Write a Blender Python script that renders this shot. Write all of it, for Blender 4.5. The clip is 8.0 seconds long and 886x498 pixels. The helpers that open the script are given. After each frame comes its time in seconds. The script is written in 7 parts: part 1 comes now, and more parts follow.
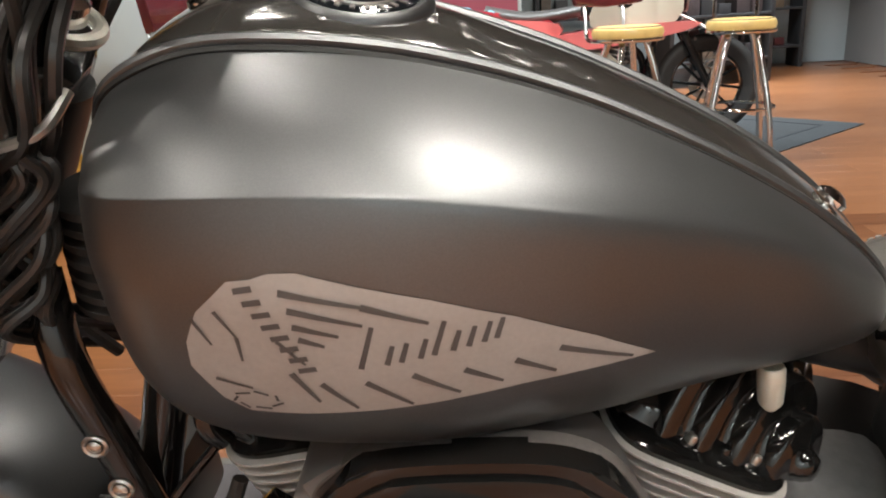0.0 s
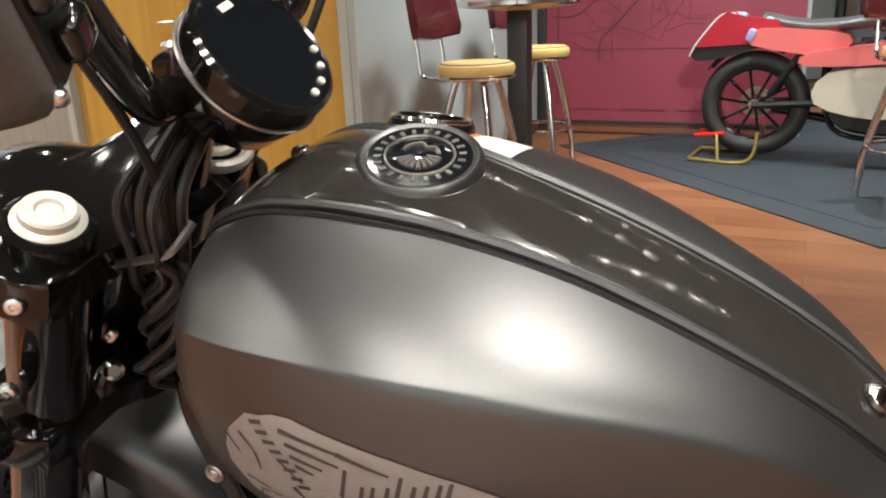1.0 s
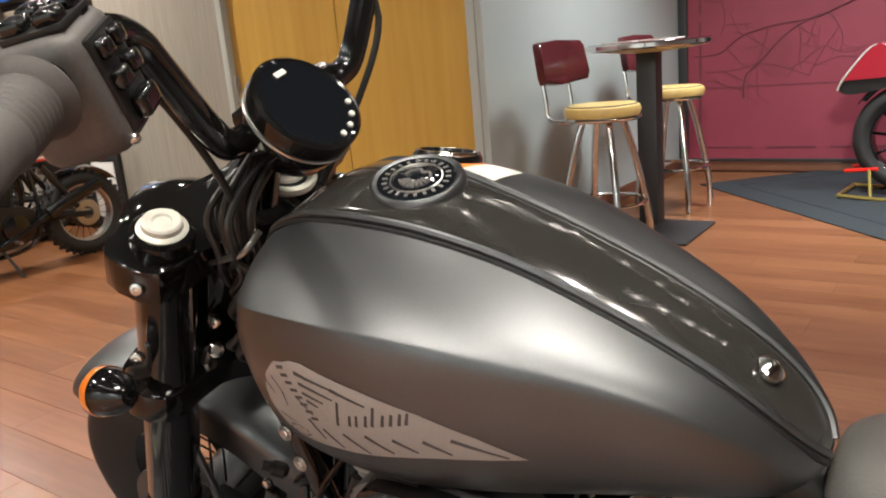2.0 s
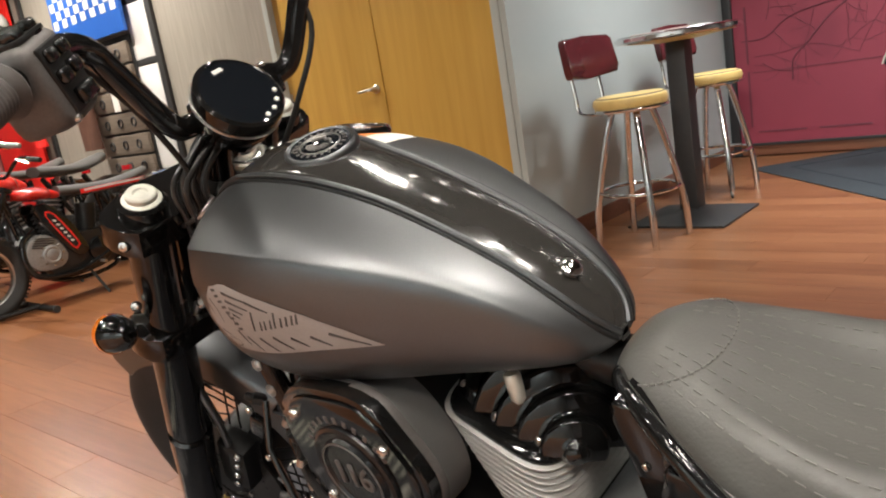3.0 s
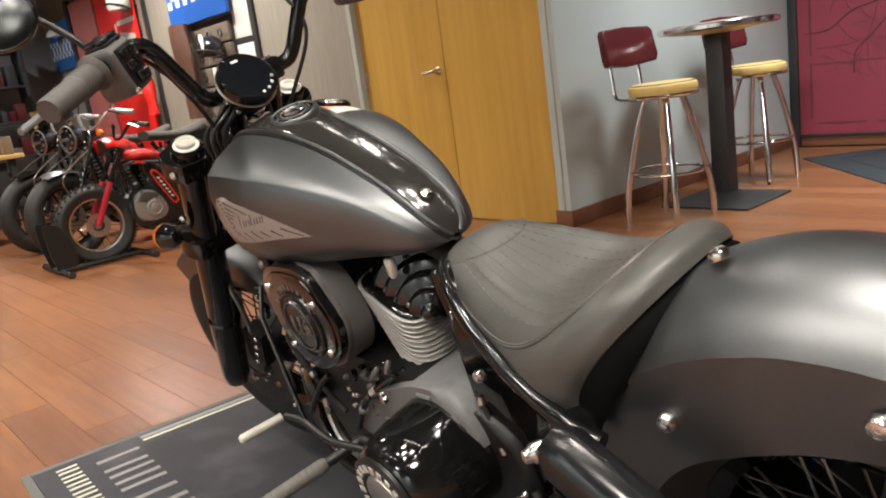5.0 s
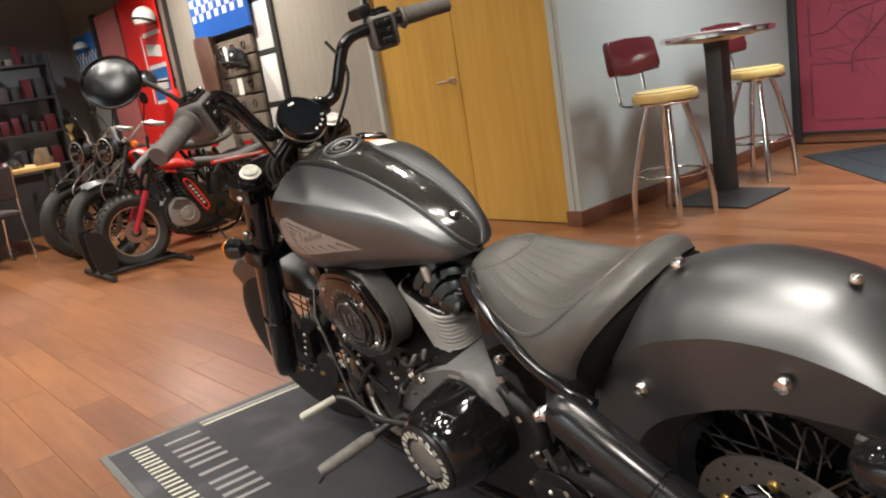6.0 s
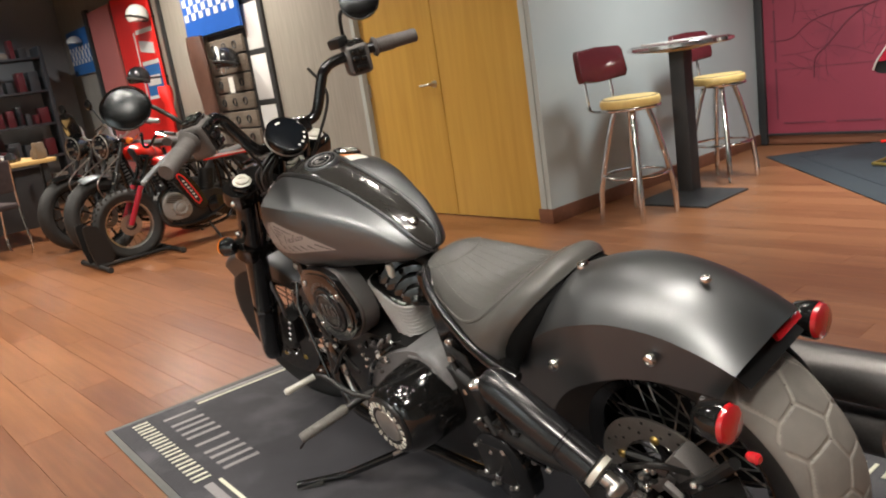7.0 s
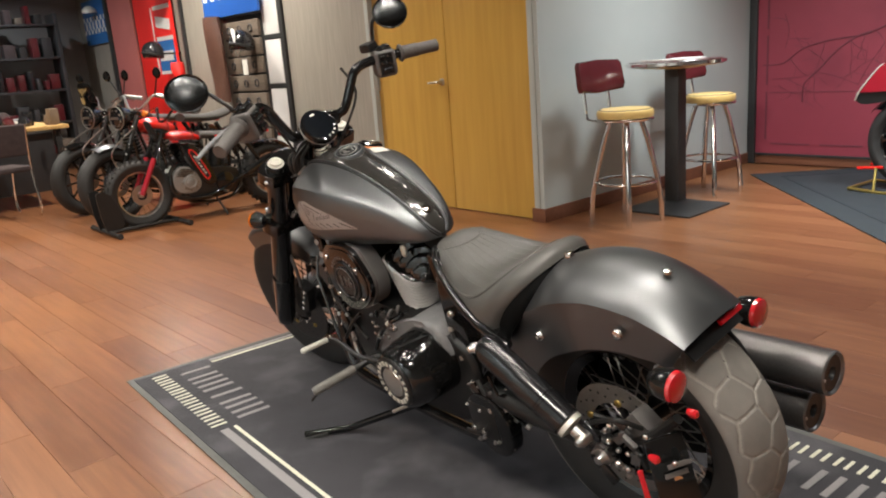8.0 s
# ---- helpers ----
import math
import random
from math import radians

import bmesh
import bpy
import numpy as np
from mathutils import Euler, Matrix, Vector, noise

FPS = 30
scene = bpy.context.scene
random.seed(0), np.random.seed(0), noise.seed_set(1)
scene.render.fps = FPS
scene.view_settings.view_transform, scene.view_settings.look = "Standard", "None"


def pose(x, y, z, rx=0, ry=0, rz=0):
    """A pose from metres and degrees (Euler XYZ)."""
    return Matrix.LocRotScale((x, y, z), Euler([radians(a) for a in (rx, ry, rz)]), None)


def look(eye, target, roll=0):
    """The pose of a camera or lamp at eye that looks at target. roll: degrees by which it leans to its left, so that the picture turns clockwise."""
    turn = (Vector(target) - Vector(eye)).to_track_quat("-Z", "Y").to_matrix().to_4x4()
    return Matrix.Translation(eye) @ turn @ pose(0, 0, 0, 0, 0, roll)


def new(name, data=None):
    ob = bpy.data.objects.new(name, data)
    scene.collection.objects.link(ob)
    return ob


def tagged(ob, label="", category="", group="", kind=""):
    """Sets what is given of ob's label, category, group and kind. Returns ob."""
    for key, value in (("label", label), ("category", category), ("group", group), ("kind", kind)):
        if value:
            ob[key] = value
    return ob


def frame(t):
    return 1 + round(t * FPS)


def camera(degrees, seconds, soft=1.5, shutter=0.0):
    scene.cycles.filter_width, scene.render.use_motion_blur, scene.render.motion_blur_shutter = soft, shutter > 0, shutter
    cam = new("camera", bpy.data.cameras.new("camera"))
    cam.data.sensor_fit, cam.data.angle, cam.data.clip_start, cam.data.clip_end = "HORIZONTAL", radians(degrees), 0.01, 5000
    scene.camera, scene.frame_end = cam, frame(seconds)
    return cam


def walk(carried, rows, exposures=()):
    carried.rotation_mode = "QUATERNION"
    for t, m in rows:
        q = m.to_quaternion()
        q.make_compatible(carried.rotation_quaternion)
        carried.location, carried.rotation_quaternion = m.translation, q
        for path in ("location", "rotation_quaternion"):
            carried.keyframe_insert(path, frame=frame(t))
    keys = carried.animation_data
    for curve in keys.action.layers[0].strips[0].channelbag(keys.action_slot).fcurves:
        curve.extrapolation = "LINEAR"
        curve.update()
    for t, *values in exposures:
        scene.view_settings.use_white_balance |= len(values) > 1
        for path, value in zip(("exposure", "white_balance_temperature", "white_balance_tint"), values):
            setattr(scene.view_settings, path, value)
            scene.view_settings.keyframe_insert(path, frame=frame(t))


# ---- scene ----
cam = camera(60.3, 8.0, soft=2.0)
PATH = [
    (0, (-0.055, -0.732, 0.94), (-0.268, 1.163, 0.335), -3.2),
    (0.2, (-0.029, -0.712, 0.967), (-0.379, 1.147, 0.319), -2.0),
    (0.6, (0.049, -0.705, 1.014), (-0.584, 1.092, 0.404), -1.5),
    (1, (0.11, -0.717, 1.061), (-0.749, 0.981, 0.445), -2.3),
    (1.5, (0.205, -0.765, 1.072), (-0.864, 0.837, 0.531), -2.9),
    (3, (0.618, -0.813, 1.006), (-0.764, 0.568, 0.578), -9.5),
    (3.5, (0.775, -0.851, 0.976), (-0.651, 0.483, 0.544), -9.2),
    (4, (0.899, -0.865, 0.973), (-0.576, 0.413, 0.536), -8.5),
    (5.5, (1.299, -1.021, 1.001), (-0.267, 0.143, 0.562), -8.4),
    (6, (1.397, -1.129, 1.079), (-0.172, 0.029, 0.635), -9.2),
    (6.5, (1.524, -1.189, 1.129), (-0.038, -0.026, 0.674), -9.5),
    (7, (1.68, -1.245, 1.16), (0.129, -0.073, 0.69), -8.7),
    (7.5, (1.794, -1.333, 1.199), (0.254, -0.152, 0.717), -6.8),
    (8, (1.885, -1.469, 1.216), (0.355, -0.279, 0.726), -4.4),
]
walk(cam, [(t, look(eye, target, roll)) for t, eye, target, roll in PATH], exposures=[(0, 0.42), (1.5, 0.2), (5.5, 0.14), (8, 0.06)])

# ---- light ----
scene.view_settings.exposure = 0.0
world = bpy.data.worlds.new("world")
scene.world = world
world.use_nodes = True
world.node_tree.nodes["Background"].inputs[0].default_value = (0.9, 0.95, 1.0, 1)
world.node_tree.nodes["Background"].inputs[1].default_value = 0.05
CEILING = 3.05
# Wide lamps and the row near y=-4 are unseen, added as fill light.
SPOTS = [  # x, y, watts, warm, size
    (0.57, -0.13, 8, 1, 0.08), (1.03, -0.15, 6.2, 1, 0.24), (0.60, 0.25, 8, 1, 0.08), (1.00, 0.23, 6.2, 1, 0.24),
    (-0.05, -1.10, 6.4, 1, 0.20), (0.85, -1.12, 6.4, 1, 0.20), (0.40, -1.36, 6.4, 1, 0.20), (-0.02, -1.62, 6.4, 1, 0.20), (0.82, -1.60, 6.4, 1, 0.20),
    (-1.4, -1.0, 7, 1, 0.2), (-0.75, 0.75, 6, 1, 0.15),
    (-2.1, -1.9, 26, 1), (-3.4, -0.9, 58, 1), (-4.9, 1.3, 55, 1), (-6.6, 1.2, 70, 1),
    (-0.8, 3.6, 50, 0, 0.5), (0.4, 4.1, 28, 0), (2.6, 3.2, 50, 0, 0.5), (-2.6, 1.0, 15, 1), (2.1, -1.7, 44, 1, 0.5), (-1.4, -4.0, 95, 0, 0.5), (0.7, -4.1, 110, 0, 0.5), (2.8, -4.0, 80, 0, 0.5),
    (-7.2, -1.6, 78, 1), (-5.2, -1.6, 24, 1), (2.2, 7.2, 130, 0, 1.0), (-9.3, 0.3, 34, 0),
]
for x, y, watts, warm, *size in SPOTS:
    lamp = bpy.data.lights.new("overhead_lamp", "AREA")
    lamp.shape, lamp.size, lamp.energy = "DISK", size[0] if size else 0.08, watts
    lamp.color = (1.0, 0.93, 0.83) if warm else (0.90, 0.96, 1.0)
    lamp.spread = radians(150 if size and size[0] < 0.3 or x < -4 else 115)
    ob = new("overhead_lamp", lamp)
    ob.location = (x, y, CEILING - 0.075)
# an unseen spot, added to light the mural from the side its shadow implies
lamp = bpy.data.lights.new("aimed_spot", "SPOT")
lamp.energy, lamp.spot_size, lamp.spot_blend, lamp.shadow_soft_size, lamp.color = 760, radians(34), 0.7, 0.22, (1.0, 0.95, 0.9)
new("aimed_spot", lamp).matrix_world = look((1.15, -2.6, CEILING - 0.16), (-0.5, 5.4, 0.8))


# ---- materials ----
def material(name, color, rough=0.5, metal=0.0, coat=0.0, grain=None, wear=None, bump=None, emit=0.0, rough_var=0.0):
    """grain: (scale, amount); wear: (scale, colour, amount); bump: (scale, strength, distance)."""
    m = bpy.data.materials.new(name)
    m.use_nodes = True
    nt = m.node_tree
    bs = nt.nodes["Principled BSDF"]
    bs.inputs["Base Color"].default_value = (*color, 1)
    bs.inputs["Roughness"].default_value = rough
    bs.inputs["Metallic"].default_value = metal
    bs.inputs["Coat Weight"].default_value = coat
    bs.inputs["Coat Roughness"].default_value = 0.05
    if emit:
        bs.inputs["Emission Color"].default_value = (*color, 1)
        bs.inputs["Emission Strength"].default_value = emit
    co = nt.nodes.new("ShaderNodeTexCoord").outputs["Object"]

    def noise_node(scale, detail=4):
        n = nt.nodes.new("ShaderNodeTexNoise")
        n.inputs["Scale"].default_value, n.inputs["Detail"].default_value = scale, detail
        nt.links.new(co, n.inputs["Vector"])
        return n.outputs["Fac"]

    sock = None
    if grain:
        mix = nt.nodes.new("ShaderNodeMix")
        mix.data_type = "RGBA"
        a = grain[1]
        mix.inputs[6].default_value = (*[c * (1 - a) for c in color], 1)
        mix.inputs[7].default_value = (*[min(1, c * (1 + a)) for c in color], 1)
        nt.links.new(noise_node(grain[0], 6), mix.inputs[0])
        sock = mix.outputs[2]
    if wear:
        ramp = nt.nodes.new("ShaderNodeMapRange")
        ramp.inputs["From Min"].default_value, ramp.inputs["From Max"].default_value = 0.5, 0.75
        ramp.inputs["To Max"].default_value = wear[2]
        nt.links.new(noise_node(wear[0], 8), ramp.inputs["Value"])
        mix = nt.nodes.new("ShaderNodeMix")
        mix.data_type = "RGBA"
        mix.inputs[6].default_value = (*color, 1)
        if sock:
            nt.links.new(sock, mix.inputs[6])
        mix.inputs[7].default_value = (*wear[1], 1)
        nt.links.new(ramp.outputs[0], mix.inputs[0])
        sock = mix.outputs[2]
    if sock:
        nt.links.new(sock, bs.inputs["Base Color"])
    if rough_var:
        ramp = nt.nodes.new("ShaderNodeMapRange")
        ramp.inputs["To Min"].default_value, ramp.inputs["To Max"].default_value = max(0, rough - rough_var), min(1, rough + rough_var)
        nt.links.new(noise_node(9, 5), ramp.inputs["Value"])
        nt.links.new(ramp.outputs[0], bs.inputs["Roughness"])
    if bump:
        b = nt.nodes.new("ShaderNodeBump")
        b.inputs["Strength"].default_value, b.inputs["Distance"].default_value = bump[1], bump[2]
        nt.links.new(noise_node(bump[0], 5), b.inputs["Height"])
        nt.links.new(b.outputs[0], bs.inputs["Normal"])
    return m


def wood(name, dark, light, along="X", rough=0.3, ring=2.0, coat=0.0, vary=0.35):
    """Planked or veneered wood: stretched grain, and a shade of its own for every piece."""
    m = bpy.data.materials.new(name)
    m.use_nodes = True
    nt = m.node_tree
    bs = nt.nodes["Principled BSDF"]
    bs.inputs["Coat Weight"].default_value = coat
    co = nt.nodes.new("ShaderNodeTexCoord").outputs["Object"]
    info = nt.nodes.new("ShaderNodeObjectInfo").outputs["Random"]
    isl = nt.nodes.new("ShaderNodeNewGeometry").outputs["Random Per Island"]
    both = nt.nodes.new("ShaderNodeMath")
    both.operation = "ADD"
    nt.links.new(info, both.inputs[0])
    nt.links.new(isl, both.inputs[1])
    mp = nt.nodes.new("ShaderNodeMapping")
    s = {"X": (0.7, 20, 20), "Y": (14, 1.2, 14), "Z": (14, 14, 1.0)}[along]
    mp.inputs["Scale"].default_value = s
    nt.links.new(co, mp.inputs["Vector"])
    off = nt.nodes.new("ShaderNodeVectorMath")
    off.operation = "ADD"
    comb = nt.nodes.new("ShaderNodeCombineXYZ")
    k = nt.nodes.new("ShaderNodeMath")
    k.operation, k.inputs[1].default_value = "MULTIPLY", 37.0
    nt.links.new(both.outputs[0], k.inputs[0])
    for i in range(3):
        nt.links.new(k.outputs[0], comb.inputs[i])
    nt.links.new(mp.outputs[0], off.inputs[0])
    nt.links.new(comb.outputs[0], off.inputs[1])
    n = nt.nodes.new("ShaderNodeTexNoise")
    n.inputs["Scale"].default_value, n.inputs["Detail"].default_value, n.inputs["Distortion"].default_value = ring, 3.5, 0.4
    nt.links.new(off.outputs[0], n.inputs["Vector"])
    ramp = nt.nodes.new("ShaderNodeValToRGB")
    ramp.color_ramp.elements[0].position, ramp.color_ramp.elements[1].position = 0.22, 0.76
    ramp.color_ramp.elements[0].color, ramp.color_ramp.elements[1].color = (*dark, 1), (*light, 1)
    nt.links.new(n.outputs["Fac"], ramp.inputs[0])
    shade = nt.nodes.new("ShaderNodeMapRange")
    shade.inputs["From Max"].default_value = 2.0
    shade.inputs["To Min"].default_value, shade.inputs["To Max"].default_value = 1 - vary, 1 + vary
    nt.links.new(both.outputs[0], shade.inputs["Value"])
    mul = nt.nodes.new("ShaderNodeMix")
    mul.data_type, mul.blend_type = "RGBA", "MULTIPLY"
    mul.inputs[0].default_value = 1.0
    nt.links.new(ramp.outputs[0], mul.inputs[6])
    cc = nt.nodes.new("ShaderNodeCombineColor")
    for i in range(3):
        nt.links.new(shade.outputs[0], cc.inputs[i])
    nt.links.new(cc.outputs[0], mul.inputs[7])
    nt.links.new(mul.outputs[2], bs.inputs["Base Color"])
    rr = nt.nodes.new("ShaderNodeMapRange")
    rr.inputs["To Min"].default_value, rr.inputs["To Max"].default_value = rough - 0.03, rough + 0.06
    nt.links.new(n.outputs["Fac"], rr.inputs["Value"])
    nt.links.new(rr.outputs[0], bs.inputs["Roughness"])
    b = nt.nodes.new("ShaderNodeBump")
    b.inputs["Strength"].default_value, b.inputs["Distance"].default_value = 0.04, 0.0004
    nt.links.new(n.outputs["Fac"], b.inputs["Height"])
    nt.links.new(b.outputs[0], bs.inputs["Normal"])
    return m


def plank_wood(name, dark, light, rough):
    """Lacquered red-brown floor planks: soft long streaks, cloudy patches, a shade of its own for every plank."""
    m = bpy.data.materials.new(name)
    m.use_nodes = True
    nt = m.node_tree
    bs = nt.nodes["Principled BSDF"]
    co = nt.nodes.new("ShaderNodeTexCoord").outputs["Object"]
    both = nt.nodes.new("ShaderNodeMath")
    both.operation = "ADD"
    nt.links.new(nt.nodes.new("ShaderNodeObjectInfo").outputs["Random"], both.inputs[0])
    nt.links.new(nt.nodes.new("ShaderNodeNewGeometry").outputs["Random Per Island"], both.inputs[1])

    def streaks(scale, detail, size):
        mp = nt.nodes.new("ShaderNodeMapping")
        mp.inputs["Scale"].default_value = scale
        nt.links.new(co, mp.inputs["Vector"])
        n = nt.nodes.new("ShaderNodeTexNoise")
        n.noise_dimensions = "4D"
        n.inputs["Scale"].default_value, n.inputs["Detail"].default_value, n.inputs["Roughness"].default_value = size, detail, 0.62
        k = nt.nodes.new("ShaderNodeMath")
        k.operation, k.inputs[1].default_value = "MULTIPLY", 23.0
        nt.links.new(both.outputs[0], k.inputs[0])
        nt.links.new(k.outputs[0], n.inputs["W"])
        nt.links.new(mp.outputs[0], n.inputs["Vector"])
        return n.outputs["Fac"]

    fine, cloud = streaks((1.6, 26, 26), 5, 1.3), streaks((0.8, 3.0, 3.0), 3, 1.6)
    add = nt.nodes.new("ShaderNodeMath")
    add.operation, add.inputs[1].default_value = "MULTIPLY_ADD", 0.55
    nt.links.new(fine, add.inputs[0])
    half = nt.nodes.new("ShaderNodeMath")
    half.operation, half.inputs[1].default_value = "MULTIPLY", 0.45
    nt.links.new(cloud, half.inputs[0])
    nt.links.new(half.outputs[0], add.inputs[2])
    shade = nt.nodes.new("ShaderNodeMapRange")
    shade.inputs["From Max"].default_value = 2.0
    shade.inputs["To Min"].default_value, shade.inputs["To Max"].default_value = -0.14, 0.14
    nt.links.new(both.outputs[0], shade.inputs["Value"])
    total = nt.nodes.new("ShaderNodeMath")
    total.operation = "ADD"
    nt.links.new(add.outputs[0], total.inputs[0])
    nt.links.new(shade.outputs[0], total.inputs[1])
    ramp = nt.nodes.new("ShaderNodeMapRange")
    ramp.interpolation_type = "SMOOTHSTEP"
    ramp.inputs["From Min"].default_value, ramp.inputs["From Max"].default_value = 0.28, 0.72
    nt.links.new(total.outputs[0], ramp.inputs["Value"])
    mix = nt.nodes.new("ShaderNodeMix")
    mix.data_type = "RGBA"
    mix.inputs[6].default_value, mix.inputs[7].default_value = (*dark, 1), (*light, 1)
    nt.links.new(ramp.outputs[0], mix.inputs[0])
    nt.links.new(mix.outputs[2], bs.inputs["Base Color"])
    rr = nt.nodes.new("ShaderNodeMapRange")
    rr.inputs["To Min"].default_value, rr.inputs["To Max"].default_value = rough - 0.03, rough + 0.05
    nt.links.new(cloud, rr.inputs["Value"])
    nt.links.new(rr.outputs[0], bs.inputs["Roughness"])
    b = nt.nodes.new("ShaderNodeBump")
    b.inputs["Strength"].default_value, b.inputs["Distance"].default_value = 0.05, 0.0004
    nt.links.new(fine, b.inputs["Height"])
    nt.links.new(b.outputs[0], bs.inputs["Normal"])
    return m


M = {}
M["satin"] = material("satin_grey_paint", (0.150, 0.155, 0.160), 0.39, 0.95, grain=(900, 0.14), rough_var=0.02)
M["satin_dark"] = material("satin_dark_grey_paint", (0.24, 0.235, 0.235), 0.40, 0.6, grain=(900, 0.14))
M["logo"] = material("logo_print", (0.40, 0.38, 0.365), 0.5, 0.3, grain=(300, 0.1))
M["logo_dark"] = material("logo_print_dark", (0.10, 0.095, 0.095), 0.5, 0.3)
M["gloss"] = material("gloss_black_paint", (0.007, 0.007, 0.007), 0.08, 0.0, coat=0.3, grain=(40, 0.3), rough_var=0.03)
M["console"] = material("black_console_paint", (0.03, 0.028, 0.026), 0.14, 0.0, coat=0.6, grain=(40, 0.2))
M["black"] = material("black_powder_coat", (0.009, 0.009, 0.009), 0.42, 0.0, grain=(60, 0.4), bump=(700, 0.1, 0.0005))
M["rubber"] = material("black_rubber", (0.020, 0.019, 0.018), 0.62, grain=(30, 0.35), bump=(300, 0.2, 0.001))
# Far paler than the other rubber: light on the tread is put into its colour.
M["tyre"] = material("lit_tread_rubber", (0.19, 0.176, 0.16), 0.7, grain=(18, 0.25), wear=(25, (0.24, 0.222, 0.20), 0.5), bump=(250, 0.25, 0.001))
M["tyre_groove"] = material("pale_tyre_groove", (0.28, 0.26, 0.235), 0.9, grain=(60, 0.3))
M["grip"] = material("grey_grip_rubber", (0.11, 0.10, 0.095), 0.6, grain=(120, 0.2), bump=(500, 0.3, 0.0008))
M["switch"] = material("grey_cast_housing", (0.13, 0.12, 0.115), 0.5, 0.3, grain=(300, 0.2), bump=(800, 0.15, 0.0004))
M["leather"] = material("black_seat_leather", (0.080, 0.077, 0.072), 0.36, grain=(14, 0.25), bump=(260, 0.35, 0.0012), rough_var=0.08)
M["thread"] = material("grey_thread", (0.16, 0.152, 0.145), 0.8)
M["chrome"] = material("chrome", (0.78, 0.76, 0.74), 0.1, 1.0, rough_var=0.05)
M["steel"] = material("brushed_steel", (0.55, 0.53, 0.50), 0.3, 1.0, grain=(200, 0.2))
M["bolt"] = material("bright_bolt", (0.75, 0.73, 0.70), 0.22, 1.0)
M["alu"] = material("grey_cast_alloy", (0.21, 0.21, 0.215), 0.42, 0.1, grain=(90, 0.2), bump=(500, 0.15, 0.0005))
M["silver_case"] = material("dull_silver_casting", (0.30, 0.295, 0.285), 0.45, 0.5, grain=(60, 0.3), bump=(300, 0.2, 0.0006))
M["fin"] = material("machined_fin", (0.52, 0.505, 0.485), 0.42, 0.3, grain=(120, 0.15))
M["fin_dark"] = material("black_fin", (0.014, 0.014, 0.014), 0.36, 0.0)
M["pearl"] = material("pale_cap", (0.72, 0.70, 0.62), 0.35, 0.3, wear=(60, (0.45, 0.43, 0.38), 0.5))
M["glass"] = material("dark_display_glass", (0.006, 0.008, 0.011), 0.06, coat=1.0)
M["mirror"] = material("tinted_mirror_glass", (0.075, 0.078, 0.08), 0.22, 1.0)
M["red_lens"] = material("red_lens", (0.46, 0.010, 0.016), 0.15, coat=1.0, bump=(90, 0.4, 0.002))
M["amber"] = material("amber_lens", (0.85, 0.22, 0.02), 0.2, coat=0.8)
M["orange_tag"] = material("orange_sticker", (0.85, 0.25, 0.04), 0.5)
M["paper"] = material("white_sticker", (0.75, 0.73, 0.68), 0.6, grain=(30, 0.06))
M["muffler"] = material("dark_muffler", (0.19, 0.182, 0.18), 0.36, 0.85, grain=(150, 0.2), rough_var=0.04)
M["rotor"] = material("brake_rotor", (0.36, 0.335, 0.305), 0.40, 0.9, grain=(70, 0.2))
M["peg"] = material("pale_peg_rubber", (0.155, 0.145, 0.13), 0.55, grain=(90, 0.3), bump=(400, 0.2, 0.0006))
M["cable"] = material("grey_cable_sleeve", (0.026, 0.025, 0.024), 0.30, grain=(40, 0.3))
M["bronze"] = material("bronze_pipe", (0.22, 0.12, 0.07), 0.35, 0.7)
M["mat"] = material("dark_carpet_mat", (0.040, 0.038, 0.043), 0.95, grain=(5, 0.35), wear=(2.6, (0.13, 0.124, 0.132), 0.9), bump=(900, 0.5, 0.003))
M["mat_edge"] = material("mat_border_rubber", (0.085, 0.085, 0.08), 0.7, grain=(40, 0.2))
M["mat_grey"] = material("mat_grey_pile", (0.25, 0.235, 0.235), 0.95, grain=(300, 0.25), bump=(900, 0.4, 0.002))
M["mat_cream"] = material("mat_cream_pile", (0.62, 0.60, 0.48), 0.95, grain=(300, 0.2), bump=(900, 0.4, 0.002))
M["bluemat"] = material("blue_grey_mat", (0.018, 0.024, 0.028), 0.8, grain=(8, 0.3), bump=(400, 0.4, 0.002))
M["bluemat2"] = material("dark_mat_line", (0.015, 0.02, 0.026), 0.9)
M["wall"] = material("greige_wall_paint", (0.415, 0.44, 0.415), 0.75, grain=(3, 0.06), bump=(220, 0.15, 0.001))
M["panel"] = wood("grey_wood_panel", (0.25, 0.225, 0.19), (0.33, 0.30, 0.255), "Z", 0.55, 3.0, vary=0.08)
M["base"] = wood("brown_baseboard", (0.14, 0.055, 0.03), (0.22, 0.09, 0.05), "X", 0.35)
M["door"] = wood("honey_maple_veneer", (0.50, 0.285, 0.055), (0.62, 0.375, 0.085), "Z", 0.32, 1.2, coat=0.2, vary=0.04)
M["floor"] = plank_wood("red_brown_plank", (0.122, 0.043, 0.0165), (0.243, 0.101, 0.042), 0.30)
M["grey_wall"] = material("dim_grey_wall", (0.24, 0.235, 0.23), 0.8, grain=(2, 0.1))
M["ceiling"] = material("dark_ceiling", (0.035, 0.035, 0.037), 0.9, grain=(2, 0.2))
M["red_wall"] = material("crimson_mural", (0.25, 0.034, 0.055), 0.5, grain=(1.6, 0.2), wear=(2.5, (0.17, 0.022, 0.04), 0.6))
M["red_line"] = material("mural_line", (0.135, 0.026, 0.040), 0.6)
M["dark_frame"] = material("black_frame", (0.025, 0.025, 0.025), 0.5, grain=(50, 0.3))
M["pink"] = material("faded_red_panel", (0.42, 0.12, 0.105), 0.7, grain=(3, 0.1))
M["banner_red"] = material("red_banner", (0.80, 0.02, 0.015), 0.5, grain=(4, 0.06))
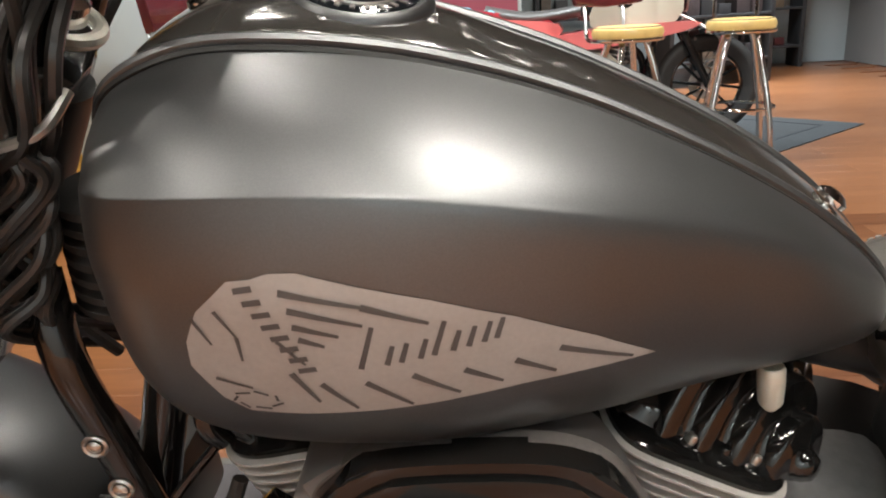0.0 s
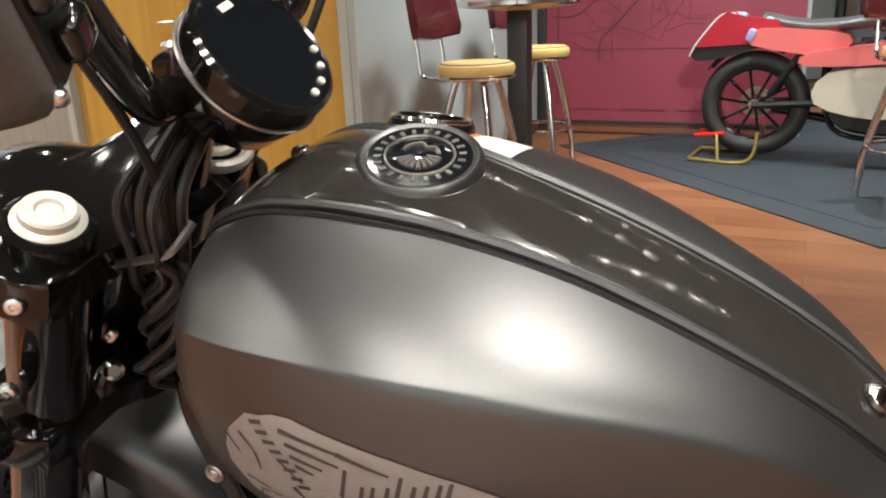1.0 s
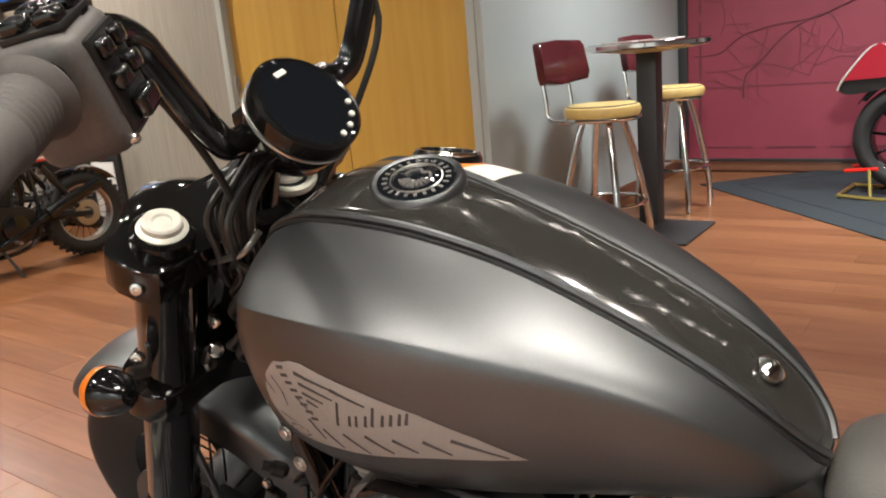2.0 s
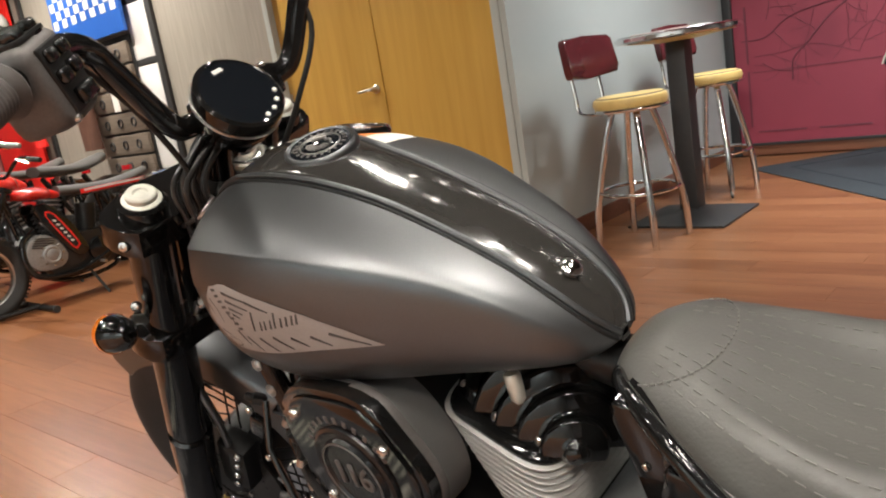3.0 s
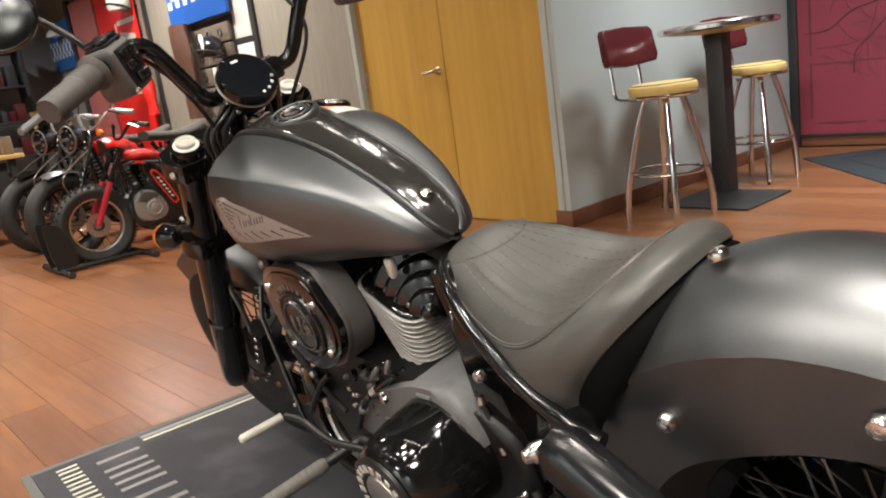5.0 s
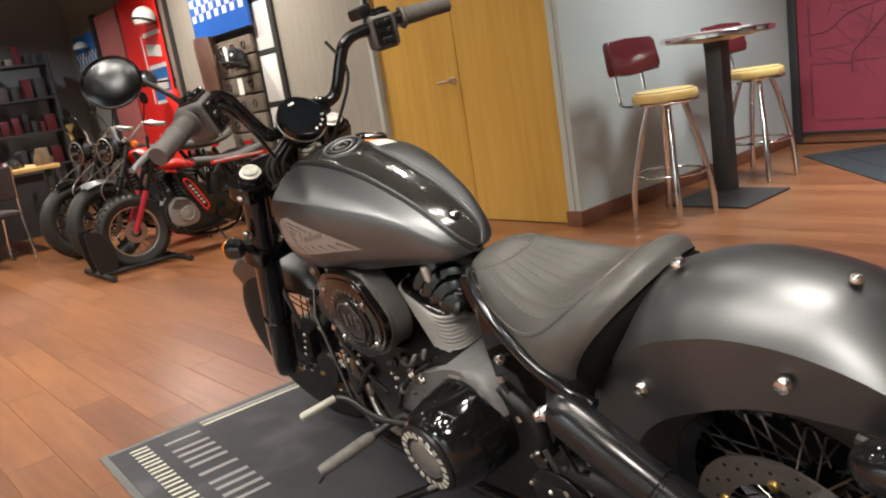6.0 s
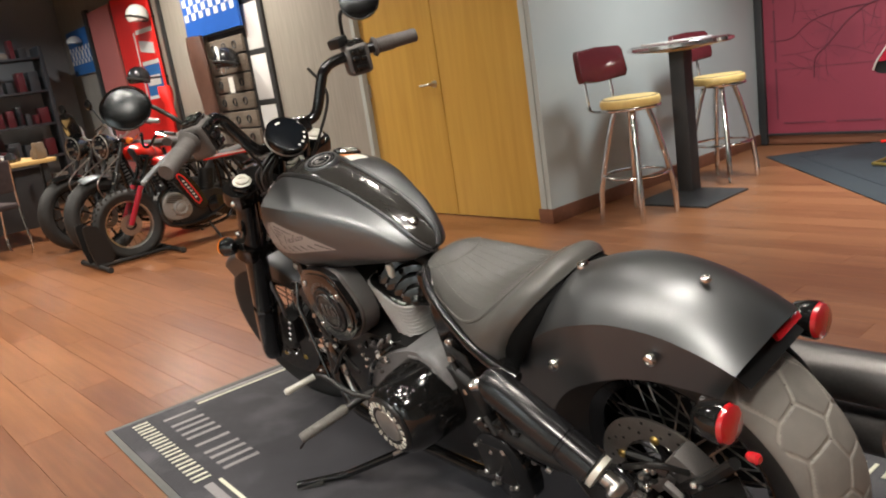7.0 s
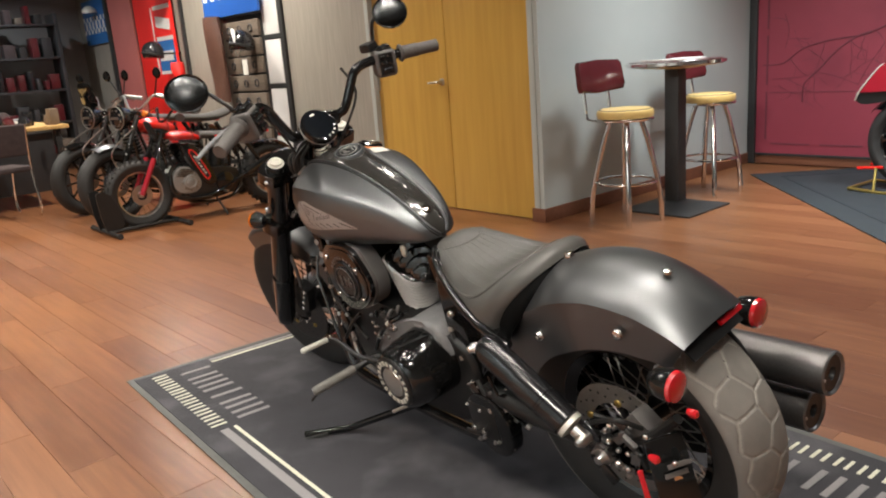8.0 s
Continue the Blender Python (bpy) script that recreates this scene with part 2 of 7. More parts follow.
M["banner_blue"] = material("blue_banner", (0.03, 0.15, 0.42), 0.5, grain=(4, 0.1))
M["sign_blue"] = material("blue_sign", (0.02, 0.11, 0.45), 0.45, grain=(4, 0.1))
M["white"] = material("white_board", (0.72, 0.70, 0.68), 0.5, grain=(6, 0.05))
M["burgundy"] = material("burgundy_vinyl", (0.085, 0.014, 0.017), 0.24, coat=0.3, grain=(10, 0.25), bump=(120, 0.2, 0.001))
M["cream"] = material("mustard_vinyl", (0.64, 0.45, 0.16), 0.4, grain=(10, 0.12), wear=(18, (0.42, 0.27, 0.09), 0.4))
M["red_paint"] = material("red_tank_paint", (0.65, 0.018, 0.012), 0.2, coat=1.0)
M["dark_red"] = material("crimson_fork", (0.35, 0.01, 0.025), 0.3, coat=0.6)
M["rose"] = material("faded_rose_paint", (0.62, 0.13, 0.12), 0.35, coat=0.4, grain=(5, 0.1))
M["pale_blue"] = material("pale_blue_print", (0.22, 0.48, 0.60), 0.5)
M["lilac"] = material("lilac_print", (0.30, 0.28, 0.48), 0.5)
M["brown"] = material("brown_leather", (0.10, 0.045, 0.03), 0.5, grain=(12, 0.3), bump=(120, 0.3, 0.002))
M["brick_wood"] = wood("dark_drawer_wood", (0.10, 0.075, 0.055), (0.19, 0.15, 0.115), "X", 0.6, 3.0, vary=0.2)
M["table_wood"] = wood("pale_table_wood", (0.5, 0.3, 0.1), (0.65, 0.42, 0.17), "Y", 0.4)
M["helmet"] = material("white_helmet", (0.72, 0.71, 0.68), 0.25, coat=0.7)
M["yellow_stand"] = material("yellow_stand", (0.46, 0.35, 0.10), 0.28, 0.8)
M["cream_panel"] = material("cream_bodywork", (0.50, 0.45, 0.35), 0.35, coat=0.3, grain=(4, 0.15), wear=(3, (0.22, 0.17, 0.12), 0.5))
M["gold"] = material("gold_anodised", (0.55, 0.38, 0.12), 0.3, 0.9)
M["cloth"] = material("dark_cloth", (0.05, 0.035, 0.035), 0.9, grain=(20, 0.4))
M["carton"] = material("carton", (0.16, 0.11, 0.07), 0.8, grain=(15, 0.3))
M["shelf"] = material("dark_shelf", (0.03, 0.03, 0.032), 0.6, grain=(9, 0.3))
M["helmet_dark"] = material("dark_helmet_shell", (0.012, 0.012, 0.014), 0.25, coat=0.3)
M["shock"] = material("black_shock_paint", (0.010, 0.010, 0.011), 0.20, 0.0, grain=(40, 0.3))
M["pale_blue_wall"] = material("pale_blue_wall_paint", (0.46, 0.52, 0.53), 0.7, grain=(3, 0.08))
M["dark_rotor"] = material("dark_brake_rotor", (0.10, 0.095, 0.09), 0.38, 0.9, grain=(70, 0.3))
# Nearly sheenless black: the shade in the seat gap, put into the colour.
M["dull_black"] = material("dull_black_gap_shade", (0.005, 0.005, 0.005), 0.95, grain=(60, 0.3))
M["dull_black"].node_tree.nodes["Principled BSDF"].inputs["Specular IOR Level"].default_value = 0.08
M["lamp_face"] = material("lamp_lens", (1.0, 0.94, 0.84), 0.4, emit=60.0)


# ---- mesh tools ----
STEER = Matrix.Identity(4)


def part(name, bm, mat, parent=None, label="", m=None, sharp=38):
    """Links a bmesh as one mesh object under a thing or a part."""
    if m is not None:
        bmesh.ops.transform(bm, matrix=m, verts=bm.verts)
    bmesh.ops.recalc_face_normals(bm, faces=bm.faces)
    me = bpy.data.meshes.new(name)
    bm.to_mesh(me)
    bm.free()
    me.materials.append(mat)
    me.shade_smooth()
    me.set_sharp_from_angle(angle=radians(sharp))
    ob = new(name, me)
    if parent:
        ob.parent = parent
    if label:
        ob["label"] = label
    return ob


def thing(name, label, category, m=None, group="", kind=""):
    ob = new(name)
    ob.empty_display_size = 0.1
    if m is not None:
        ob.matrix_world = m
    return tagged(ob, label, category, group, kind)


def box(sx, sy, sz, at=(0, 0, 0), bevel=0.0, seg=2, rot=None):
    bm = bmesh.new()
    bmesh.ops.create_cube(bm, size=1)
    bmesh.ops.scale(bm, vec=(sx, sy, sz), verts=bm.verts)
    if bevel:
        bmesh.ops.bevel(bm, geom=bm.edges[:], offset=bevel, segments=seg, profile=0.6, affect="EDGES")
    if rot:
        bmesh.ops.rotate(bm, cent=(0, 0, 0), matrix=Euler([radians(a) for a in rot]).to_matrix(), verts=bm.verts)
    bmesh.ops.translate(bm, vec=at, verts=bm.verts)
    return bm


def join(*bms):
    """One bmesh out of several pieces of one part."""
    out = bmesh.new()
    for b in bms:
        me = bpy.data.meshes.new("joined")
        b.to_mesh(me)
        b.free()
        out.from_mesh(me)
        bpy.data.meshes.remove(me)
    return out


def basis(d):
    d = Vector(d).normalized()
    up = Vector((0, 0, 1)) if abs(d.z) < 0.95 else Vector((1, 0, 0))
    a = d.cross(up).normalized()
    return a, a.cross(d).normalized(), d


def lathe(profile, at=(0, 0, 0), axis=(0, 0, 1), n=32, caps=True):
    """profile: (distance along the axis, radius), turned round the axis through at."""
    bm = bmesh.new()
    a, b, d = basis(axis)
    rings = []
    for h, r in profile:
        c = Vector(at) + d * h
        if r < 1e-5:
            rings.append([bm.verts.new(c)])
        else:
            rings.append([bm.verts.new(c + (a * math.cos(k) + b * math.sin(k)) * r) for k in [2 * math.pi * i / n for i in range(n)]])
    for p, q in zip(rings[:-1], rings[1:]):
        for i in range(n):
            j = (i + 1) % n
            if len(p) == 1 and len(q) == 1:
                break
            if len(p) == 1:
                bm.faces.new((p[0], q[i], q[j]))
            elif len(q) == 1:
                bm.faces.new((p[i], p[j], q[0]))
            else:
                bm.faces.new((p[i], p[j], q[j], q[i]))
    if caps:
        for ring in (rings[0], rings[-1]):
            if len(ring) > 2:
                bm.faces.new(ring)
    return bm


def spline(pts, per=6):
    """A smooth line through the points."""
    pts = [Vector(p) for p in pts]
    if len(pts) < 3:
        return pts
    out = []
    for i in range(len(pts) - 1):
        p0, p1, p2, p3 = pts[max(i - 1, 0)], pts[i], pts[i + 1], pts[min(i + 2, len(pts) - 1)]
        for k in range(per):
            t = k / per
            out.append(0.5 * ((2 * p1) + (p2 - p0) * t + (2 * p0 - 5 * p1 + 4 * p2 - p3) * t * t + (3 * p1 - p0 - 3 * p2 + p3) * t ** 3))
    out.append(pts[-1])
    return out


def tube(pts, r, n=12, smooth=True, per=6, closed=False):
    """A round bar along the points; r is one radius or one for each end."""
    line = spline(pts, per) if smooth else [Vector(p) for p in pts]
    bm = bmesh.new()
    rings, prev = [], None
    count = len(line)
    for i, p in enumerate(line):
        if closed:
            d = (line[(i + 1) % count] - line[i - 1]).normalized()
        else:
            d = (line[min(i + 1, count - 1)] - line[max(i - 1, 0)]).normalized()
        if prev is None:
            a = basis(d)[0]
        else:
            a = (prev - d * prev.dot(d)).normalized()
        prev = a
        b = d.cross(a)
        rad = r if not isinstance(r, (tuple, list)) else r[0] + (r[1] - r[0]) * i / (count - 1)
        rings.append([bm.verts.new(p + (a * math.cos(k) + b * math.sin(k)) * rad) for k in [2 * math.pi * j / n for j in range(n)]])
    pairs = list(zip(rings[:-1], rings[1:]))
    if closed:
        pairs.append((rings[-1], rings[0]))
    for p, q in pairs:
        for j in range(n):
            k = (j + 1) % n
            bm.faces.new((p[j], p[k], q[k], q[j]))
    if not closed:
        bm.faces.new(rings[0][::-1])
        bm.faces.new(rings[-1])
    return bm


def ring(at, axis, big, small, n=40, k=10):
    a, b, d = basis(axis)
    at = Vector(at)
    return tube([at + (a * math.cos(t) + b * math.sin(t)) * big for t in [2 * math.pi * i / n for i in range(n)]], small, k, False, closed=True)


def grid(rows, thick=0.0, closed=False):
    """A skin over rows of points, with a thickness where asked."""
    bm = bmesh.new()
    vs = [[bm.verts.new(p) for p in row] for row in rows]
    for r0, r1 in zip(vs[:-1], vs[1:]):
        n = len(r0)
        for i in range(n if closed else n - 1):
            j = (i + 1) % n
            try:
                bm.faces.new((r0[i], r0[j], r1[j], r1[i]))
            except ValueError:
                pass
    if closed:
        for row in (vs[0], vs[-1]):
            bm.faces.new(row)
    bmesh.ops.recalc_face_normals(bm, faces=bm.faces)
    if thick:
        bmesh.ops.solidify(bm, geom=bm.faces[:], thickness=thick)
    return bm


def prism(outline, y0, y1, bevel=0.0, seg=3, smooth=0):
    """An outline in x and z, from y0 to y1 (the front), with a rounded front edge."""
    pts = [Vector((x, 0, z)) for x, z in outline]
    if smooth:
        ext = pts[-2:] + pts + pts[:3]
        line = spline(ext, smooth)
        pts = line[2 * smooth:(2 + len(pts)) * smooth]
    bm = bmesh.new()
    back = [bm.verts.new((p.x, y0, p.z)) for p in pts]
    front = [bm.verts.new((p.x, y1, p.z)) for p in pts]
    n = len(pts)
    for i in range(n):
        j = (i + 1) % n
        bm.faces.new((back[i], back[j], front[j], front[i]))
    bm.faces.new(back[::-1])
    f = bm.faces.new(front)
    if bevel:
        bmesh.ops.bevel(bm, geom=f.edges[:], offset=bevel, segments=seg, profile=0.6, affect="EDGES")
    return bm


def bolt(at, axis, r=0.009, h=0.008):
    return lathe([(0, r), (h * 0.55, r), (h * 0.9, r * 0.75), (h, r * 0.35), (h * 0.8, r * 0.3), (h * 0.8, 0)], at, axis, 14)


def lerp_table(table, x):
    """Smooth reading of rows (x, a, b, ...)."""
    cols = list(zip(*table))
    return [float(np.interp(x, cols[0], c)) for c in cols[1:]]


def smooth_table(table, n):
    pts = [Vector((r[0], r[1], 0)) for r in table]
    cols = []
    for k in range(1, len(table[0])):
        cols.append(spline([(r[0], r[k], 0) for r in table], 8))
    out = []
    m = len(cols[0])
    for i in range(n):
        f = i / (n - 1) * (m - 1)
        a, t = int(f), f - int(f)
        b = min(a + 1, m - 1)
        out.append([cols[0][a].x * (1 - t) + cols[0][b].x * t] + [c[a].y * (1 - t) + c[b].y * t for c in cols])
    return out


# ---- the room: axes turned three degrees, with the origin at the outer corner of the walls ----
ROOM = pose(-1.88, 2.41, 0, 0, 0, 3.0)


def fixed(name, bm, mat, parent=None, label="", category="", m=ROOM, sharp=38):
    ob = part(name, bm, mat, parent, label, m=m, sharp=sharp)
    if not parent:
        tagged(ob, label, category, kind="structure")
    return ob


floor = fixed("floor", box(16, 15, 0.1, (-1.5, 0.2, -0.062)), M["base"], None, "red-brown wood plank showroom floor", "floor")
fixed("ceiling", box(16, 15, 0.1, (-1.5, 0.2, CEILING + 0.05)), M["ceiling"], None, "dark painted showroom ceiling", "ceiling")
# the wall with the double door and the displays: a gap for the doors
fixed("wall_door_side", join(box(0.075, 0.2, CEILING, (-0.0375, 0.1, CEILING / 2)),
                             box(1.82, 0.2, CEILING - 2.14, (-0.975, 0.1, 2.14 + (CEILING - 2.14) / 2))), M["wall"], None, "greige painted wall beside the double door", "wall")
fixed("wall_display", box(6.035, 0.2, CEILING, (-4.9025, 0.1, CEILING / 2)), M["panel"], None, "grey wood-panelled display wall", "wall")
fixed("wall_stools", box(0.2, 2.98, CEILING, (-0.1, 1.69, CEILING / 2)), M["wall"], None, "pale painted wall behind the bar table", "wall")
fixed("wall_mural", box(2.1, 0.2, CEILING, (0.95, 3.1, CEILING / 2)), M["wall"], None, "wall that carries the crimson mural", "wall")
fixed("wall_annex_side", box(0.2, 4.0, CEILING, (1.9, 5.2, CEILING / 2)), M["wall"], None, "greige wall beside the back of the shop", "wall")
fixed("wall_annex_back", box(4.8, 0.2, CEILING, (4.2, 7.3, CEILING / 2)), M["pale_blue_wall"], None, "pale blue wall at the back of the shop", "wall")
# Next two walls are unseen: added to close the room, the south one reflects fill.
fixed("unseen_wall_east", box(0.2, 14.8, CEILING, (6.5, 0.0, CEILING / 2)), M["grey_wall"], None, "unseen grey wall added to close the room", "wall")
fixed("unseen_wall_south", box(16, 0.2, CEILING, (-1.5, -7.2, CEILING / 2)), M["wall"], None, "unseen greige wall added to close the room and reflect light", "wall")
fixed("wall_west", box(0.2, 10.0, CEILING, (-9.4, -2.3, CEILING / 2)), M["grey_wall"], None, "dark shop wall behind the shelves", "wall")
fixed("wall_back_left", box(1.36, 0.2, CEILING, (-8.61, 0.1, CEILING / 2)), M["panel"], None, "grey wood-panelled wall", "wall")
fixed("baseboard", box(0.016, 2.95, 0.10, (0.009, 1.475, 0.05), 0.004), M["base"], None, "brown wooden baseboard", "baseboard")
fixed("baseboard", box(1.95, 0.016, 0.08, (0.99, 2.99, 0.04), 0.004), M["base"], None, "brown wooden baseboard under the mural", "baseboard")
fixed("baseboard", box(0.125, 0.016, 0.10, (-0.045, -0.009, 0.05), 0.004), M["base"], None, "brown wooden baseboard", "baseboard")
fixed("baseboard", box(5.6, 0.016, 0.10, (-4.75, -0.009, 0.05), 0.004), M["base"], None, "brown wooden baseboard", "baseboard")


def double_door():
    frame_ob = fixed("door_1", join(box(0.05, 0.22, 2.14, (-1.902, 0.1, 1.07), 0.004), box(0.05, 0.22, 2.14, (-0.062, 0.1, 1.07), 0.004),
                                    box(1.79, 0.22, 0.05, (-0.982, 0.1, 2.115), 0.004)), M["wall"], None, "closed honey-coloured wooden double door", "door")
    for k, x in enumerate((-1.430, -0.534)):
        leaf = part("door_leaf", box(0.888, 0.045, 2.08, (x, 0.06, 1.046), 0.003), M["door"], frame_ob, m=ROOM)
        side = -1 if k == 0 else 1
        for z in (0.28, 1.02, 1.85):
            hx = x + side * 0.449
            part("hinge", join(lathe([(-0.055, 0.010), (0.055, 0.010)], (hx, 0.028, z), n=10), box(0.034, 0.004, 0.11, (hx - side * 0.014, 0.0355, z))), M["steel"], leaf, m=ROOM)
    lx = -1.045
    part("door_lever", join(lathe([(0, 0.027), (0.008, 0.027), (0.012, 0.02), (0.05, 0.010), (0.055, 0.010)], (lx, 0.037, 1.015), (0, -1, 0), 20),
                            tube([(lx, -0.013, 1.015), (lx - 0.02, -0.017, 1.015), (lx - 0.115, -0.014, 1.011)], (0.011, 0.008), 10)), M["steel"], frame_ob, "brushed steel door lever", m=ROOM)


double_door()

# crimson mural on the wall, in a dark frame, with faint drawn lines
mural = fixed("mural", box(1.90, 0.02, 2.78, (1.02, 2.985, 1.47)), M["red_wall"], None, "large crimson wall mural with faint dark lines", "mural")
tagged(mural, kind="structure")
for bm in (box(0.07, 0.05, 2.9, (0.04, 2.97, 1.45), 0.004), box(1.9, 0.05, 0.05, (1.02, 2.97, 2.86), 0.004), box(1.9, 0.03, 0.02, (1.02, 2.975, 0.09), 0.003)):
    part("frame_bar", bm, M["dark_frame"], mural, m=ROOM)
part("border_line", join(*[box(0.014, 0.004, 0.44, (0.17, 2.972, 0.45 + 0.5 * k)) for k in range(5)], *[box(0.36, 0.004, 0.012, (0.40 + 0.45 * k, 2.972, 0.19)) for k in range(4)], box(1.6, 0.004, 0.005, (1.0, 2.972, 0.66))), M["red_line"], mural, m=ROOM)
rng = random.Random(4)


def branch(x, z, ang, length, depth, out):
    pts = [(x, 2.973, z)]
    for i in range(5):
        ang += rng.uniform(-0.35, 0.35)
        x, z = x + math.cos(ang) * length / 5, z + math.sin(ang) * length / 5
        if not 0.2 < x < 1.9 or not 0.3 < z < 2.7:
            break
        pts.append((x, 2.973, z))
        if depth and i in (1, 3):
            branch(x, z, ang + rng.choice((-0.8, 0.7)), length * 0.55, depth - 1, out)
    if len(pts) > 2:
        out.append(tube(pts, 0.0012 + 0.0010 * depth, 5, True, 3))


lines = []
limbs = (((0.13, 0.91), (0.32, 0.92), (0.49, 1.04), (0.74, 1.10), (0.97, 1.12), (1.14, 1.18), (1.50, 1.34), (1.88, 1.60)), ((0.50, 0.57), (0.51, 0.73), (0.62, 0.84), (0.78, 1.01), (0.93, 1.11), (1.05, 1.15)),
         ((0.22, 0.78), (0.45, 0.79), (0.67, 0.82), (0.96, 0.72)), ((0.33, 1.05), (0.36, 1.20), (0.32, 1.35)), ((0.96, 0.71), (1.04, 0.87), (1.15, 1.04)))
for k, limb in enumerate(limbs):
    pts = [Vector((x, 2.973, z)) for x, z in limb]
    lines.append(tube(pts, (0.004, 0.009) if k == 0 else (0.005, 0.007) if k == 1 else 0.0022, 5, True, 4))
    for p, q in zip(pts[:-1], pts[1:]):
        m = p.lerp(q, rng.uniform(0.3, 0.8))
        branch(m.x, m.z, math.atan2(q.z - p.z, q.x - p.x) + rng.choice((-1.9, -0.8, 0.8, 1.7)), rng.uniform(0.16, 0.34), 1, lines)
part("drawn_line", join(*lines), M["red_line"], mural, m=ROOM)


# ---- display wall ----
def slab(name, x0, x1, z0, z1, y, mat, label, category, depth=0.02, bevel=0.003):
    return tagged(part(name, box(x1 - x0, depth, z1 - z0, ((x0 + x1) / 2, y - depth / 2, (z0 + z1) / 2), bevel), mat, m=ROOM), label, category)


for x in (-3.28, -5.55):
    t_ = part("trim", box(0.07, 0.03, CEILING - 0.02, (x, -0.016, CEILING / 2), 0.003), M["dark_frame"], m=ROOM)
    tagged(t_, "black vertical trim strip on the display wall", "trim", kind="structure")


def white_boards():
    rack = thing("board_rack", "black frame with a column of white boards", "display rack")
    for k in range(6):
        z0 = 0.10 + k * 0.485
        part("board", box(0.30, 0.02, 0.43, (-3.48, -0.018, z0 + 0.215), 0.003), M["white"], rack, m=ROOM)
        part("crossbar", box(0.40, 0.03, 0.05, (-3.48, -0.017, z0 + 0.458), 0.003), M["dark_frame"], rack, m=ROOM)


white_boards()


def blue_sign():
    sign = thing("wall_sign", "blue wall sign with a white chequered band", "sign")
    part("sheet", box(1.20, 0.03, 0.86, (-4.14, -0.10, 2.22), 0.004), M["sign_blue"], sign, m=ROOM)
    for r in range(5):
        for c in range(13):
            if (r + c) % 2 == 0:
                part("chequer", box(0.084, 0.004, 0.07, (-4.66 + c * 0.086, -0.117, 2.00 + r * 0.075)), M["white"], sign, m=ROOM)
    part("bracket", box(0.9, 0.07, 0.05, (-4.14, -0.05, 2.4)), M["dark_frame"], sign, m=ROOM)


blue_sign()


def drawer_panel():
    p = thing("drawer_display", "dark wooden drawer-front display panel", "display")
    part("backing", box(0.82, 0.04, 1.75, (-4.04, -0.021, 0.90), 0.004), M["dark_frame"], p, m=ROOM)
    for r in range(9):
        z = 0.16 + r * 0.185
        dr = part("drawer_front", box(0.78, 0.035, 0.165, (-4.04, -0.06, z), 0.01), M["brick_wood"], p, m=ROOM)
        for c in range(3):
            part("drawer_pull", ring((-4.27 + c * 0.23, -0.082, z), (0, 1, 0), 0.035, 0.007, 14, 6), M["shelf"], dr, m=ROOM)


drawer_panel()


def jacket(x, z, mat, label, s=1.0):
    rows = []
    for t in np.linspace(0, 1, 12):
        w = (0.13 + 0.05 * math.sin(t * 3)) * s
        d = 0.06 + 0.02 * math.sin(t * 5 + 1)
        zz = z + 0.42 * s - t * 0.9 * s
        rows.append([(x + w * math.cos(a) * (1 + 0.06 * math.sin(5 * a + 7 * t)) + 0.05 * t, -0.16 + d * math.sin(a) * (1 + 0.15 * math.sin(4 * a + 5 * t)), zz) for a in np.linspace(0, 2 * math.pi, 20, endpoint=False)])
    ob = part("jacket", grid(rows, closed=True), mat, m=ROOM)
    return tagged(ob, label, "jacket")


jacket(-4.50, 1.38, M["brown"], "brown leather jacket hanging on the display wall")
jacket(-5.55, 1.20, M["banner_red"], "red shirt hanging by the banner", 0.42)


def helmet(x, y, z, mat, label, r=0.13):
    h = thing("helmet", label, "helmet")
    rows = []
    for i in range(9):
        a = -0.5 + i / 8 * (math.pi / 2 + 0.5)
        rows.append([(x + r * 0.9 * math.cos(a) * math.cos(b), y + r * math.cos(a) * math.sin(b), z + r * math.sin(a)) for b in np.linspace(0, 2 * math.pi, 24, endpoint=False)])
    part("shell", grid(rows, closed=True), mat, h, m=ROOM)
    part("visor", ring((x, y - 0.012, z - 0.03), (0, 0.3, 1), r * 0.93, 0.012, 24, 6), M["dark_frame"], h, m=ROOM)
    part("peg", tube([(x, y, z - 0.02), (x, -0.01, z - 0.02)], 0.012, 8, False), M["dark_frame"], h, m=ROOM)
    return h


helmet(-3.80, -0.2, 1.49, M["helmet_dark"], "black helmet with a pale rim on a wall peg")
part("rim", ring((-3.86, -0.24, 1.50), (0.5, 1, 0.1), 0.125, 0.02, 24, 8), M["helmet"], bpy.data.objects["helmet"], m=ROOM)
part("price_tag", box(0.09, 0.006, 0.15, (-3.60, -0.30, 1.25)), M["paper"], bpy.data.objects["helmet"], "white price tag", m=ROOM)
helmet(-5.75, -0.2, 2.2, M["helmet"], "white helmet on a wall peg")
helmet(-5.74, -0.35, 1.51, M["helmet_dark"], "dark helmet on a wall arm")


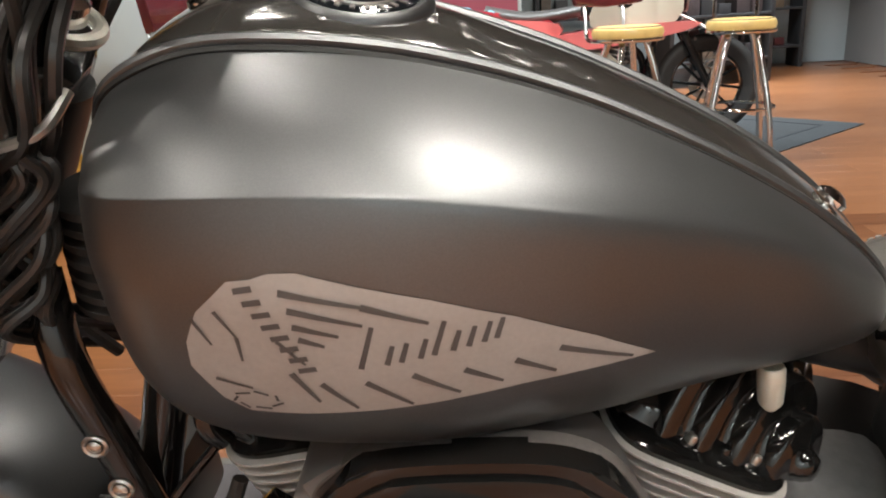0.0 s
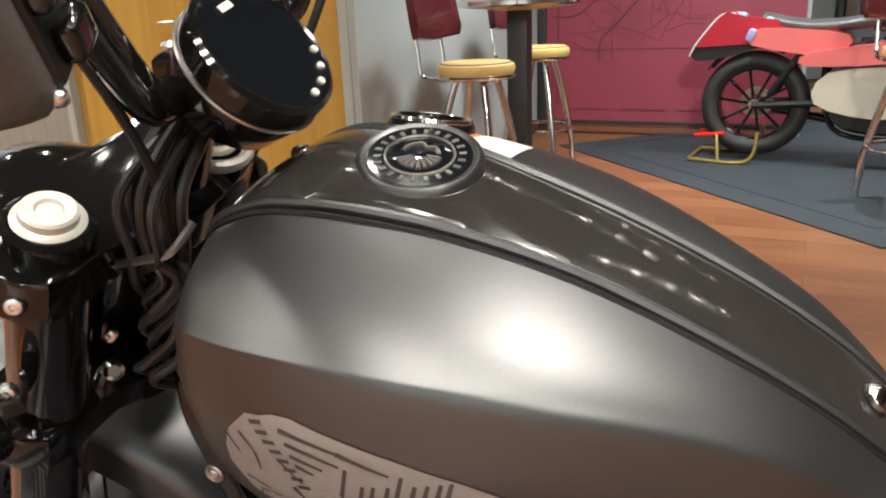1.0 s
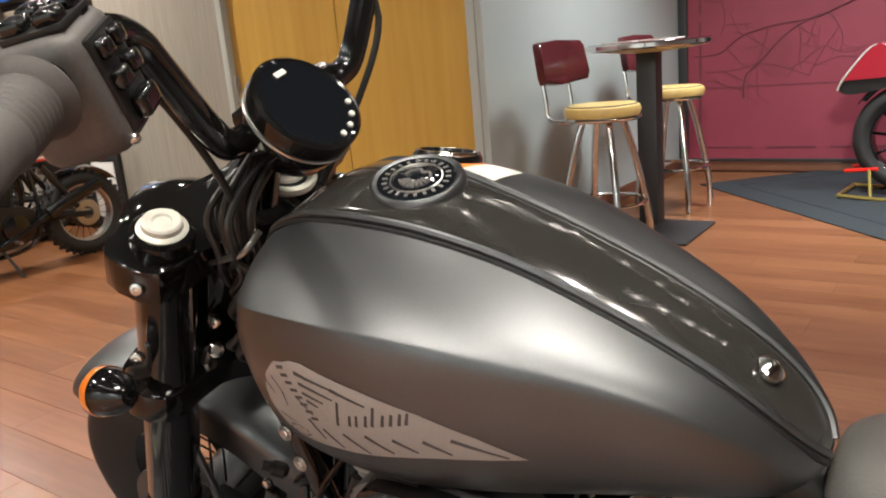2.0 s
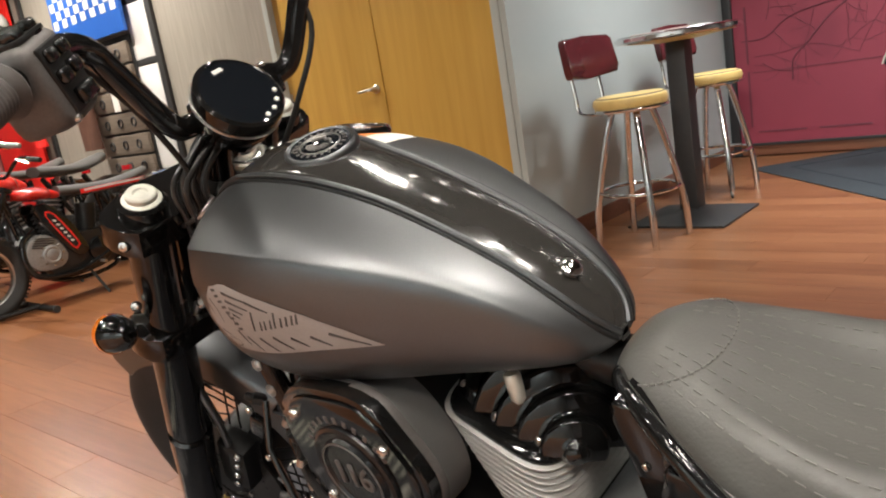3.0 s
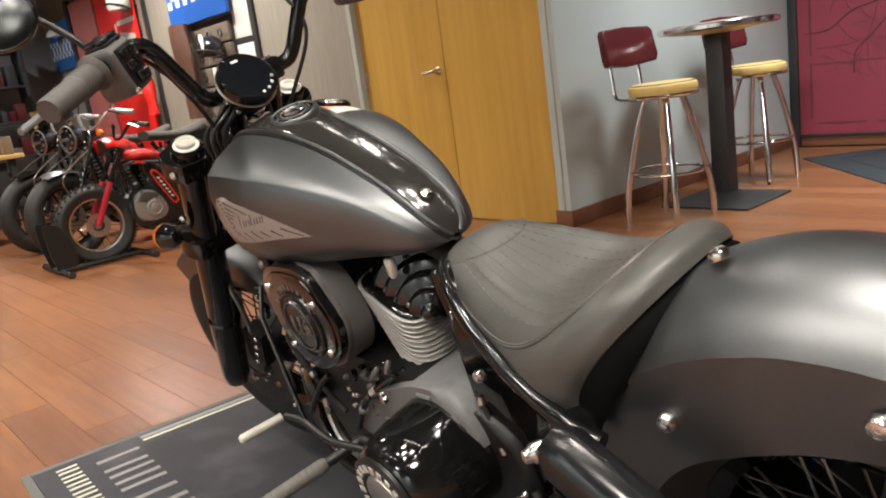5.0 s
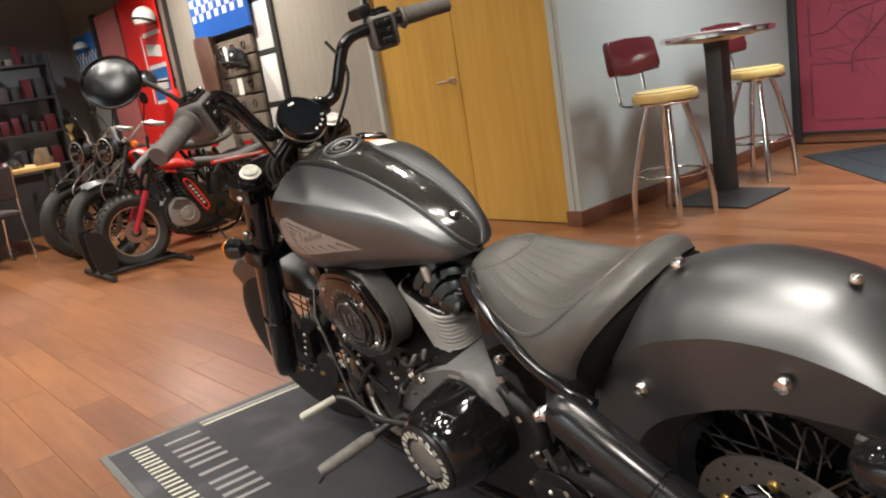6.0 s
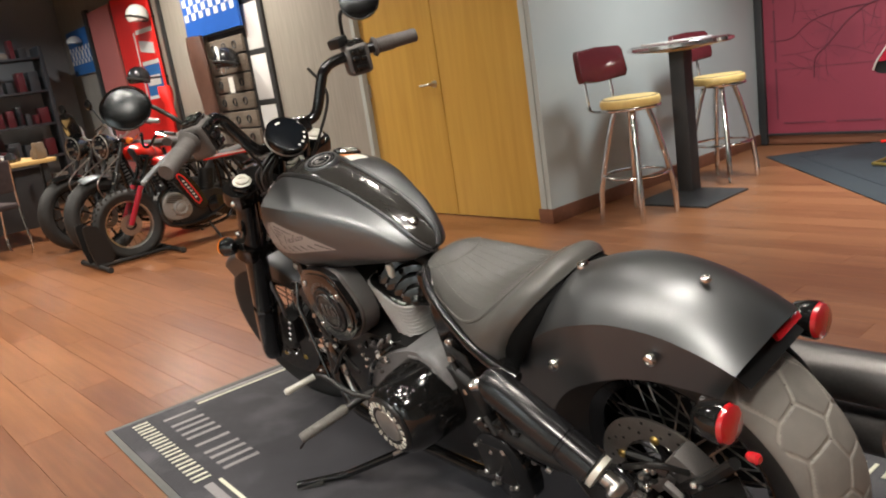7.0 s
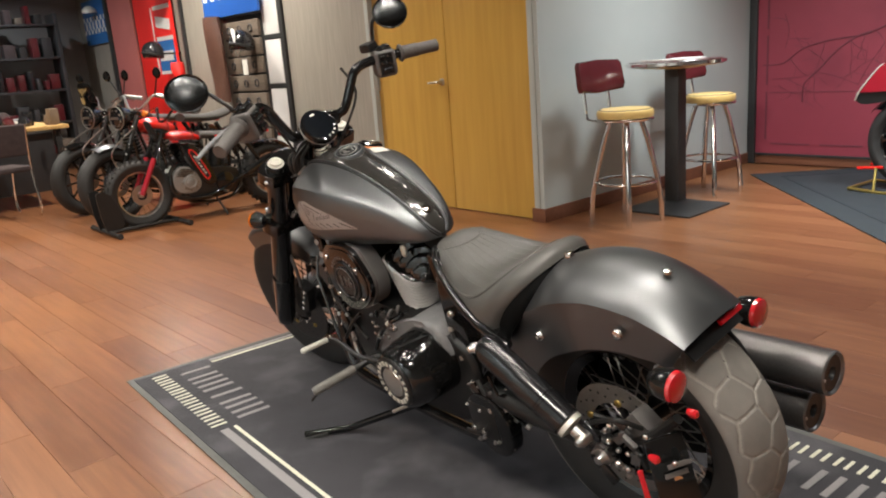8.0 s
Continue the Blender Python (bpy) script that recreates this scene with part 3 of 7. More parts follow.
def banner():
    b = thing("banner", "tall red banner with a white and blue emblem", "banner")
    part("sheet", box(1.14, 0.03, 2.5, (-6.29, -0.06, 1.28), 0.004), M["banner_red"], b, m=ROOM)
    part("white_border", join(box(0.50, 0.004, 0.05, (-5.98, -0.078, 2.05), 0), box(0.50, 0.004, 0.04, (-5.98, -0.078, 1.27)), box(0.03, 0.004, 0.8, (-6.30, -0.078, 1.66)),
                              box(0.50, 0.004, 0.05, (-5.98, -0.078, 1.68))), M["white"], b, m=ROOM)
    part("blue_field", box(0.48, 0.004, 0.36, (-5.98, -0.079, 1.47)), M["banner_blue"], b, m=ROOM)
    part("emblem_bar", box(0.40, 0.004, 0.12, (-5.98, -0.0835, 1.47), 0), M["white"], b, m=ROOM)
    part("emblem_bar", box(0.42, 0.004, 0.13, (-5.98, -0.082, 1.86), 0, rot=(0, 8, 0)), M["white"], b, m=ROOM)
    part("emblem_line", box(0.4, 0.004, 0.05, (-6.0, -0.082, 1.73)), M["banner_red"], b, m=ROOM)
    part("edge_strip", box(0.03, 0.05, 2.5, (-6.875, -0.05, 1.28)), M["dark_frame"], b, m=ROOM)


banner()
slab("partition_panel", -7.72, -6.90, 0.02, 2.5, -0.04, M["pink"], "faded red display panel", "panel", 0.05)
slab("partition_post", -7.86, -7.74, 0.02, 2.55, -0.05, M["dark_frame"], "dark post at the end of the display", "post", 0.06)


def cap_display(x, z, y):
    c = thing("cap_display", "dark blue display board with a white cap", "display")
    part("board", box(0.96, 0.03, 0.62, (x, y, z), 0.003), M["banner_blue"], c, m=ROOM)
    for k in range(26):
        part("chequer", box(0.06, 0.004, 0.06, (x - 0.44 + (k % 13) * 0.072, y - 0.018, z - 0.13 + 0.06 * (k % 2) + 0.12 * (k // 13))), M["white"], c, m=ROOM)
    rows = [[(x + 0.1 + 0.11 * math.cos(a) * math.cos(b), y - 0.1 + 0.11 * math.cos(a) * math.sin(b), z + 0.12 + 0.1 * math.sin(a)) for b in np.linspace(0, 2 * math.pi, 18, endpoint=False)] for a in np.linspace(0, 1.5, 6)]
    part("cap", grid(rows, closed=True), M["helmet"], c, m=ROOM)


cap_display(-8.50, 2.07, -0.02)


def merchandise_shelf(x, y, turn):
    m = ROOM @ pose(x, y, 0, 0, 0, turn)
    s = thing("merchandise_shelf", "dark shelf unit crowded with boxed merchandise", "shelf", group="shop shelves")
    r2 = random.Random(int(x * 10) + int(y * 7))
    for px in (-0.6, 0.6):
        part("post", box(0.05, 0.4, 2.2, (px, 0, 1.1), 0.004), M["shelf"], s, m=m)
    for k in range(5):
        z = 0.25 + k * 0.45
        part("shelf_board", box(1.2, 0.4, 0.03, (0, 0, z), 0.004), M["shelf"], s, m=m)
    for k in range(5):
        z = 0.265 + k * 0.45
        xx = -0.55
        while xx < 0.42:
            w, h = r2.uniform(0.05, 0.17), r2.uniform(0.08, 0.31)
            mt = r2.choice((M["carton"], M["cloth"], M["burgundy"], M["shelf"], M["brick_wood"], M["helmet_dark"], M["dark_frame"], M["shelf"]))
            tagged(part("box", box(w, 0.2, h, (xx + w / 2, -0.05, z + h / 2 + 0.001), 0.006), mt, m=m), "small boxed item on a shop shelf", "box", "boxed goods")
            xx += w + r2.uniform(0.01, 0.08)


merchandise_shelf(-8.6, -1.2, 90)
merchandise_shelf(-8.7, -2.7, 90)
merchandise_shelf(-8.5, -4.3, 90)
merchandise_shelf(3.0, 6.9, 0)
merchandise_shelf(5.0, 6.8, 0)
merchandise_shelf(4.1, 5.2, 20)


def display_table():
    t = thing("display_table", "pale wood-topped display table with dark sides", "table")
    m = ROOM @ pose(-6.02, -2.38, 0, 0, 0, 0)
    part("tabletop", box(1.9, 1.5, 0.04, (0, 0, 0.80), 0.006), M["table_wood"], t, m=m)
    for sx in (-0.85, 0.85):
        for sy in (-0.65, 0.65):
            part("leg", box(0.06, 0.06, 0.78, (sx, sy, 0.39), 0.004), M["dark_frame"], t, m=m)
    part("side_panel", box(0.03, 1.2, 0.6, (0.84, 0, 0.45), 0.004), M["shelf"], t, m=m)
    r2 = random.Random(8)
    for k in range(16):
        w = r2.uniform(0.08, 0.2)
        a = part("folded_shirt", box(w * 1.6, w, r2.uniform(0.02, 0.07), (r2.uniform(-0.7, 0.75), r2.uniform(-0.6, 0.6), 0.855), 0.01, rot=None), r2.choice((M["cloth"], M["shelf"], M["mat_grey"], M["carton"], M["paper"])), m=m)
        tagged(a, "small folded goods on the display table", "goods", "goods on the table")


display_table()


def table_clutter():
    m = ROOM @ pose(-6.02, -2.38, 0)
    r2 = random.Random(17)
    for k in range(14):
        x, y = 0.85 - 0.11 * (k % 7) - r2.uniform(0, 0.05), 0.62 - 0.17 * (k // 2 % 7) + r2.uniform(-0.04, 0.04)
        h = r2.uniform(0.06, 0.17)
        if k % 3:
            bm = lathe([(0, 0.05), (h * 0.3, 0.065), (h * 0.8, 0.05), (h, 0.02), (h, 0)], (x, y, 0.821), n=14)
        else:
            bm = box(0.13, 0.09, h, (x, y, 0.821 + h / 2), 0.012)
        tagged(part("riding_glove" if k % 3 else "box", bm, r2.choice((M["helmet_dark"], M["cloth"], M["carton"], M["shelf"], M["burgundy"], M["helmet_dark"])), m=m), "small dark riding goods on the display table", "goods", "goods on the table")


table_clutter()


def side_chair(m):
    c = thing("chair", "black padded chair with bent chrome legs", "chair", m)
    part("seat", box(0.46, 0.46, 0.05, (0, 0, 0.46), 0.02, 3), M["cloth"], c)
    part("backrest", box(0.04, 0.44, 0.30, (-0.24, 0, 0.74), 0.018, 3, rot=(0, -8, 0)), M["cloth"], c)
    for sy in (-0.21, 0.21):
        part("leg_frame", tube([(-0.27, sy, 0.88), (-0.23, sy, 0.46), (-0.26, sy, 0.012), (0.24, sy, 0.012), (0.22, sy, 0.44)], 0.011, 8), M["chrome"], c)


side_chair(ROOM @ pose(-4.80, -2.42, 0, 0, 0, 190))


# ---- bar table and stools ----
def bar_table():
    t = thing("bar_table", "round bar table with chrome edge on a black column", "table", ROOM @ pose(0.52, 0.86, 0))
    part("tabletop", lathe([(1.028, 0.33), (1.036, 0.345), (1.056, 0.345), (1.061, 0.335), (1.061, 0)], n=48, caps=False), M["chrome"], t)
    part("top_inlay", lathe([(1.0615, 0.325), (1.0645, 0.322), (1.0645, 0)], n=48), M["burgundy"], t)
    part("underside", lathe([(1.005, 0.1), (1.027, 0.32), (1.0275, 0.0)], n=40), M["cream"], t)
    part("column", box(0.11, 0.11, 0.98, (0, 0, 0.52), 0.006), M["dark_frame"], t)
    bm = grid([[(-0.28 * k, -0.28 * k, z), (0.28 * k, -0.28 * k, z), (0.28 * k, 0.28 * k, z), (-0.28 * k, 0.28 * k, z)] for k, z in ((1, 0.0), (1, 0.012), (0.28, 0.05), (0.2, 0.06))], closed=True)
    part("foot_plate", bm, M["dark_frame"], t, sharp=20)
    for k, (x, y, w, d) in enumerate(((0.1, -0.08, 0.2, 0.14), (0.02, 0.12, 0.22, 0.15), (-0.15, -0.02, 0.18, 0.12))):
        tagged(part("magazine", box(w, d, 0.008, (0.52 + x, 0.86 + y, 1.0700 + 0.004 * 0), 0.001), M["paper"], m=ROOM), "magazine lying on the bar table", "magazine", "magazines")


bar_table()


def bar_stool(m, label):
    s = thing("bar_stool", label, "stool", m, "bar stools")
    part("seat", lathe([(0.715, 0.0), (0.715, 0.16), (0.725, 0.185), (0.745, 0.192), (0.768, 0.186), (0.782, 0.16), (0.784, 0.10), (0.781, 0)], n=40, caps=False), M["cream"], s, "mustard vinyl seat pad")
    part("seat_ring", ring((0, 0, 0.712), (0, 0, 1), 0.182, 0.012, 36, 8), M["chrome"], s)
    for k in range(4):
        a = radians(45 + 90 * k)
        c, sn = math.cos(a), math.sin(a)
        part("leg", tube([(0.10 * c, 0.10 * sn, 0.705), (0.15 * c, 0.15 * sn, 0.55), (0.215 * c, 0.215 * sn, 0.27), (0.235 * c, 0.235 * sn, 0.1), (0.24 * c, 0.24 * sn, 0.0)], 0.019, 10), M["chrome"], s)
    part("foot_ring", ring((0, 0, 0.285), (0, 0, 1), 0.205, 0.010, 40, 8), M["chrome"], s)
    lean = Matrix.Translation((0, 0.03, 0.0)) @ Matrix.Translation((0, 0.2, 0.9)) @ Matrix.Rotation(radians(-9), 4, "X") @ Matrix.Translation((0, -0.2, -0.9))
    bm = prism([(-0.205, 0.895), (0.0, 0.885), (0.205, 0.895), (0.222, 0.93), (0.212, 1.075), (0.190, 1.10), (0.0, 1.112), (-0.190, 1.10), (-0.212, 1.075), (-0.222, 0.93)], 0.235, 0.190, 0.016)
    for v in bm.verts:
        v.co.y -= 0.9 * v.co.x ** 2
    part("backrest", bm, M["burgundy"], s, "glossy burgundy vinyl backrest", m=lean)
    for sx in (-0.12, 0.12):
        part("back_strut", tube([(sx, 0.10, 0.702), (sx, 0.205, 0.706), (sx, 0.242, 0.735), (sx, 0.252, 0.82), (sx, 0.275, 0.97)], 0.011, 8), M["chrome"], s)
    part("piping", ring((0, 0, 0.776), (0, 0, 1), 0.172, 0.004, 36, 6), M["brick_wood"], s)


bar_stool(ROOM @ pose(0.47, 0.32, 0, 0, 0, 84), "chrome bar stool with mustard seat and burgundy back")
bar_stool(ROOM @ pose(0.45, 1.46, 0, 0, 0, 84), "chrome bar stool with mustard seat behind the table")
bar_stool(ROOM @ pose(2.46, 1.07, 0.008, 0, 0, 20), "chrome bar stool with mustard seat by the mural")
bar_stool(ROOM @ pose(3.15, 1.35, 0.008, 0, 0, -10), "chrome bar stool with mustard seat by the mural")


# ---- mats ----
def show_mat():
    mat_ob = thing("floor_mat", "dark carpet mat with grey and cream print under the motorcycle", "mat", pose(0.045, -0.012, 0))
    part("carpet", box(2.61, 1.36, 0.006, (0, 0, 0.004), 0.002), M["mat"], mat_ob)
    part("border", join(box(2.66, 0.025, 0.005, (0, -0.694, 0.0035), 0.001), box(2.66, 0.025, 0.005, (0, 0.694, 0.0035), 0.001),
                        box(0.025, 1.36, 0.005, (-1.318, 0, 0.0035), 0.001), box(0.025, 1.36, 0.005, (1.318, 0, 0.0035), 0.001)), M["mat_edge"], mat_ob)
    for turn in (0, 180):
        m = pose(0, 0, 0, 0, 0, turn)
        # plain blocks where the mat has lettering
        for k in range(6):
            x = -1.205 + k * 0.107
            bars = (0.0,) if k in (0, 3) else (-0.026, 0.026)
            for dx in bars:
                part("large_bar", box(0.020, 0.125, 0.002, (x + dx, -0.458, 0.0082), 0.0006), M["mat_grey"], mat_ob, m=m)
        for k in range(10):
            x = -1.245 + k * 0.0655
            for dx in (-0.015, 0.015):
                part("small_bar", box(0.010, 0.058, 0.002, (x + dx, -0.593, 0.0082), 0.0004), M["mat_cream"], mat_ob, m=m)
        part("cream_stripe", box(0.012, 0.74, 0.002, (-1.246, 0.0, 0.0082)), M["mat_cream"], mat_ob, m=m)
        part("grey_stripe", box(0.022, 0.74, 0.002, (-1.272, 0.0, 0.0082)), M["mat_grey"], mat_ob, m=m)
        part("cream_stripe", box(1.15, 0.012, 0.002, (-0.015, -0.555, 0.0082)), M["mat_cream"], mat_ob, m=m)
        part("grey_stripe", box(1.15, 0.03, 0.002, (-0.015, -0.595, 0.0082)), M["mat_grey"], mat_ob, m=m)


show_mat()


def blue_mat():
    b = thing("floor_mat", "blue-grey rubber mat with a dark inset line", "mat", ROOM @ pose(2.34, 2.28, 0, 0, 0, -46.5))
    part("sheet", box(2.81, 2.81, 0.008, (0, 0, 0.004), 0.003), M["bluemat"], b)
    part("inset_line", join(box(2.42, 0.02, 0.002, (0, -1.2, 0.009)), box(2.42, 0.02, 0.002, (0, 1.2, 0.009)), box(0.02, 2.38, 0.002, (-1.2, 0, 0.009)), box(0.02, 2.38, 0.002, (1.2, 0, 0.009))), M["bluemat2"], b)


blue_mat()
# Unseen cans, scaled to each lamp, round the added fill lamps too.
for k, (x, y, watts, warm, *size) in enumerate(SPOTS):
    big = (size[0] / 0.12 * 0.95) if size else 1.6
    can = thing("downlight", "round black ceiling can added round a lamp, unseen", "light", pose(x, y, 0), "ceiling downlights")
    part("can", lathe([(CEILING - 0.001, 0.05 * big), (CEILING - 0.02, 0.09 * big), (CEILING - 0.09, 0.095 * big), (CEILING - 0.09, 0.085 * big), (CEILING - 0.03, 0.08 * big), (CEILING - 0.03, 0)], n=24, caps=False), M["dark_frame"], can)


def light_track(x, y, turn, heads):
    t = thing("light_track", "black ceiling light track with small spot heads", "light", pose(x, y, 0, 0, 0, turn), "ceiling light tracks")
    part("rail", box(heads * 0.32, 0.035, 0.03, (0, 0, CEILING - 0.016), 0.004), M["dark_frame"], t)
    for k in range(heads):
        px = (k - (heads - 1) / 2) * 0.32
        hd = part("spot_head", lathe([(-0.03, 0.012), (0.0, 0.036), (0.09, 0.040), (0.09, 0.034)], (px, 0, CEILING - 0.05), (0.12 * (-1) ** k, 0.2, -1), 18, False), M["dark_frame"], t)
        part("bulb", lathe([(0.082, 0.033), (0.088, 0.020), (0.089, 0)], (px, 0, CEILING - 0.05), (0.12 * (-1) ** k, 0.2, -1), 14, False), M["lamp_face"], hd)


for x, y, turn, heads in ((-0.6, -2.4, 4, 6), (1.6, -2.0, 95, 5), (-0.9, 0.6, 3, 5), (1.3, 1.5, 40, 5), (-2.6, -2.9, 80, 5), (0.9, 3.3, 3, 5), (0.35, -0.75, 5, 6), (-0.55, 1.5, 60, 6), (1.25, -0.4, 100, 6), (0.2, 2.1, 10, 6)):
    light_track(x, y, turn, heads)


# ---- the motorcycle: its own axes, x to the rear, upright; it leans on its side stand ----
BIKE = thing("motorcycle", "satin grey and black cruiser motorcycle leaning on its side stand", "motorcycle", Matrix.Translation((0, 0.025, 0)) @ pose(0, 0, 0, 13.0))
RAKE = Vector((math.sin(radians(30)), 0, math.cos(radians(30))))
HEAD = Vector((-0.40, 0, 0.95))
STEER = Matrix.Translation(HEAD) @ Matrix.Rotation(radians(9), 4, RAKE) @ Matrix.Translation(-HEAD)

# tank: station x, seam half-width and height, shoulder line half-width and height, greatest half-width and its height, bottom height
TANK = [
    (-0.320, 0.045, 0.895, 0.060, 0.885, 0.068, 0.860, 0.825),
    (-0.316, 0.062, 0.925, 0.095, 0.900, 0.105, 0.865, 0.790),
    (-0.303, 0.070, 0.950, 0.130, 0.912, 0.142, 0.868, 0.760),
    (-0.276, 0.071, 0.966, 0.158, 0.920, 0.172, 0.868, 0.742),
    (-0.235, 0.068, 0.975, 0.174, 0.926, 0.187, 0.867, 0.731),
    (-0.170, 0.061, 0.970, 0.178, 0.927, 0.192, 0.862, 0.727),
    (-0.100, 0.051, 0.954, 0.171, 0.920, 0.185, 0.852, 0.727),
    (-0.020, 0.044, 0.924, 0.151, 0.899, 0.163, 0.836, 0.730),
    (0.060, 0.041, 0.883, 0.119, 0.868, 0.130, 0.813, 0.733),
    (0.120, 0.038, 0.845, 0.096, 0.836, 0.106, 0.790, 0.735),
    (0.162, 0.035, 0.811, 0.075, 0.801, 0.084, 0.768, 0.737),
    (0.188, 0.029, 0.783, 0.056, 0.775, 0.063, 0.756, 0.738),
    (0.202, 0.019, 0.763, 0.034, 0.758, 0.039, 0.751, 0.740),
    (0.208, 0.007, 0.749, 0.012, 0.748, 0.014, 0.746, 0.742),
]


def tank_mid(x):
    """The tank sits a little to the left of the wheels' plane."""
    return -0.030 + 0.015 * min(1, max(0, (x + 0.1) / 0.3))


TANKS = smooth_table(TANK, 72)


def flank_line(row):
    """The flank's section from the seam to the bottom, as a smooth line."""
    x, ys, zs, yc, zc, w, zw, zb = row
    soft = min(1.0, max(0.0, (x + 0.17) / 0.20))
    up = [Vector((ys, zs)), Vector((ys + (yc - ys) * 0.35, zs - (zs - zc) * 0.26 + 0.002)), Vector((ys + (yc - ys) * 0.7, zs - (zs - zc) * 0.60 + 0.003)), Vector((ys + (yc - ys) * (0.97 - 0.05 * soft), zs - (zs - zc) * (0.945 - 0.075 * soft) + 0.001))]
    lo = [Vector((yc + (w - yc) * (0.14 + 0.18 * soft), zc - (zc - zw) * (0.05 + 0.08 * soft))), Vector((yc + (w - yc) * 0.85, zc - (zc - zw) * 0.6)), Vector((w, zw)), Vector((w * 0.985, zw - (zw - zb) * 0.35)), Vector((w * 0.93, zw - (zw - zb) * 0.64)),
          Vector((w * 0.80, zw - (zw - zb) * 0.88)), Vector((w * 0.62, zb + 0.001)), Vector((w * 0.40, zb))]
    return [Vector((p.x, p.y, 0)) for p in up + lo]


def tank_side(row, t, side=-1, lift=0.0):
    """A point of the tank's flank: t runs from 0 at the seam to 2 at the bottom's inner edge."""
    line = spline(flank_line(row), 4)
    k = min(max(t / 2, 0), 1) * (len(line) - 1)
    i = min(int(k), len(line) - 2)
    p = line[i].lerp(line[i + 1], k - i)
    d = (line[i + 1] - line[i]).normalized()
    wide = p.x if side < 0 else row[1] + (p.x - row[1]) * 0.86
    return (row[0], tank_mid(row[0]) + side * (wide - d.y * lift), p.y + d.x * lift)


def tank_at(x):
    return lerp_table(TANKS, x)


def build_tank():
    ts = [i * 2 / 44 for i in range(45)]
    rows = []
    for row in TANKS:
        rows.append([tank_side(row, t) for t in ts] + [tank_side(row, t, 1) for t in ts[::-1]])
    tank = part("fuel_tank", grid(rows, closed=True), M["satin"], BIKE, "satin grey steel fuel tank", sharp=60)
    # glossy strip along the top, between the seams
    rows = []
    for row in TANKS:
        x, ys, zs = row[0], row[1], row[2]
        h = 0.005 + 0.010 * max(0, 1 - ((x + 0.19) / 0.13) ** 2)
        c = tank_mid(x)
        line = [(x, c + ys * v, zs + 0.001 + h * (1 - v * v) ** 0.8) for v in np.linspace(-1, 1, 17)]
        rows.append([(x, c - ys, zs - 0.012)] + line + [(x, c + ys, zs - 0.012)])
    part("tank_console", grid(rows, closed=True), M["console"], tank, "glossy black strip along the tank", sharp=60)
    for side in (-1, 1):
        pts = [(r[0], tank_mid(r[0]) + side * (r[1] + 0.003), r[2] + 0.001) for r in TANKS[3:]]
        part("tank_seam", tube(pts, 0.0045, 8, False), M["satin"], tank)
        part("seam_gap", tube([(p[0], p[1] + side * 0.0075, p[2] - 0.0035) for p in pts], 0.0028, 6, False), M["black"], tank)
    # two round caps on the top
    nrm = Vector((0.18, -0.12, 1)).normalized()
    at = Vector((-0.158, -0.026, 0.973))
    cap = part("tank_cap", lathe([(0, 0.049), (0.006, 0.049), (0.011, 0.0475), (0.0135, 0.044), (0.0125, 0.041), (0.0115, 0.040), (0.0115, 0)], at, nrm, 48, False), M["satin"], tank, "round cap with a printed emblem")
    part("cap_disc", lathe([(0.0117, 0.0400), (0.0124, 0.0395), (0.0124, 0)], at, nrm, 40, False), M["glass"], cap)
    part("cap_emblem", lathe([(0.0126, 0.0235), (0.0130, 0.0225), (0.0130, 0)], at, nrm, 32, False), M["glass"], cap)
    a, b, d = basis(nrm)
    marks = []
    for k in range(22):
        t = 2 * math.pi * k / 22
        c = at + d * 0.0128 + (a * math.cos(t) + b * math.sin(t)) * 0.032
        bm = box(0.0030, 0.0055, 0.0008)
        bmesh.ops.transform(bm, matrix=Matrix.Translation(c) @ Matrix((a * math.sin(t) - b * math.cos(t), a * math.cos(t) + b * math.sin(t), d)).transposed().to_4x4(), verts=bm.verts)
        marks.append(bm)
    part("cap_print", join(*marks), M["switch"], cap)
    stripes = []
    for k in range(9):
        t = radians(95 + 16 * k)
        lo, hi = 0.006 + 0.002 * (k % 2), 0.021 - 0.0008 * abs(k - 4)
        p, q = (at + d * 0.0132 + (a * math.cos(t) + b * math.sin(t)) * h for h in (lo, hi))
        stripes.append(tube([p, q], (0.0012, 0.0022), 6, False))
    stripes.append(tube([at + d * 0.0132 + a * x + b * y for x, y in ((0.004, 0.014), (0.012, 0.008), (0.010, 0.001), (0.014, -0.004), (0.008, -0.012), (0.0, -0.014))], 0.0016, 6))
    part("cap_stripe", join(*stripes), M["switch"], cap, "grey relief emblem")
    part("cap_line", ring(at + d * 0.0128, d, 0.0262, 0.0010, 40, 6), M["steel"], cap)
    nr = Vector((0.1, 0.35, 1)).normalized()
    cap2 = part("filler_cap", lathe([(-0.01, 0.040), (0.006, 0.040), (0.010, 0.037), (0.012, 0.031), (0.009, 0.029), (0.009, 0)], (-0.205, 0.084, 0.958), nr, 40, False), M["gloss"], tank)
    part("cap_rim", ring((-0.204, 0.087, 0.967), nr, 0.035, 0.003, 36, 6), M["chrome"], cap2)
    part("cap_bolt", bolt((-0.262, -0.03, 0.980), (0, 0, 1), 0.009, 0.008), M["bolt"], tank)
    # stickers on the far flank
    for mat, x0, x1, t0, t1 in ((M["orange_tag"], -0.185, -0.158, 0.06, 0.34), (M["paper"], -0.157, -0.112, 0.06, 0.34)):
        rows = [[tank_side(tank_at_row(x), t, 1, 0.0012) for t in np.linspace(t0, t1, 8)] for x in np.linspace(x0, x1, 8)]
        part("sticker", grid(rows, 0.0006), mat, tank)
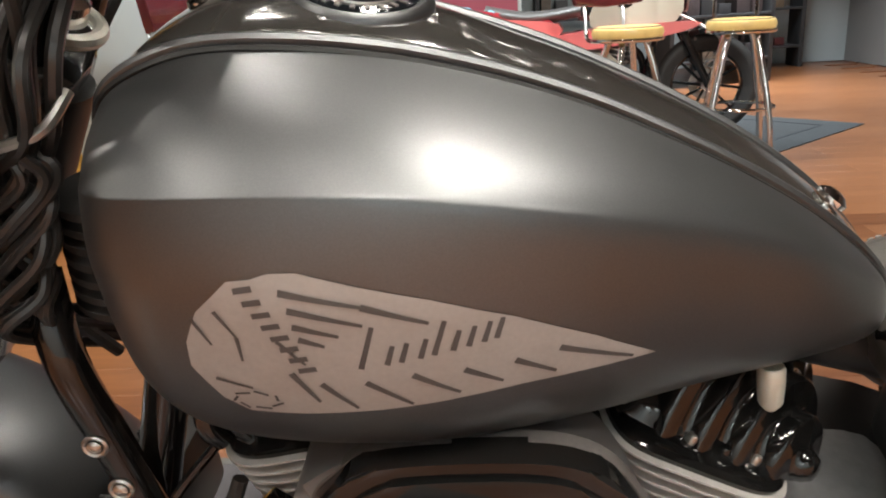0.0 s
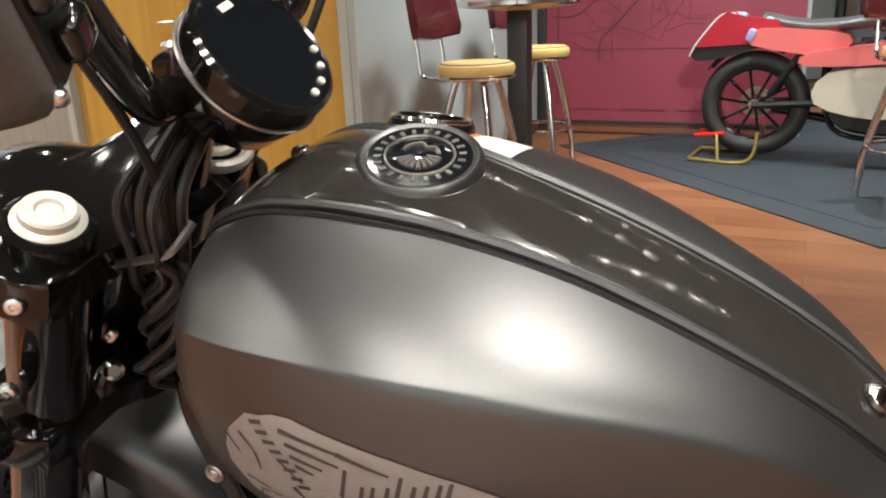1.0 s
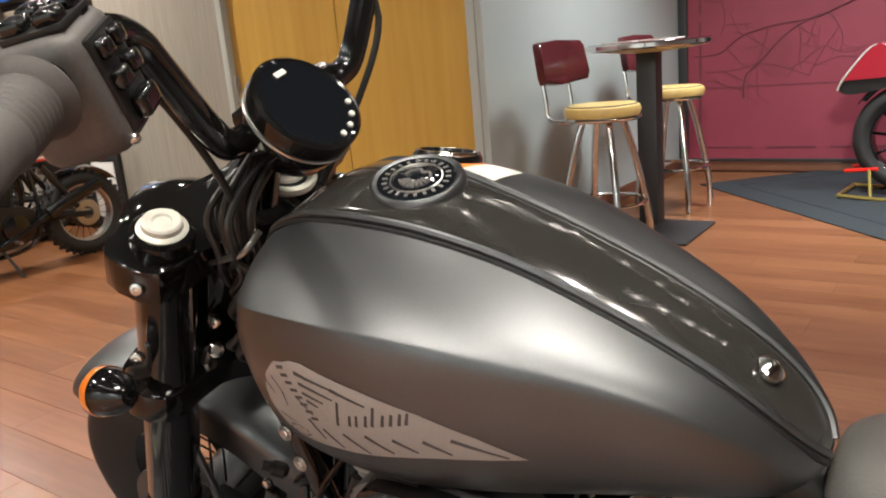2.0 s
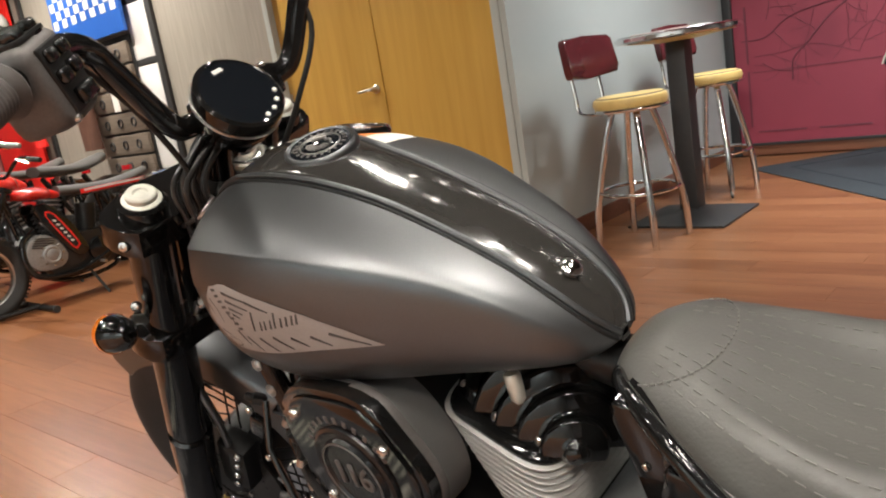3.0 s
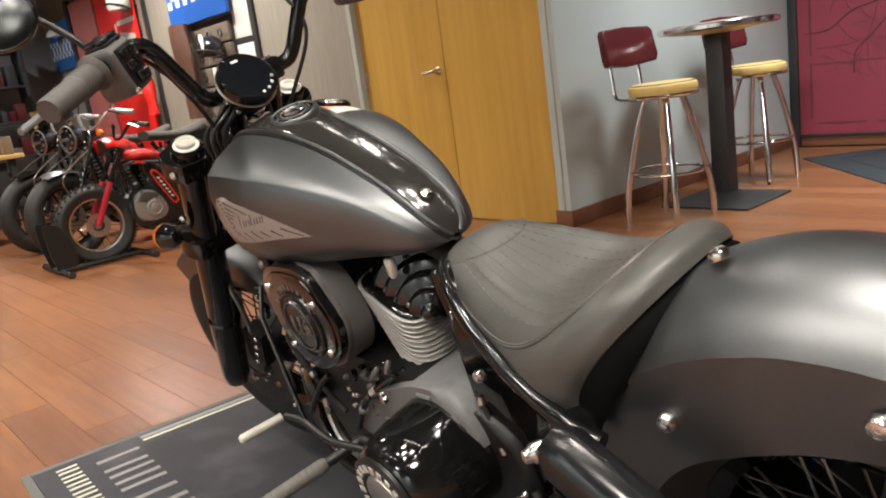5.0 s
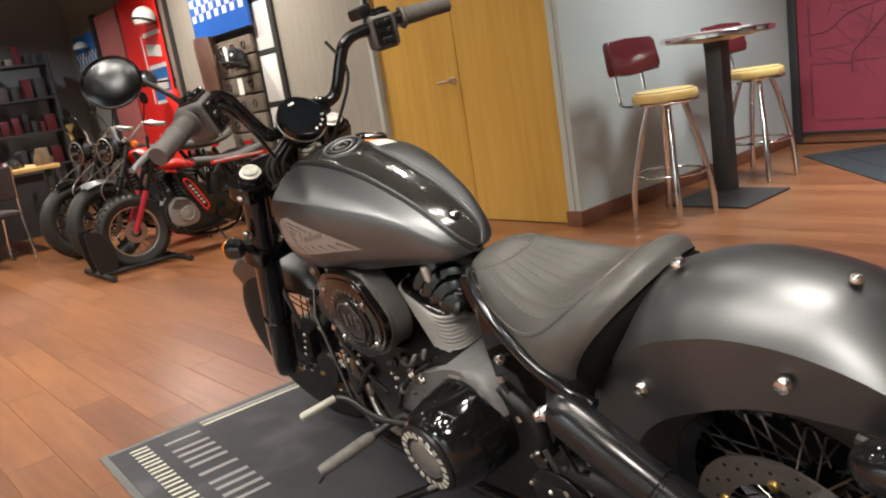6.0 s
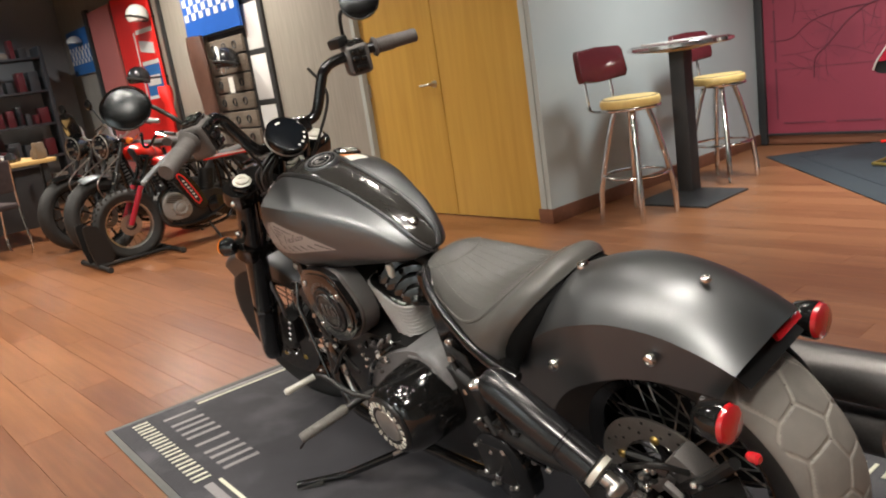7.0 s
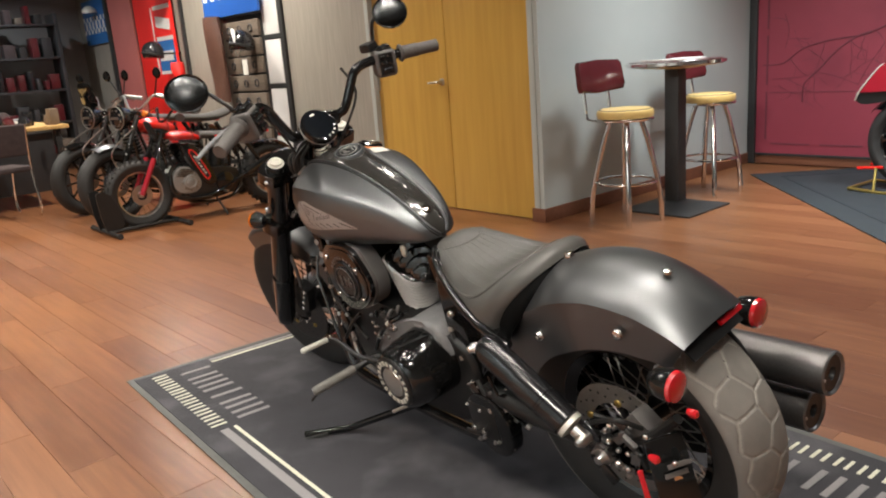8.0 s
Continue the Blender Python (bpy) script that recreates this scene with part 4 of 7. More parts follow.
    # small raised bump on the strip's tail, in chrome to stand in for its highlight
    part("strip_bump_glint", lathe([(0, 0.012), (0.004, 0.012), (0.008, 0.007), (0.009, 0)], (0.163, -0.018, 0.818), (0.62, 0, 0.78), 18, False), M["chrome"], tank)
    logo(tank)


def tank_at_row(x):
    return [x] + tank_at(x)


def t_of(x, z):
    """The flank's parameter at the height z."""
    row = tank_at_row(x)
    lo, hi = 0.0, 2.0
    for _ in range(30):
        mid = (lo + hi) / 2
        if tank_side(row, mid)[2] > z:
            lo = mid
        else:
            hi = mid
    return lo


def flank_shape(outline, lift=0.0007, step=0.006):
    """A thin print on the left flank, over an outline in x and z."""
    xs, zs = [p[0] for p in outline], [p[1] for p in outline]
    bm = bmesh.new()
    vs = [bm.verts.new((p[0], 0, p[1])) for p in outline]
    bm.faces.new(vs)
    for axis, lo, hi in ((0, min(xs), max(xs)), (2, min(zs), max(zs))):
        k = lo + step
        while k < hi:
            no = Vector((1, 0, 0)) if axis == 0 else Vector((0, 0, 1))
            co = no * k
            bmesh.ops.bisect_plane(bm, geom=bm.verts[:] + bm.edges[:] + bm.faces[:], plane_co=co, plane_no=no)
            k += step
    for v in bm.verts:
        v.co = tank_side(tank_at_row(v.co.x), t_of(v.co.x, v.co.z), -1, lift)
    return bm


LOGO_X, LOGO_Z = 0.013, 0.003


def stroke(x0, z0, x1, z1, w0, w1):
    x0, x1, z0, z1 = x0 + LOGO_X, x1 + LOGO_X, z0 + LOGO_Z, z1 + LOGO_Z
    d = Vector((x1 - x0, z1 - z0)).normalized()
    n = Vector((-d.y, d.x))
    return [(x0 + n.x * w0, z0 + n.y * w0), (x0 - n.x * w0, z0 - n.y * w0), (x1 - n.x * w1, z1 - n.y * w1), (x1 + n.x * w1, z1 + n.y * w1)]


def logo(tank):
    """A plain winged emblem in pale print, with dark feather strokes and plain strokes for its writing."""
    wing = [(-0.247, 0.846), (-0.241, 0.858), (-0.236, 0.867), (-0.227, 0.875), (-0.216, 0.885), (-0.204, 0.886), (-0.194, 0.889), (-0.180, 0.889), (-0.157, 0.882), (-0.115, 0.869), (-0.072, 0.850), (-0.030, 0.826), (0.006, 0.801), (-0.018, 0.802),
            (-0.041, 0.8025), (-0.070, 0.803), (-0.104, 0.801), (-0.150, 0.797), (-0.190, 0.795), (-0.222, 0.796), (-0.236, 0.806), (-0.243, 0.818), (-0.249, 0.829)]
    part("flank_emblem", flank_shape([(x + LOGO_X, z + LOGO_Z) for x, z in wing]), M["logo"], tank, "pale printed winged emblem", sharp=60)
    dark = []
    for x0, z0, x1, z1 in ((-0.190, 0.879, -0.150, 0.869), (-0.150, 0.869, -0.117, 0.856), (-0.187, 0.869, -0.150, 0.858), (-0.186, 0.859, -0.163, 0.852), (-0.184, 0.851, -0.171, 0.846),
                           (-0.050, 0.824, -0.008, 0.804), (-0.074, 0.822, -0.052, 0.808), (-0.101, 0.822, -0.081, 0.809), (-0.128, 0.823, -0.104, 0.806),
                           (-0.153, 0.820, -0.130, 0.801), (-0.177, 0.820, -0.160, 0.800), (-0.192, 0.828, -0.180, 0.806)):
        dark.append(flank_shape(stroke(x0, z0, x1, z1, 0.0020, 0.0010), 0.0012))
    for k in range(8):
        x, z = -0.208 + k * 0.0036, 0.880 - k * 0.0072
        dark.append(flank_shape(stroke(x - 0.005, z, x + 0.005, z + 0.0015, 0.0017, 0.0017), 0.0012))
    for x0, z0, x1, z1 in ((-0.240, 0.862, -0.232, 0.846), (-0.226, 0.868, -0.217, 0.852), (-0.217, 0.852, -0.217, 0.836), (-0.236, 0.822, -0.216, 0.816), (-0.196, 0.850, -0.183, 0.834)):
        dark.append(flank_shape(stroke(x0, z0, x1, z1, 0.0013, 0.0007), 0.0012))
    for k in range(7):
        a = k * 0.9
        dark.append(flank_shape(stroke(-0.216 + 0.012 * math.cos(a), 0.806 + 0.006 * math.sin(a), -0.216 + 0.015 * math.cos(a + 0.7), 0.806 + 0.0075 * math.sin(a + 0.7), 0.0008, 0.0008), 0.0012))
    # plain slanted strokes and a swash in place of the script
    for x0, h in ((-0.150, 0.027), (-0.1385, 0.0125), (-0.131, 0.0125), (-0.121, 0.0125), (-0.1125, 0.021), (-0.104, 0.0125), (-0.096, 0.0125), (-0.088, 0.0125), (-0.0815, 0.0125)):
        z0 = 0.8285 + (x0 + 0.16) * 0.14
        dark.append(flank_shape(stroke(x0 - h * 0.16, z0, x0 + h * 0.16, z0 + h, 0.0016, 0.0013), 0.0012))
    part("emblem_stroke", join(*dark), M["logo_dark"], tank, "dark strokes of the printed emblem", sharp=60)


build_tank()


# ---- rear mudguard ----
AXLE_R = Vector((0.826, 0, 0.330))


def arc_point(ang, r, y):
    return (AXLE_R.x - math.cos(ang) * r, y, AXLE_R.z + math.sin(ang) * r)


def rear_fender():
    rows = []
    for i in range(49):
        f = i / 48
        deg = 31 + f * 93.6
        ang = radians(deg)
        top = float(np.interp(deg, (22, 60, 80, 105, 124.6), (0.440, 0.442, 0.441, 0.436, 0.412)))
        wide = float(np.interp(deg, (22, 80, 105, 124.6), (0.140, 0.138, 0.119, 0.108)))
        low = float(np.interp(deg, (22, 70, 98, 112, 124.6), (0.250, 0.254, 0.276, 0.292, 0.318)))
        shoulder = float(np.interp(deg, (22, 62, 87, 105, 124.6), (0.368, 0.378, 0.386, 0.386, 0.387)))
        drop = top - shoulder
        sec = [arc_point(ang, low + (shoulder - low) * k / 6, -wide) for k in range(6)]
        for k in range(19):
            a = radians(-50 + 100 * k / 18)
            sec.append(arc_point(ang, shoulder + drop * (math.cos(a) - math.cos(radians(50))) / (1 - math.cos(radians(50))), wide * math.sin(a) / math.sin(radians(50))))
        sec += [arc_point(ang, shoulder - (shoulder - low) * (k + 1) / 6, wide) for k in range(6)]
        rows.append(sec)
    f = part("rear_fender", grid(rows, 0.003), M["satin"], BIKE, "satin grey rear mudguard", sharp=17)
    for x, y, z in ((0.665, 0.138, 0.599), (0.900, 0.124, 0.660)):
        for s in (-1, 1):
            part("fender_bolt", bolt((x, s * (y + 0.001), z), (0, s, 0), 0.0135, 0.013), M["bolt"], f)
    part("fender_bolt", bolt((0.950, 0.0, 0.753), (0.30, 0, 0.95), 0.010, 0.009), M["bolt"], f)
    part("seat_bolt", bolt((0.694, -0.02, 0.758), (-0.25, 0, 0.97), 0.013, 0.012), M["bolt"], f)
    part("inner_guard", grid([[arc_point(radians(33 + k * 4), 0.372 - 0.010 * max(0, k - 22) / 6, y * (1 if k < 22 else 0.92)) for y in np.linspace(-0.100, 0.100, 9)] for k in range(25)], 0.004), M["black"], f)


rear_fender()


# ---- wheels ----
def carved_tread(axle, r, half, ty):
    """Six-sided tread blocks: a fine skin over the crown, sunk along the cell borders."""
    around, across = 1080, 128
    ring_len = 2 * math.pi * r
    cols = 22
    pitch = ring_len / cols
    seeds = np.array([((i + 0.5 * (j % 2) + 0.16 * math.sin(2.1 * j + 1.7 * i)) * pitch, (j - 0.5) * 0.078 + 0.010 * math.sin(1.3 * i + j)) for i in range(-1, cols + 2) for j in range(-1, 3)])
    us = np.arange(around) * ring_len / around
    vs = np.linspace(-0.135, 0.135, across)
    uu, vv = np.meshgrid(us, vs, indexing="ij")
    d = np.full((2,) + uu.shape, 9.0)
    for su, sv in seeds:
        e = np.hypot(uu - su, vv - sv)
        d[1] = np.minimum(d[1], np.maximum(d[0], e))
        d[0] = np.minimum(d[0], e)
    gap = (d[1] - d[0]) / 2
    sink = 0.0026 * np.clip(1 - (gap - 0.0024) / 0.0022, 0, 1) * np.clip((0.094 - np.abs(vv)) / 0.012, 0, 1)
    # crown profile by arc length
    prof, total = [], 0.0
    last = None
    for a in np.linspace(-1.5, 1.5, 241):
        p = (half * math.sin(a), (r - half * 0.5) + half * 0.5 * math.cos(a) ** 0.8)
        if last:
            total += math.hypot(p[0] - last[0], p[1] - last[1])
        last = p
        prof.append((total, *p))
    prof = np.array(prof)
    lens = prof[:, 0] - total / 2
    ys, rs = np.interp(vs, lens, prof[:, 1]), np.interp(vs, lens, prof[:, 2])
    verts, faces, deep = [], [], []
    for i in range(around):
        c, sn = math.cos(us[i] / r), math.sin(us[i] / r)
        for j in range(across):
            rr = rs[j] + 0.0025 - sink[i, j] * (1 if 1 < j < across - 2 else 1.4)
            verts.append((axle.x + rr * c, ys[j], axle.z + rr * sn))
    for i in range(around):
        k = (i + 1) % around
        for j in range(across - 1):
            f = (i * across + j, k * across + j, k * across + j + 1, i * across + j + 1)
            (deep if sink[i, j] + sink[k, j + 1] > 0.0030 else faces).append(f)
    for nm, fs, mt in (("tread", faces, M["tyre"]), ("tread_groove", deep, M["tyre_groove"])):
        used = sorted({i for f in fs for i in f})
        slot = {i: k for k, i in enumerate(used)}
        me = bpy.data.meshes.new(nm)
        me.from_pydata([verts[i] for i in used], [], [[slot[i] for i in f] for f in fs])
        me.materials.append(mt)
        me.shade_smooth()
        ob = new(nm, me)
        ob.parent = ty


def wheel(name, axle, r, half, label, m=None, rotor_side=(-1,), tread=True):
    w = part(name, lathe([(-0.055, 0.0), (-0.055, 0.035), (-0.02, 0.03), (0.02, 0.03), (0.055, 0.035), (0.055, 0)], axle, (0, 1, 0), 20, False), M["black"], BIKE, label, m=m)
    prof = []
    for k in range(21):
        a = -math.pi * 0.5 - 0.55 + (math.pi + 1.1) * k / 20
        prof.append((half * math.sin(a) if abs(a) <= math.pi / 2 else half * math.sin(a) * 0.98, (r - half * 0.5) + half * 0.5 * math.cos(a) ** 0.8 if abs(a) < math.pi / 2 - 1e-6 else (r - half * 0.5) + half * 0.9 * math.cos(a)))
    prof = [(-half * 0.62, r * 0.64)] + prof[1:-1] + [(half * 0.62, r * 0.64)]
    ty = part("tyre", lathe(prof, axle, (0, 1, 0), 72, False), M["rubber"], w, "black road tyre", m=m)
    part("rim", lathe([(-half * 0.66, r * 0.645), (-half * 0.6, r * 0.66), (-half * 0.5, r * 0.60), (half * 0.5, r * 0.60), (half * 0.6, r * 0.66), (half * 0.66, r * 0.645), (half * 0.45, r * 0.57), (-half * 0.45, r * 0.57), (-half * 0.66, r * 0.645)], axle, (0, 1, 0), 60, False), M["gloss"], w, m=m)
    for k in range(40):
        a = 2 * math.pi * k / 40
        b = a + (0.42 if k % 2 else -0.42)
        s = 1 if (k // 2) % 2 else -1
        part("spoke", tube([(axle.x + 0.033 * math.cos(b), s * 0.045, axle.z + 0.033 * math.sin(b)), (axle.x + r * 0.585 * math.cos(a), s * 0.012, axle.z + r * 0.585 * math.sin(a))], 0.0022, 5, False), M["steel"] if m is None else M["black"], w, m=m)
    if tread:
        carved_tread(axle, r, half, ty)
    for s in rotor_side:
        y = s * 0.092
        ri, ro_ = (0.095, 0.148) if m is None else (0.070, 0.158)
        ro = part("brake_rotor", lathe([(-0.0025, ri), (-0.0025, ro_), (0.0025, ro_), (0.0025, ri), (-0.0025, ri)], (axle.x, y, axle.z), (0, 1, 0), 60, False), M["rotor"] if m is None else M["dark_rotor"], w, "drilled steel brake disc", m=m)
        holes = []
        for k in range(40):
            a = 2 * math.pi * k / 40
            rr = 0.112 + 0.012 * (k % 3)
            holes.append(lathe([(0, 0.0035), (0.0062, 0.0035)], (axle.x + rr * math.cos(a), y - 0.0031, axle.z + rr * math.sin(a)), (0, 1, 0), 8))
        tagged(part("rotor_hole", join(*holes), M["black"], ro, m=m), "drilled holes of the disc", kind="stuff")
        for k in range(5):
            a = 2 * math.pi * k / 5
            part("carrier_arm", tube([(axle.x + 0.03 * math.cos(a), y * 0.8, axle.z + 0.03 * math.sin(a)), (axle.x + 0.1 * math.cos(a + 0.3), y, axle.z + 0.1 * math.sin(a + 0.3))], 0.009, 7, False), M["black"], ro, m=m)
            part("rotor_rivet", bolt((axle.x + 0.1 * math.cos(a + 0.3), y, axle.z + 0.1 * math.sin(a + 0.3)), (0, s, 0), 0.010, 0.009), M["gold"], ro, m=m)
    return w


AXLE_F = Vector((-0.800, 0, 0.325))
wheel("rear_wheel", AXLE_R, 0.330, 0.092, "wire-spoked rear wheel")
wheel("front_wheel", AXLE_F, 0.322, 0.068, "wire-spoked front wheel", STEER, (-1, 1), False)


def front_fender():
    rows = []
    for i in range(37):
        ang = radians(60 + i / 36 * 118)
        sec = []
        for k in range(15):
            a = -math.pi / 2 + math.pi * k / 14
            sec.append((AXLE_F.x - math.cos(ang) * (0.335 + 0.032 * math.cos(a)), 0.085 * math.sin(a), AXLE_F.z + math.sin(ang) * (0.335 + 0.032 * math.cos(a))))
        sec = [(AXLE_F.x - math.cos(ang) * 0.285, -0.087, AXLE_F.z + math.sin(ang) * 0.285)] + sec + [(AXLE_F.x - math.cos(ang) * 0.285, 0.087, AXLE_F.z + math.sin(ang) * 0.285)]
        rows.append(sec)
    part("front_fender", grid(rows, 0.003), M["satin"], BIKE, "satin grey front mudguard", m=STEER, sharp=50)


front_fender()


# ---- fork, clamps, headlamp ----
def fork_point(h, y):
    """h metres below the top of the left or right leg."""
    top = Vector((-0.437, y, 0.985))
    return top - RAKE * h


def fork():
    for s in (-1, 1):
        y = s * 0.150
        leg = part("fork_leg", lathe([(0, 0.030), (0.03, 0.030), (0.03, 0.034), (0.36, 0.037), (0.37, 0.037), (0.50, 0.039), (0.505, 0.034), (0.52, 0.034), (0.525, 0.040), (0.74, 0.038), (0.775, 0.034), (0.79, 0.02), (0.79, 0)], fork_point(0.02, y), -RAKE, 32, False), M["gloss"], BIKE, "gloss black fork leg with shroud", m=STEER)
        part("fork_collar", lathe([(0, 0.030), (0.004, 0.0345), (0.045, 0.0345), (0.05, 0.034)], fork_point(-0.002, y), -RAKE, 32), M["gloss"], leg, m=STEER)
        part("fork_cap", lathe([(0, 0.0275), (0.002, 0.025), (0.003, 0.022), (0.009, 0.0215), (0.011, 0.019), (0.011, 0.011), (0.008, 0.009), (0.008, 0)], fork_point(-0.002, y), RAKE, 32, False), M["pearl"], leg, "pale alloy fork cap", m=STEER)
        for h in (0.09, 0.30):
            part("shroud_bolt", bolt(fork_point(h, y) + Vector((-0.038, s * -0.02, -0.02)), (-0.8, s * -0.3, -0.3), 0.008, 0.007), M["bolt"], leg, m=STEER)
            part("shroud_bolt", bolt(fork_point(h - 0.02, y) + Vector((0.03, -s * 0.035, 0.012)), (0.8, -0.3, 0.4), 0.009, 0.008), M["bolt"], leg, m=STEER)
        part("reflector", box(0.012, 0.006, 0.05, fork_point(0.60, y + s * 0.0) + Vector((-0.036, s * 0.012, 0.0)), 0.002, rot=(0, 30, 0)), M["amber"], leg, "amber side reflector", m=STEER)
    for at in ((-0.424, -0.203, 0.925), (-0.506, -0.199, 0.817), (-0.468, -0.094, 0.905), (-0.505, -0.090, 0.800), (-0.425, -0.178, 0.968)):
        part("shroud_screw", bolt(STEER.inverted() @ Vector(at), (0.45, -0.8, 0.25), 0.0085, 0.008), M["bolt"], BIKE, m=STEER)
    part("shroud_pin", lathe([(0, 0.010), (0.03, 0.010), (0.034, 0.006), (0.034, 0)], STEER.inverted() @ Vector((-0.514, -0.098, 0.762)), (0.7, -0.5, 0.4), 14), M["bolt"], BIKE, m=STEER)
    for h, t in ((0.02, 0.045), (0.24, 0.05)):
        pts = [(-0.20, -0.035), (-0.15, -0.055), (-0.06, -0.05), (0, -0.03), (0.06, -0.05), (0.15, -0.055), (0.20, -0.035), (0.19, 0.03), (0.1, 0.045), (0.05, 0.075), (-0.05, 0.075), (-0.1, 0.045), (-0.19, 0.03)]
        bm = prism([(x, z) for x, z in pts], -t / 2, t / 2, 0.006, 2, 3)
        ax = RAKE
        mm = Matrix.Translation(fork_point(h + t / 2, 0)) @ Matrix((Vector((0, 1, 0)), ax, Vector((0, 1, 0)).cross(ax))).transposed().to_4x4()
        part("triple_clamp", bm, M["gloss"], BIKE, m=STEER @ mm)
    part("steering_nut", lathe([(0, 0.024), (0.015, 0.024), (0.022, 0.018), (0.022, 0)], HEAD + RAKE * 0.03, RAKE, 20, False), M["chrome"], BIKE, m=STEER)
    part("clamp_ring", ring(HEAD + RAKE * 0.026, RAKE, 0.034, 0.006, 28, 8), M["pearl"], BIKE, m=STEER)
    part("steering_head", lathe([(-0.27, 0.04), (-0.02, 0.04)], HEAD, RAKE, 24), M["black"], BIKE)
    part("clamp_shroud", box(0.05, 0.20, 0.2, fork_point(0.15, 0) + Vector((-0.005, 0, 0)), 0.02, rot=(0, 30, 0)), M["gloss"], BIKE, m=STEER)
    # headlamp: a deep black bowl ahead of the clamps
    at, ax = Vector((-0.60, 0, 0.865)), Vector((-1, 0, -0.05))
    hl = part("headlight", lathe([(-0.10, 0.0), (-0.098, 0.03), (-0.085, 0.06), (-0.05, 0.088), (0.0, 0.10), (0.04, 0.103), (0.05, 0.098), (0.05, 0.09)], at, ax, 40, False), M["gloss"], BIKE, "gloss black headlamp bowl", m=STEER)
    part("lens", lathe([(0.045, 0.09), (0.055, 0.06), (0.06, 0)], at, ax, 40, False), M["glass"], hl, m=STEER)
    # small round turn lamps on stalks
    for s in (-1, 1):
        c = STEER.inverted() @ Vector((-0.518, -0.242, 0.794))
        c.y *= -s
        ts = part("turn_signal", lathe([(-0.042, 0.0), (-0.039, 0.012), (-0.023, 0.024), (0.0, 0.0295), (0.012, 0.0295), (0.014, 0.027)], c, (-1, 0, 0), 28, False), M["gloss"], BIKE, "black bullet turn signal with amber lens", m=STEER)
        part("lens", lathe([(0.002, 0.0305), (0.012, 0.0307), (0.020, 0.026), (0.025, 0.016), (0.026, 0)], c, (-1, 0, 0), 28, False), M["amber"], ts, "amber lens", m=STEER)
        part("stalk", tube([c + Vector((0.004, -s * 0.03, 0.003)), fork_point(0.22, s * 0.17)], 0.008, 8, False), M["steel"], ts, m=STEER)
    # front hub, disc carrier and hoses
    part("front_hub", lathe([(-0.10, 0.0), (-0.10, 0.045), (-0.06, 0.085), (0.06, 0.085), (0.10, 0.045), (0.10, 0.0)], AXLE_F, (0, 1, 0), 28, False), M["fin_dark"], BIKE, m=STEER)
    part("front_brake_hose", tube([(-0.52, -0.11, 0.78), (-0.60, -0.14, 0.66), (-0.64, -0.13, 0.52), (-0.68, -0.12, 0.44)], 0.006, 8), M["steel"], BIKE, "braided front brake hose", m=STEER)
    for k in range(10):
        a = 2 * math.pi * k / 10
        part("disc_bolt", bolt((AXLE_F.x + 0.07 * math.cos(a), -0.10, AXLE_F.z + 0.07 * math.sin(a)), (0, -1, 0), 0.007, 0.008), M["bolt"], BIKE, m=STEER)
    # front caliper
    cal = part("brake_caliper", box(0.07, 0.05, 0.12, (-0.69, -0.105, 0.40), 0.012, rot=(0, 25, 0)), M["black"], BIKE, m=STEER)
    for k in range(4):
        part("caliper_bolt", bolt((-0.70 + 0.018 * k, -0.131, 0.36 + 0.026 * k), (0, -1, 0), 0.008, 0.007), M["bolt"], cal, m=STEER)
    part("axle_nut", bolt((AXLE_F.x, -0.135, AXLE_F.z), (0, -1, 0), 0.016, 0.015), M["steel"], BIKE, m=STEER)


fork()


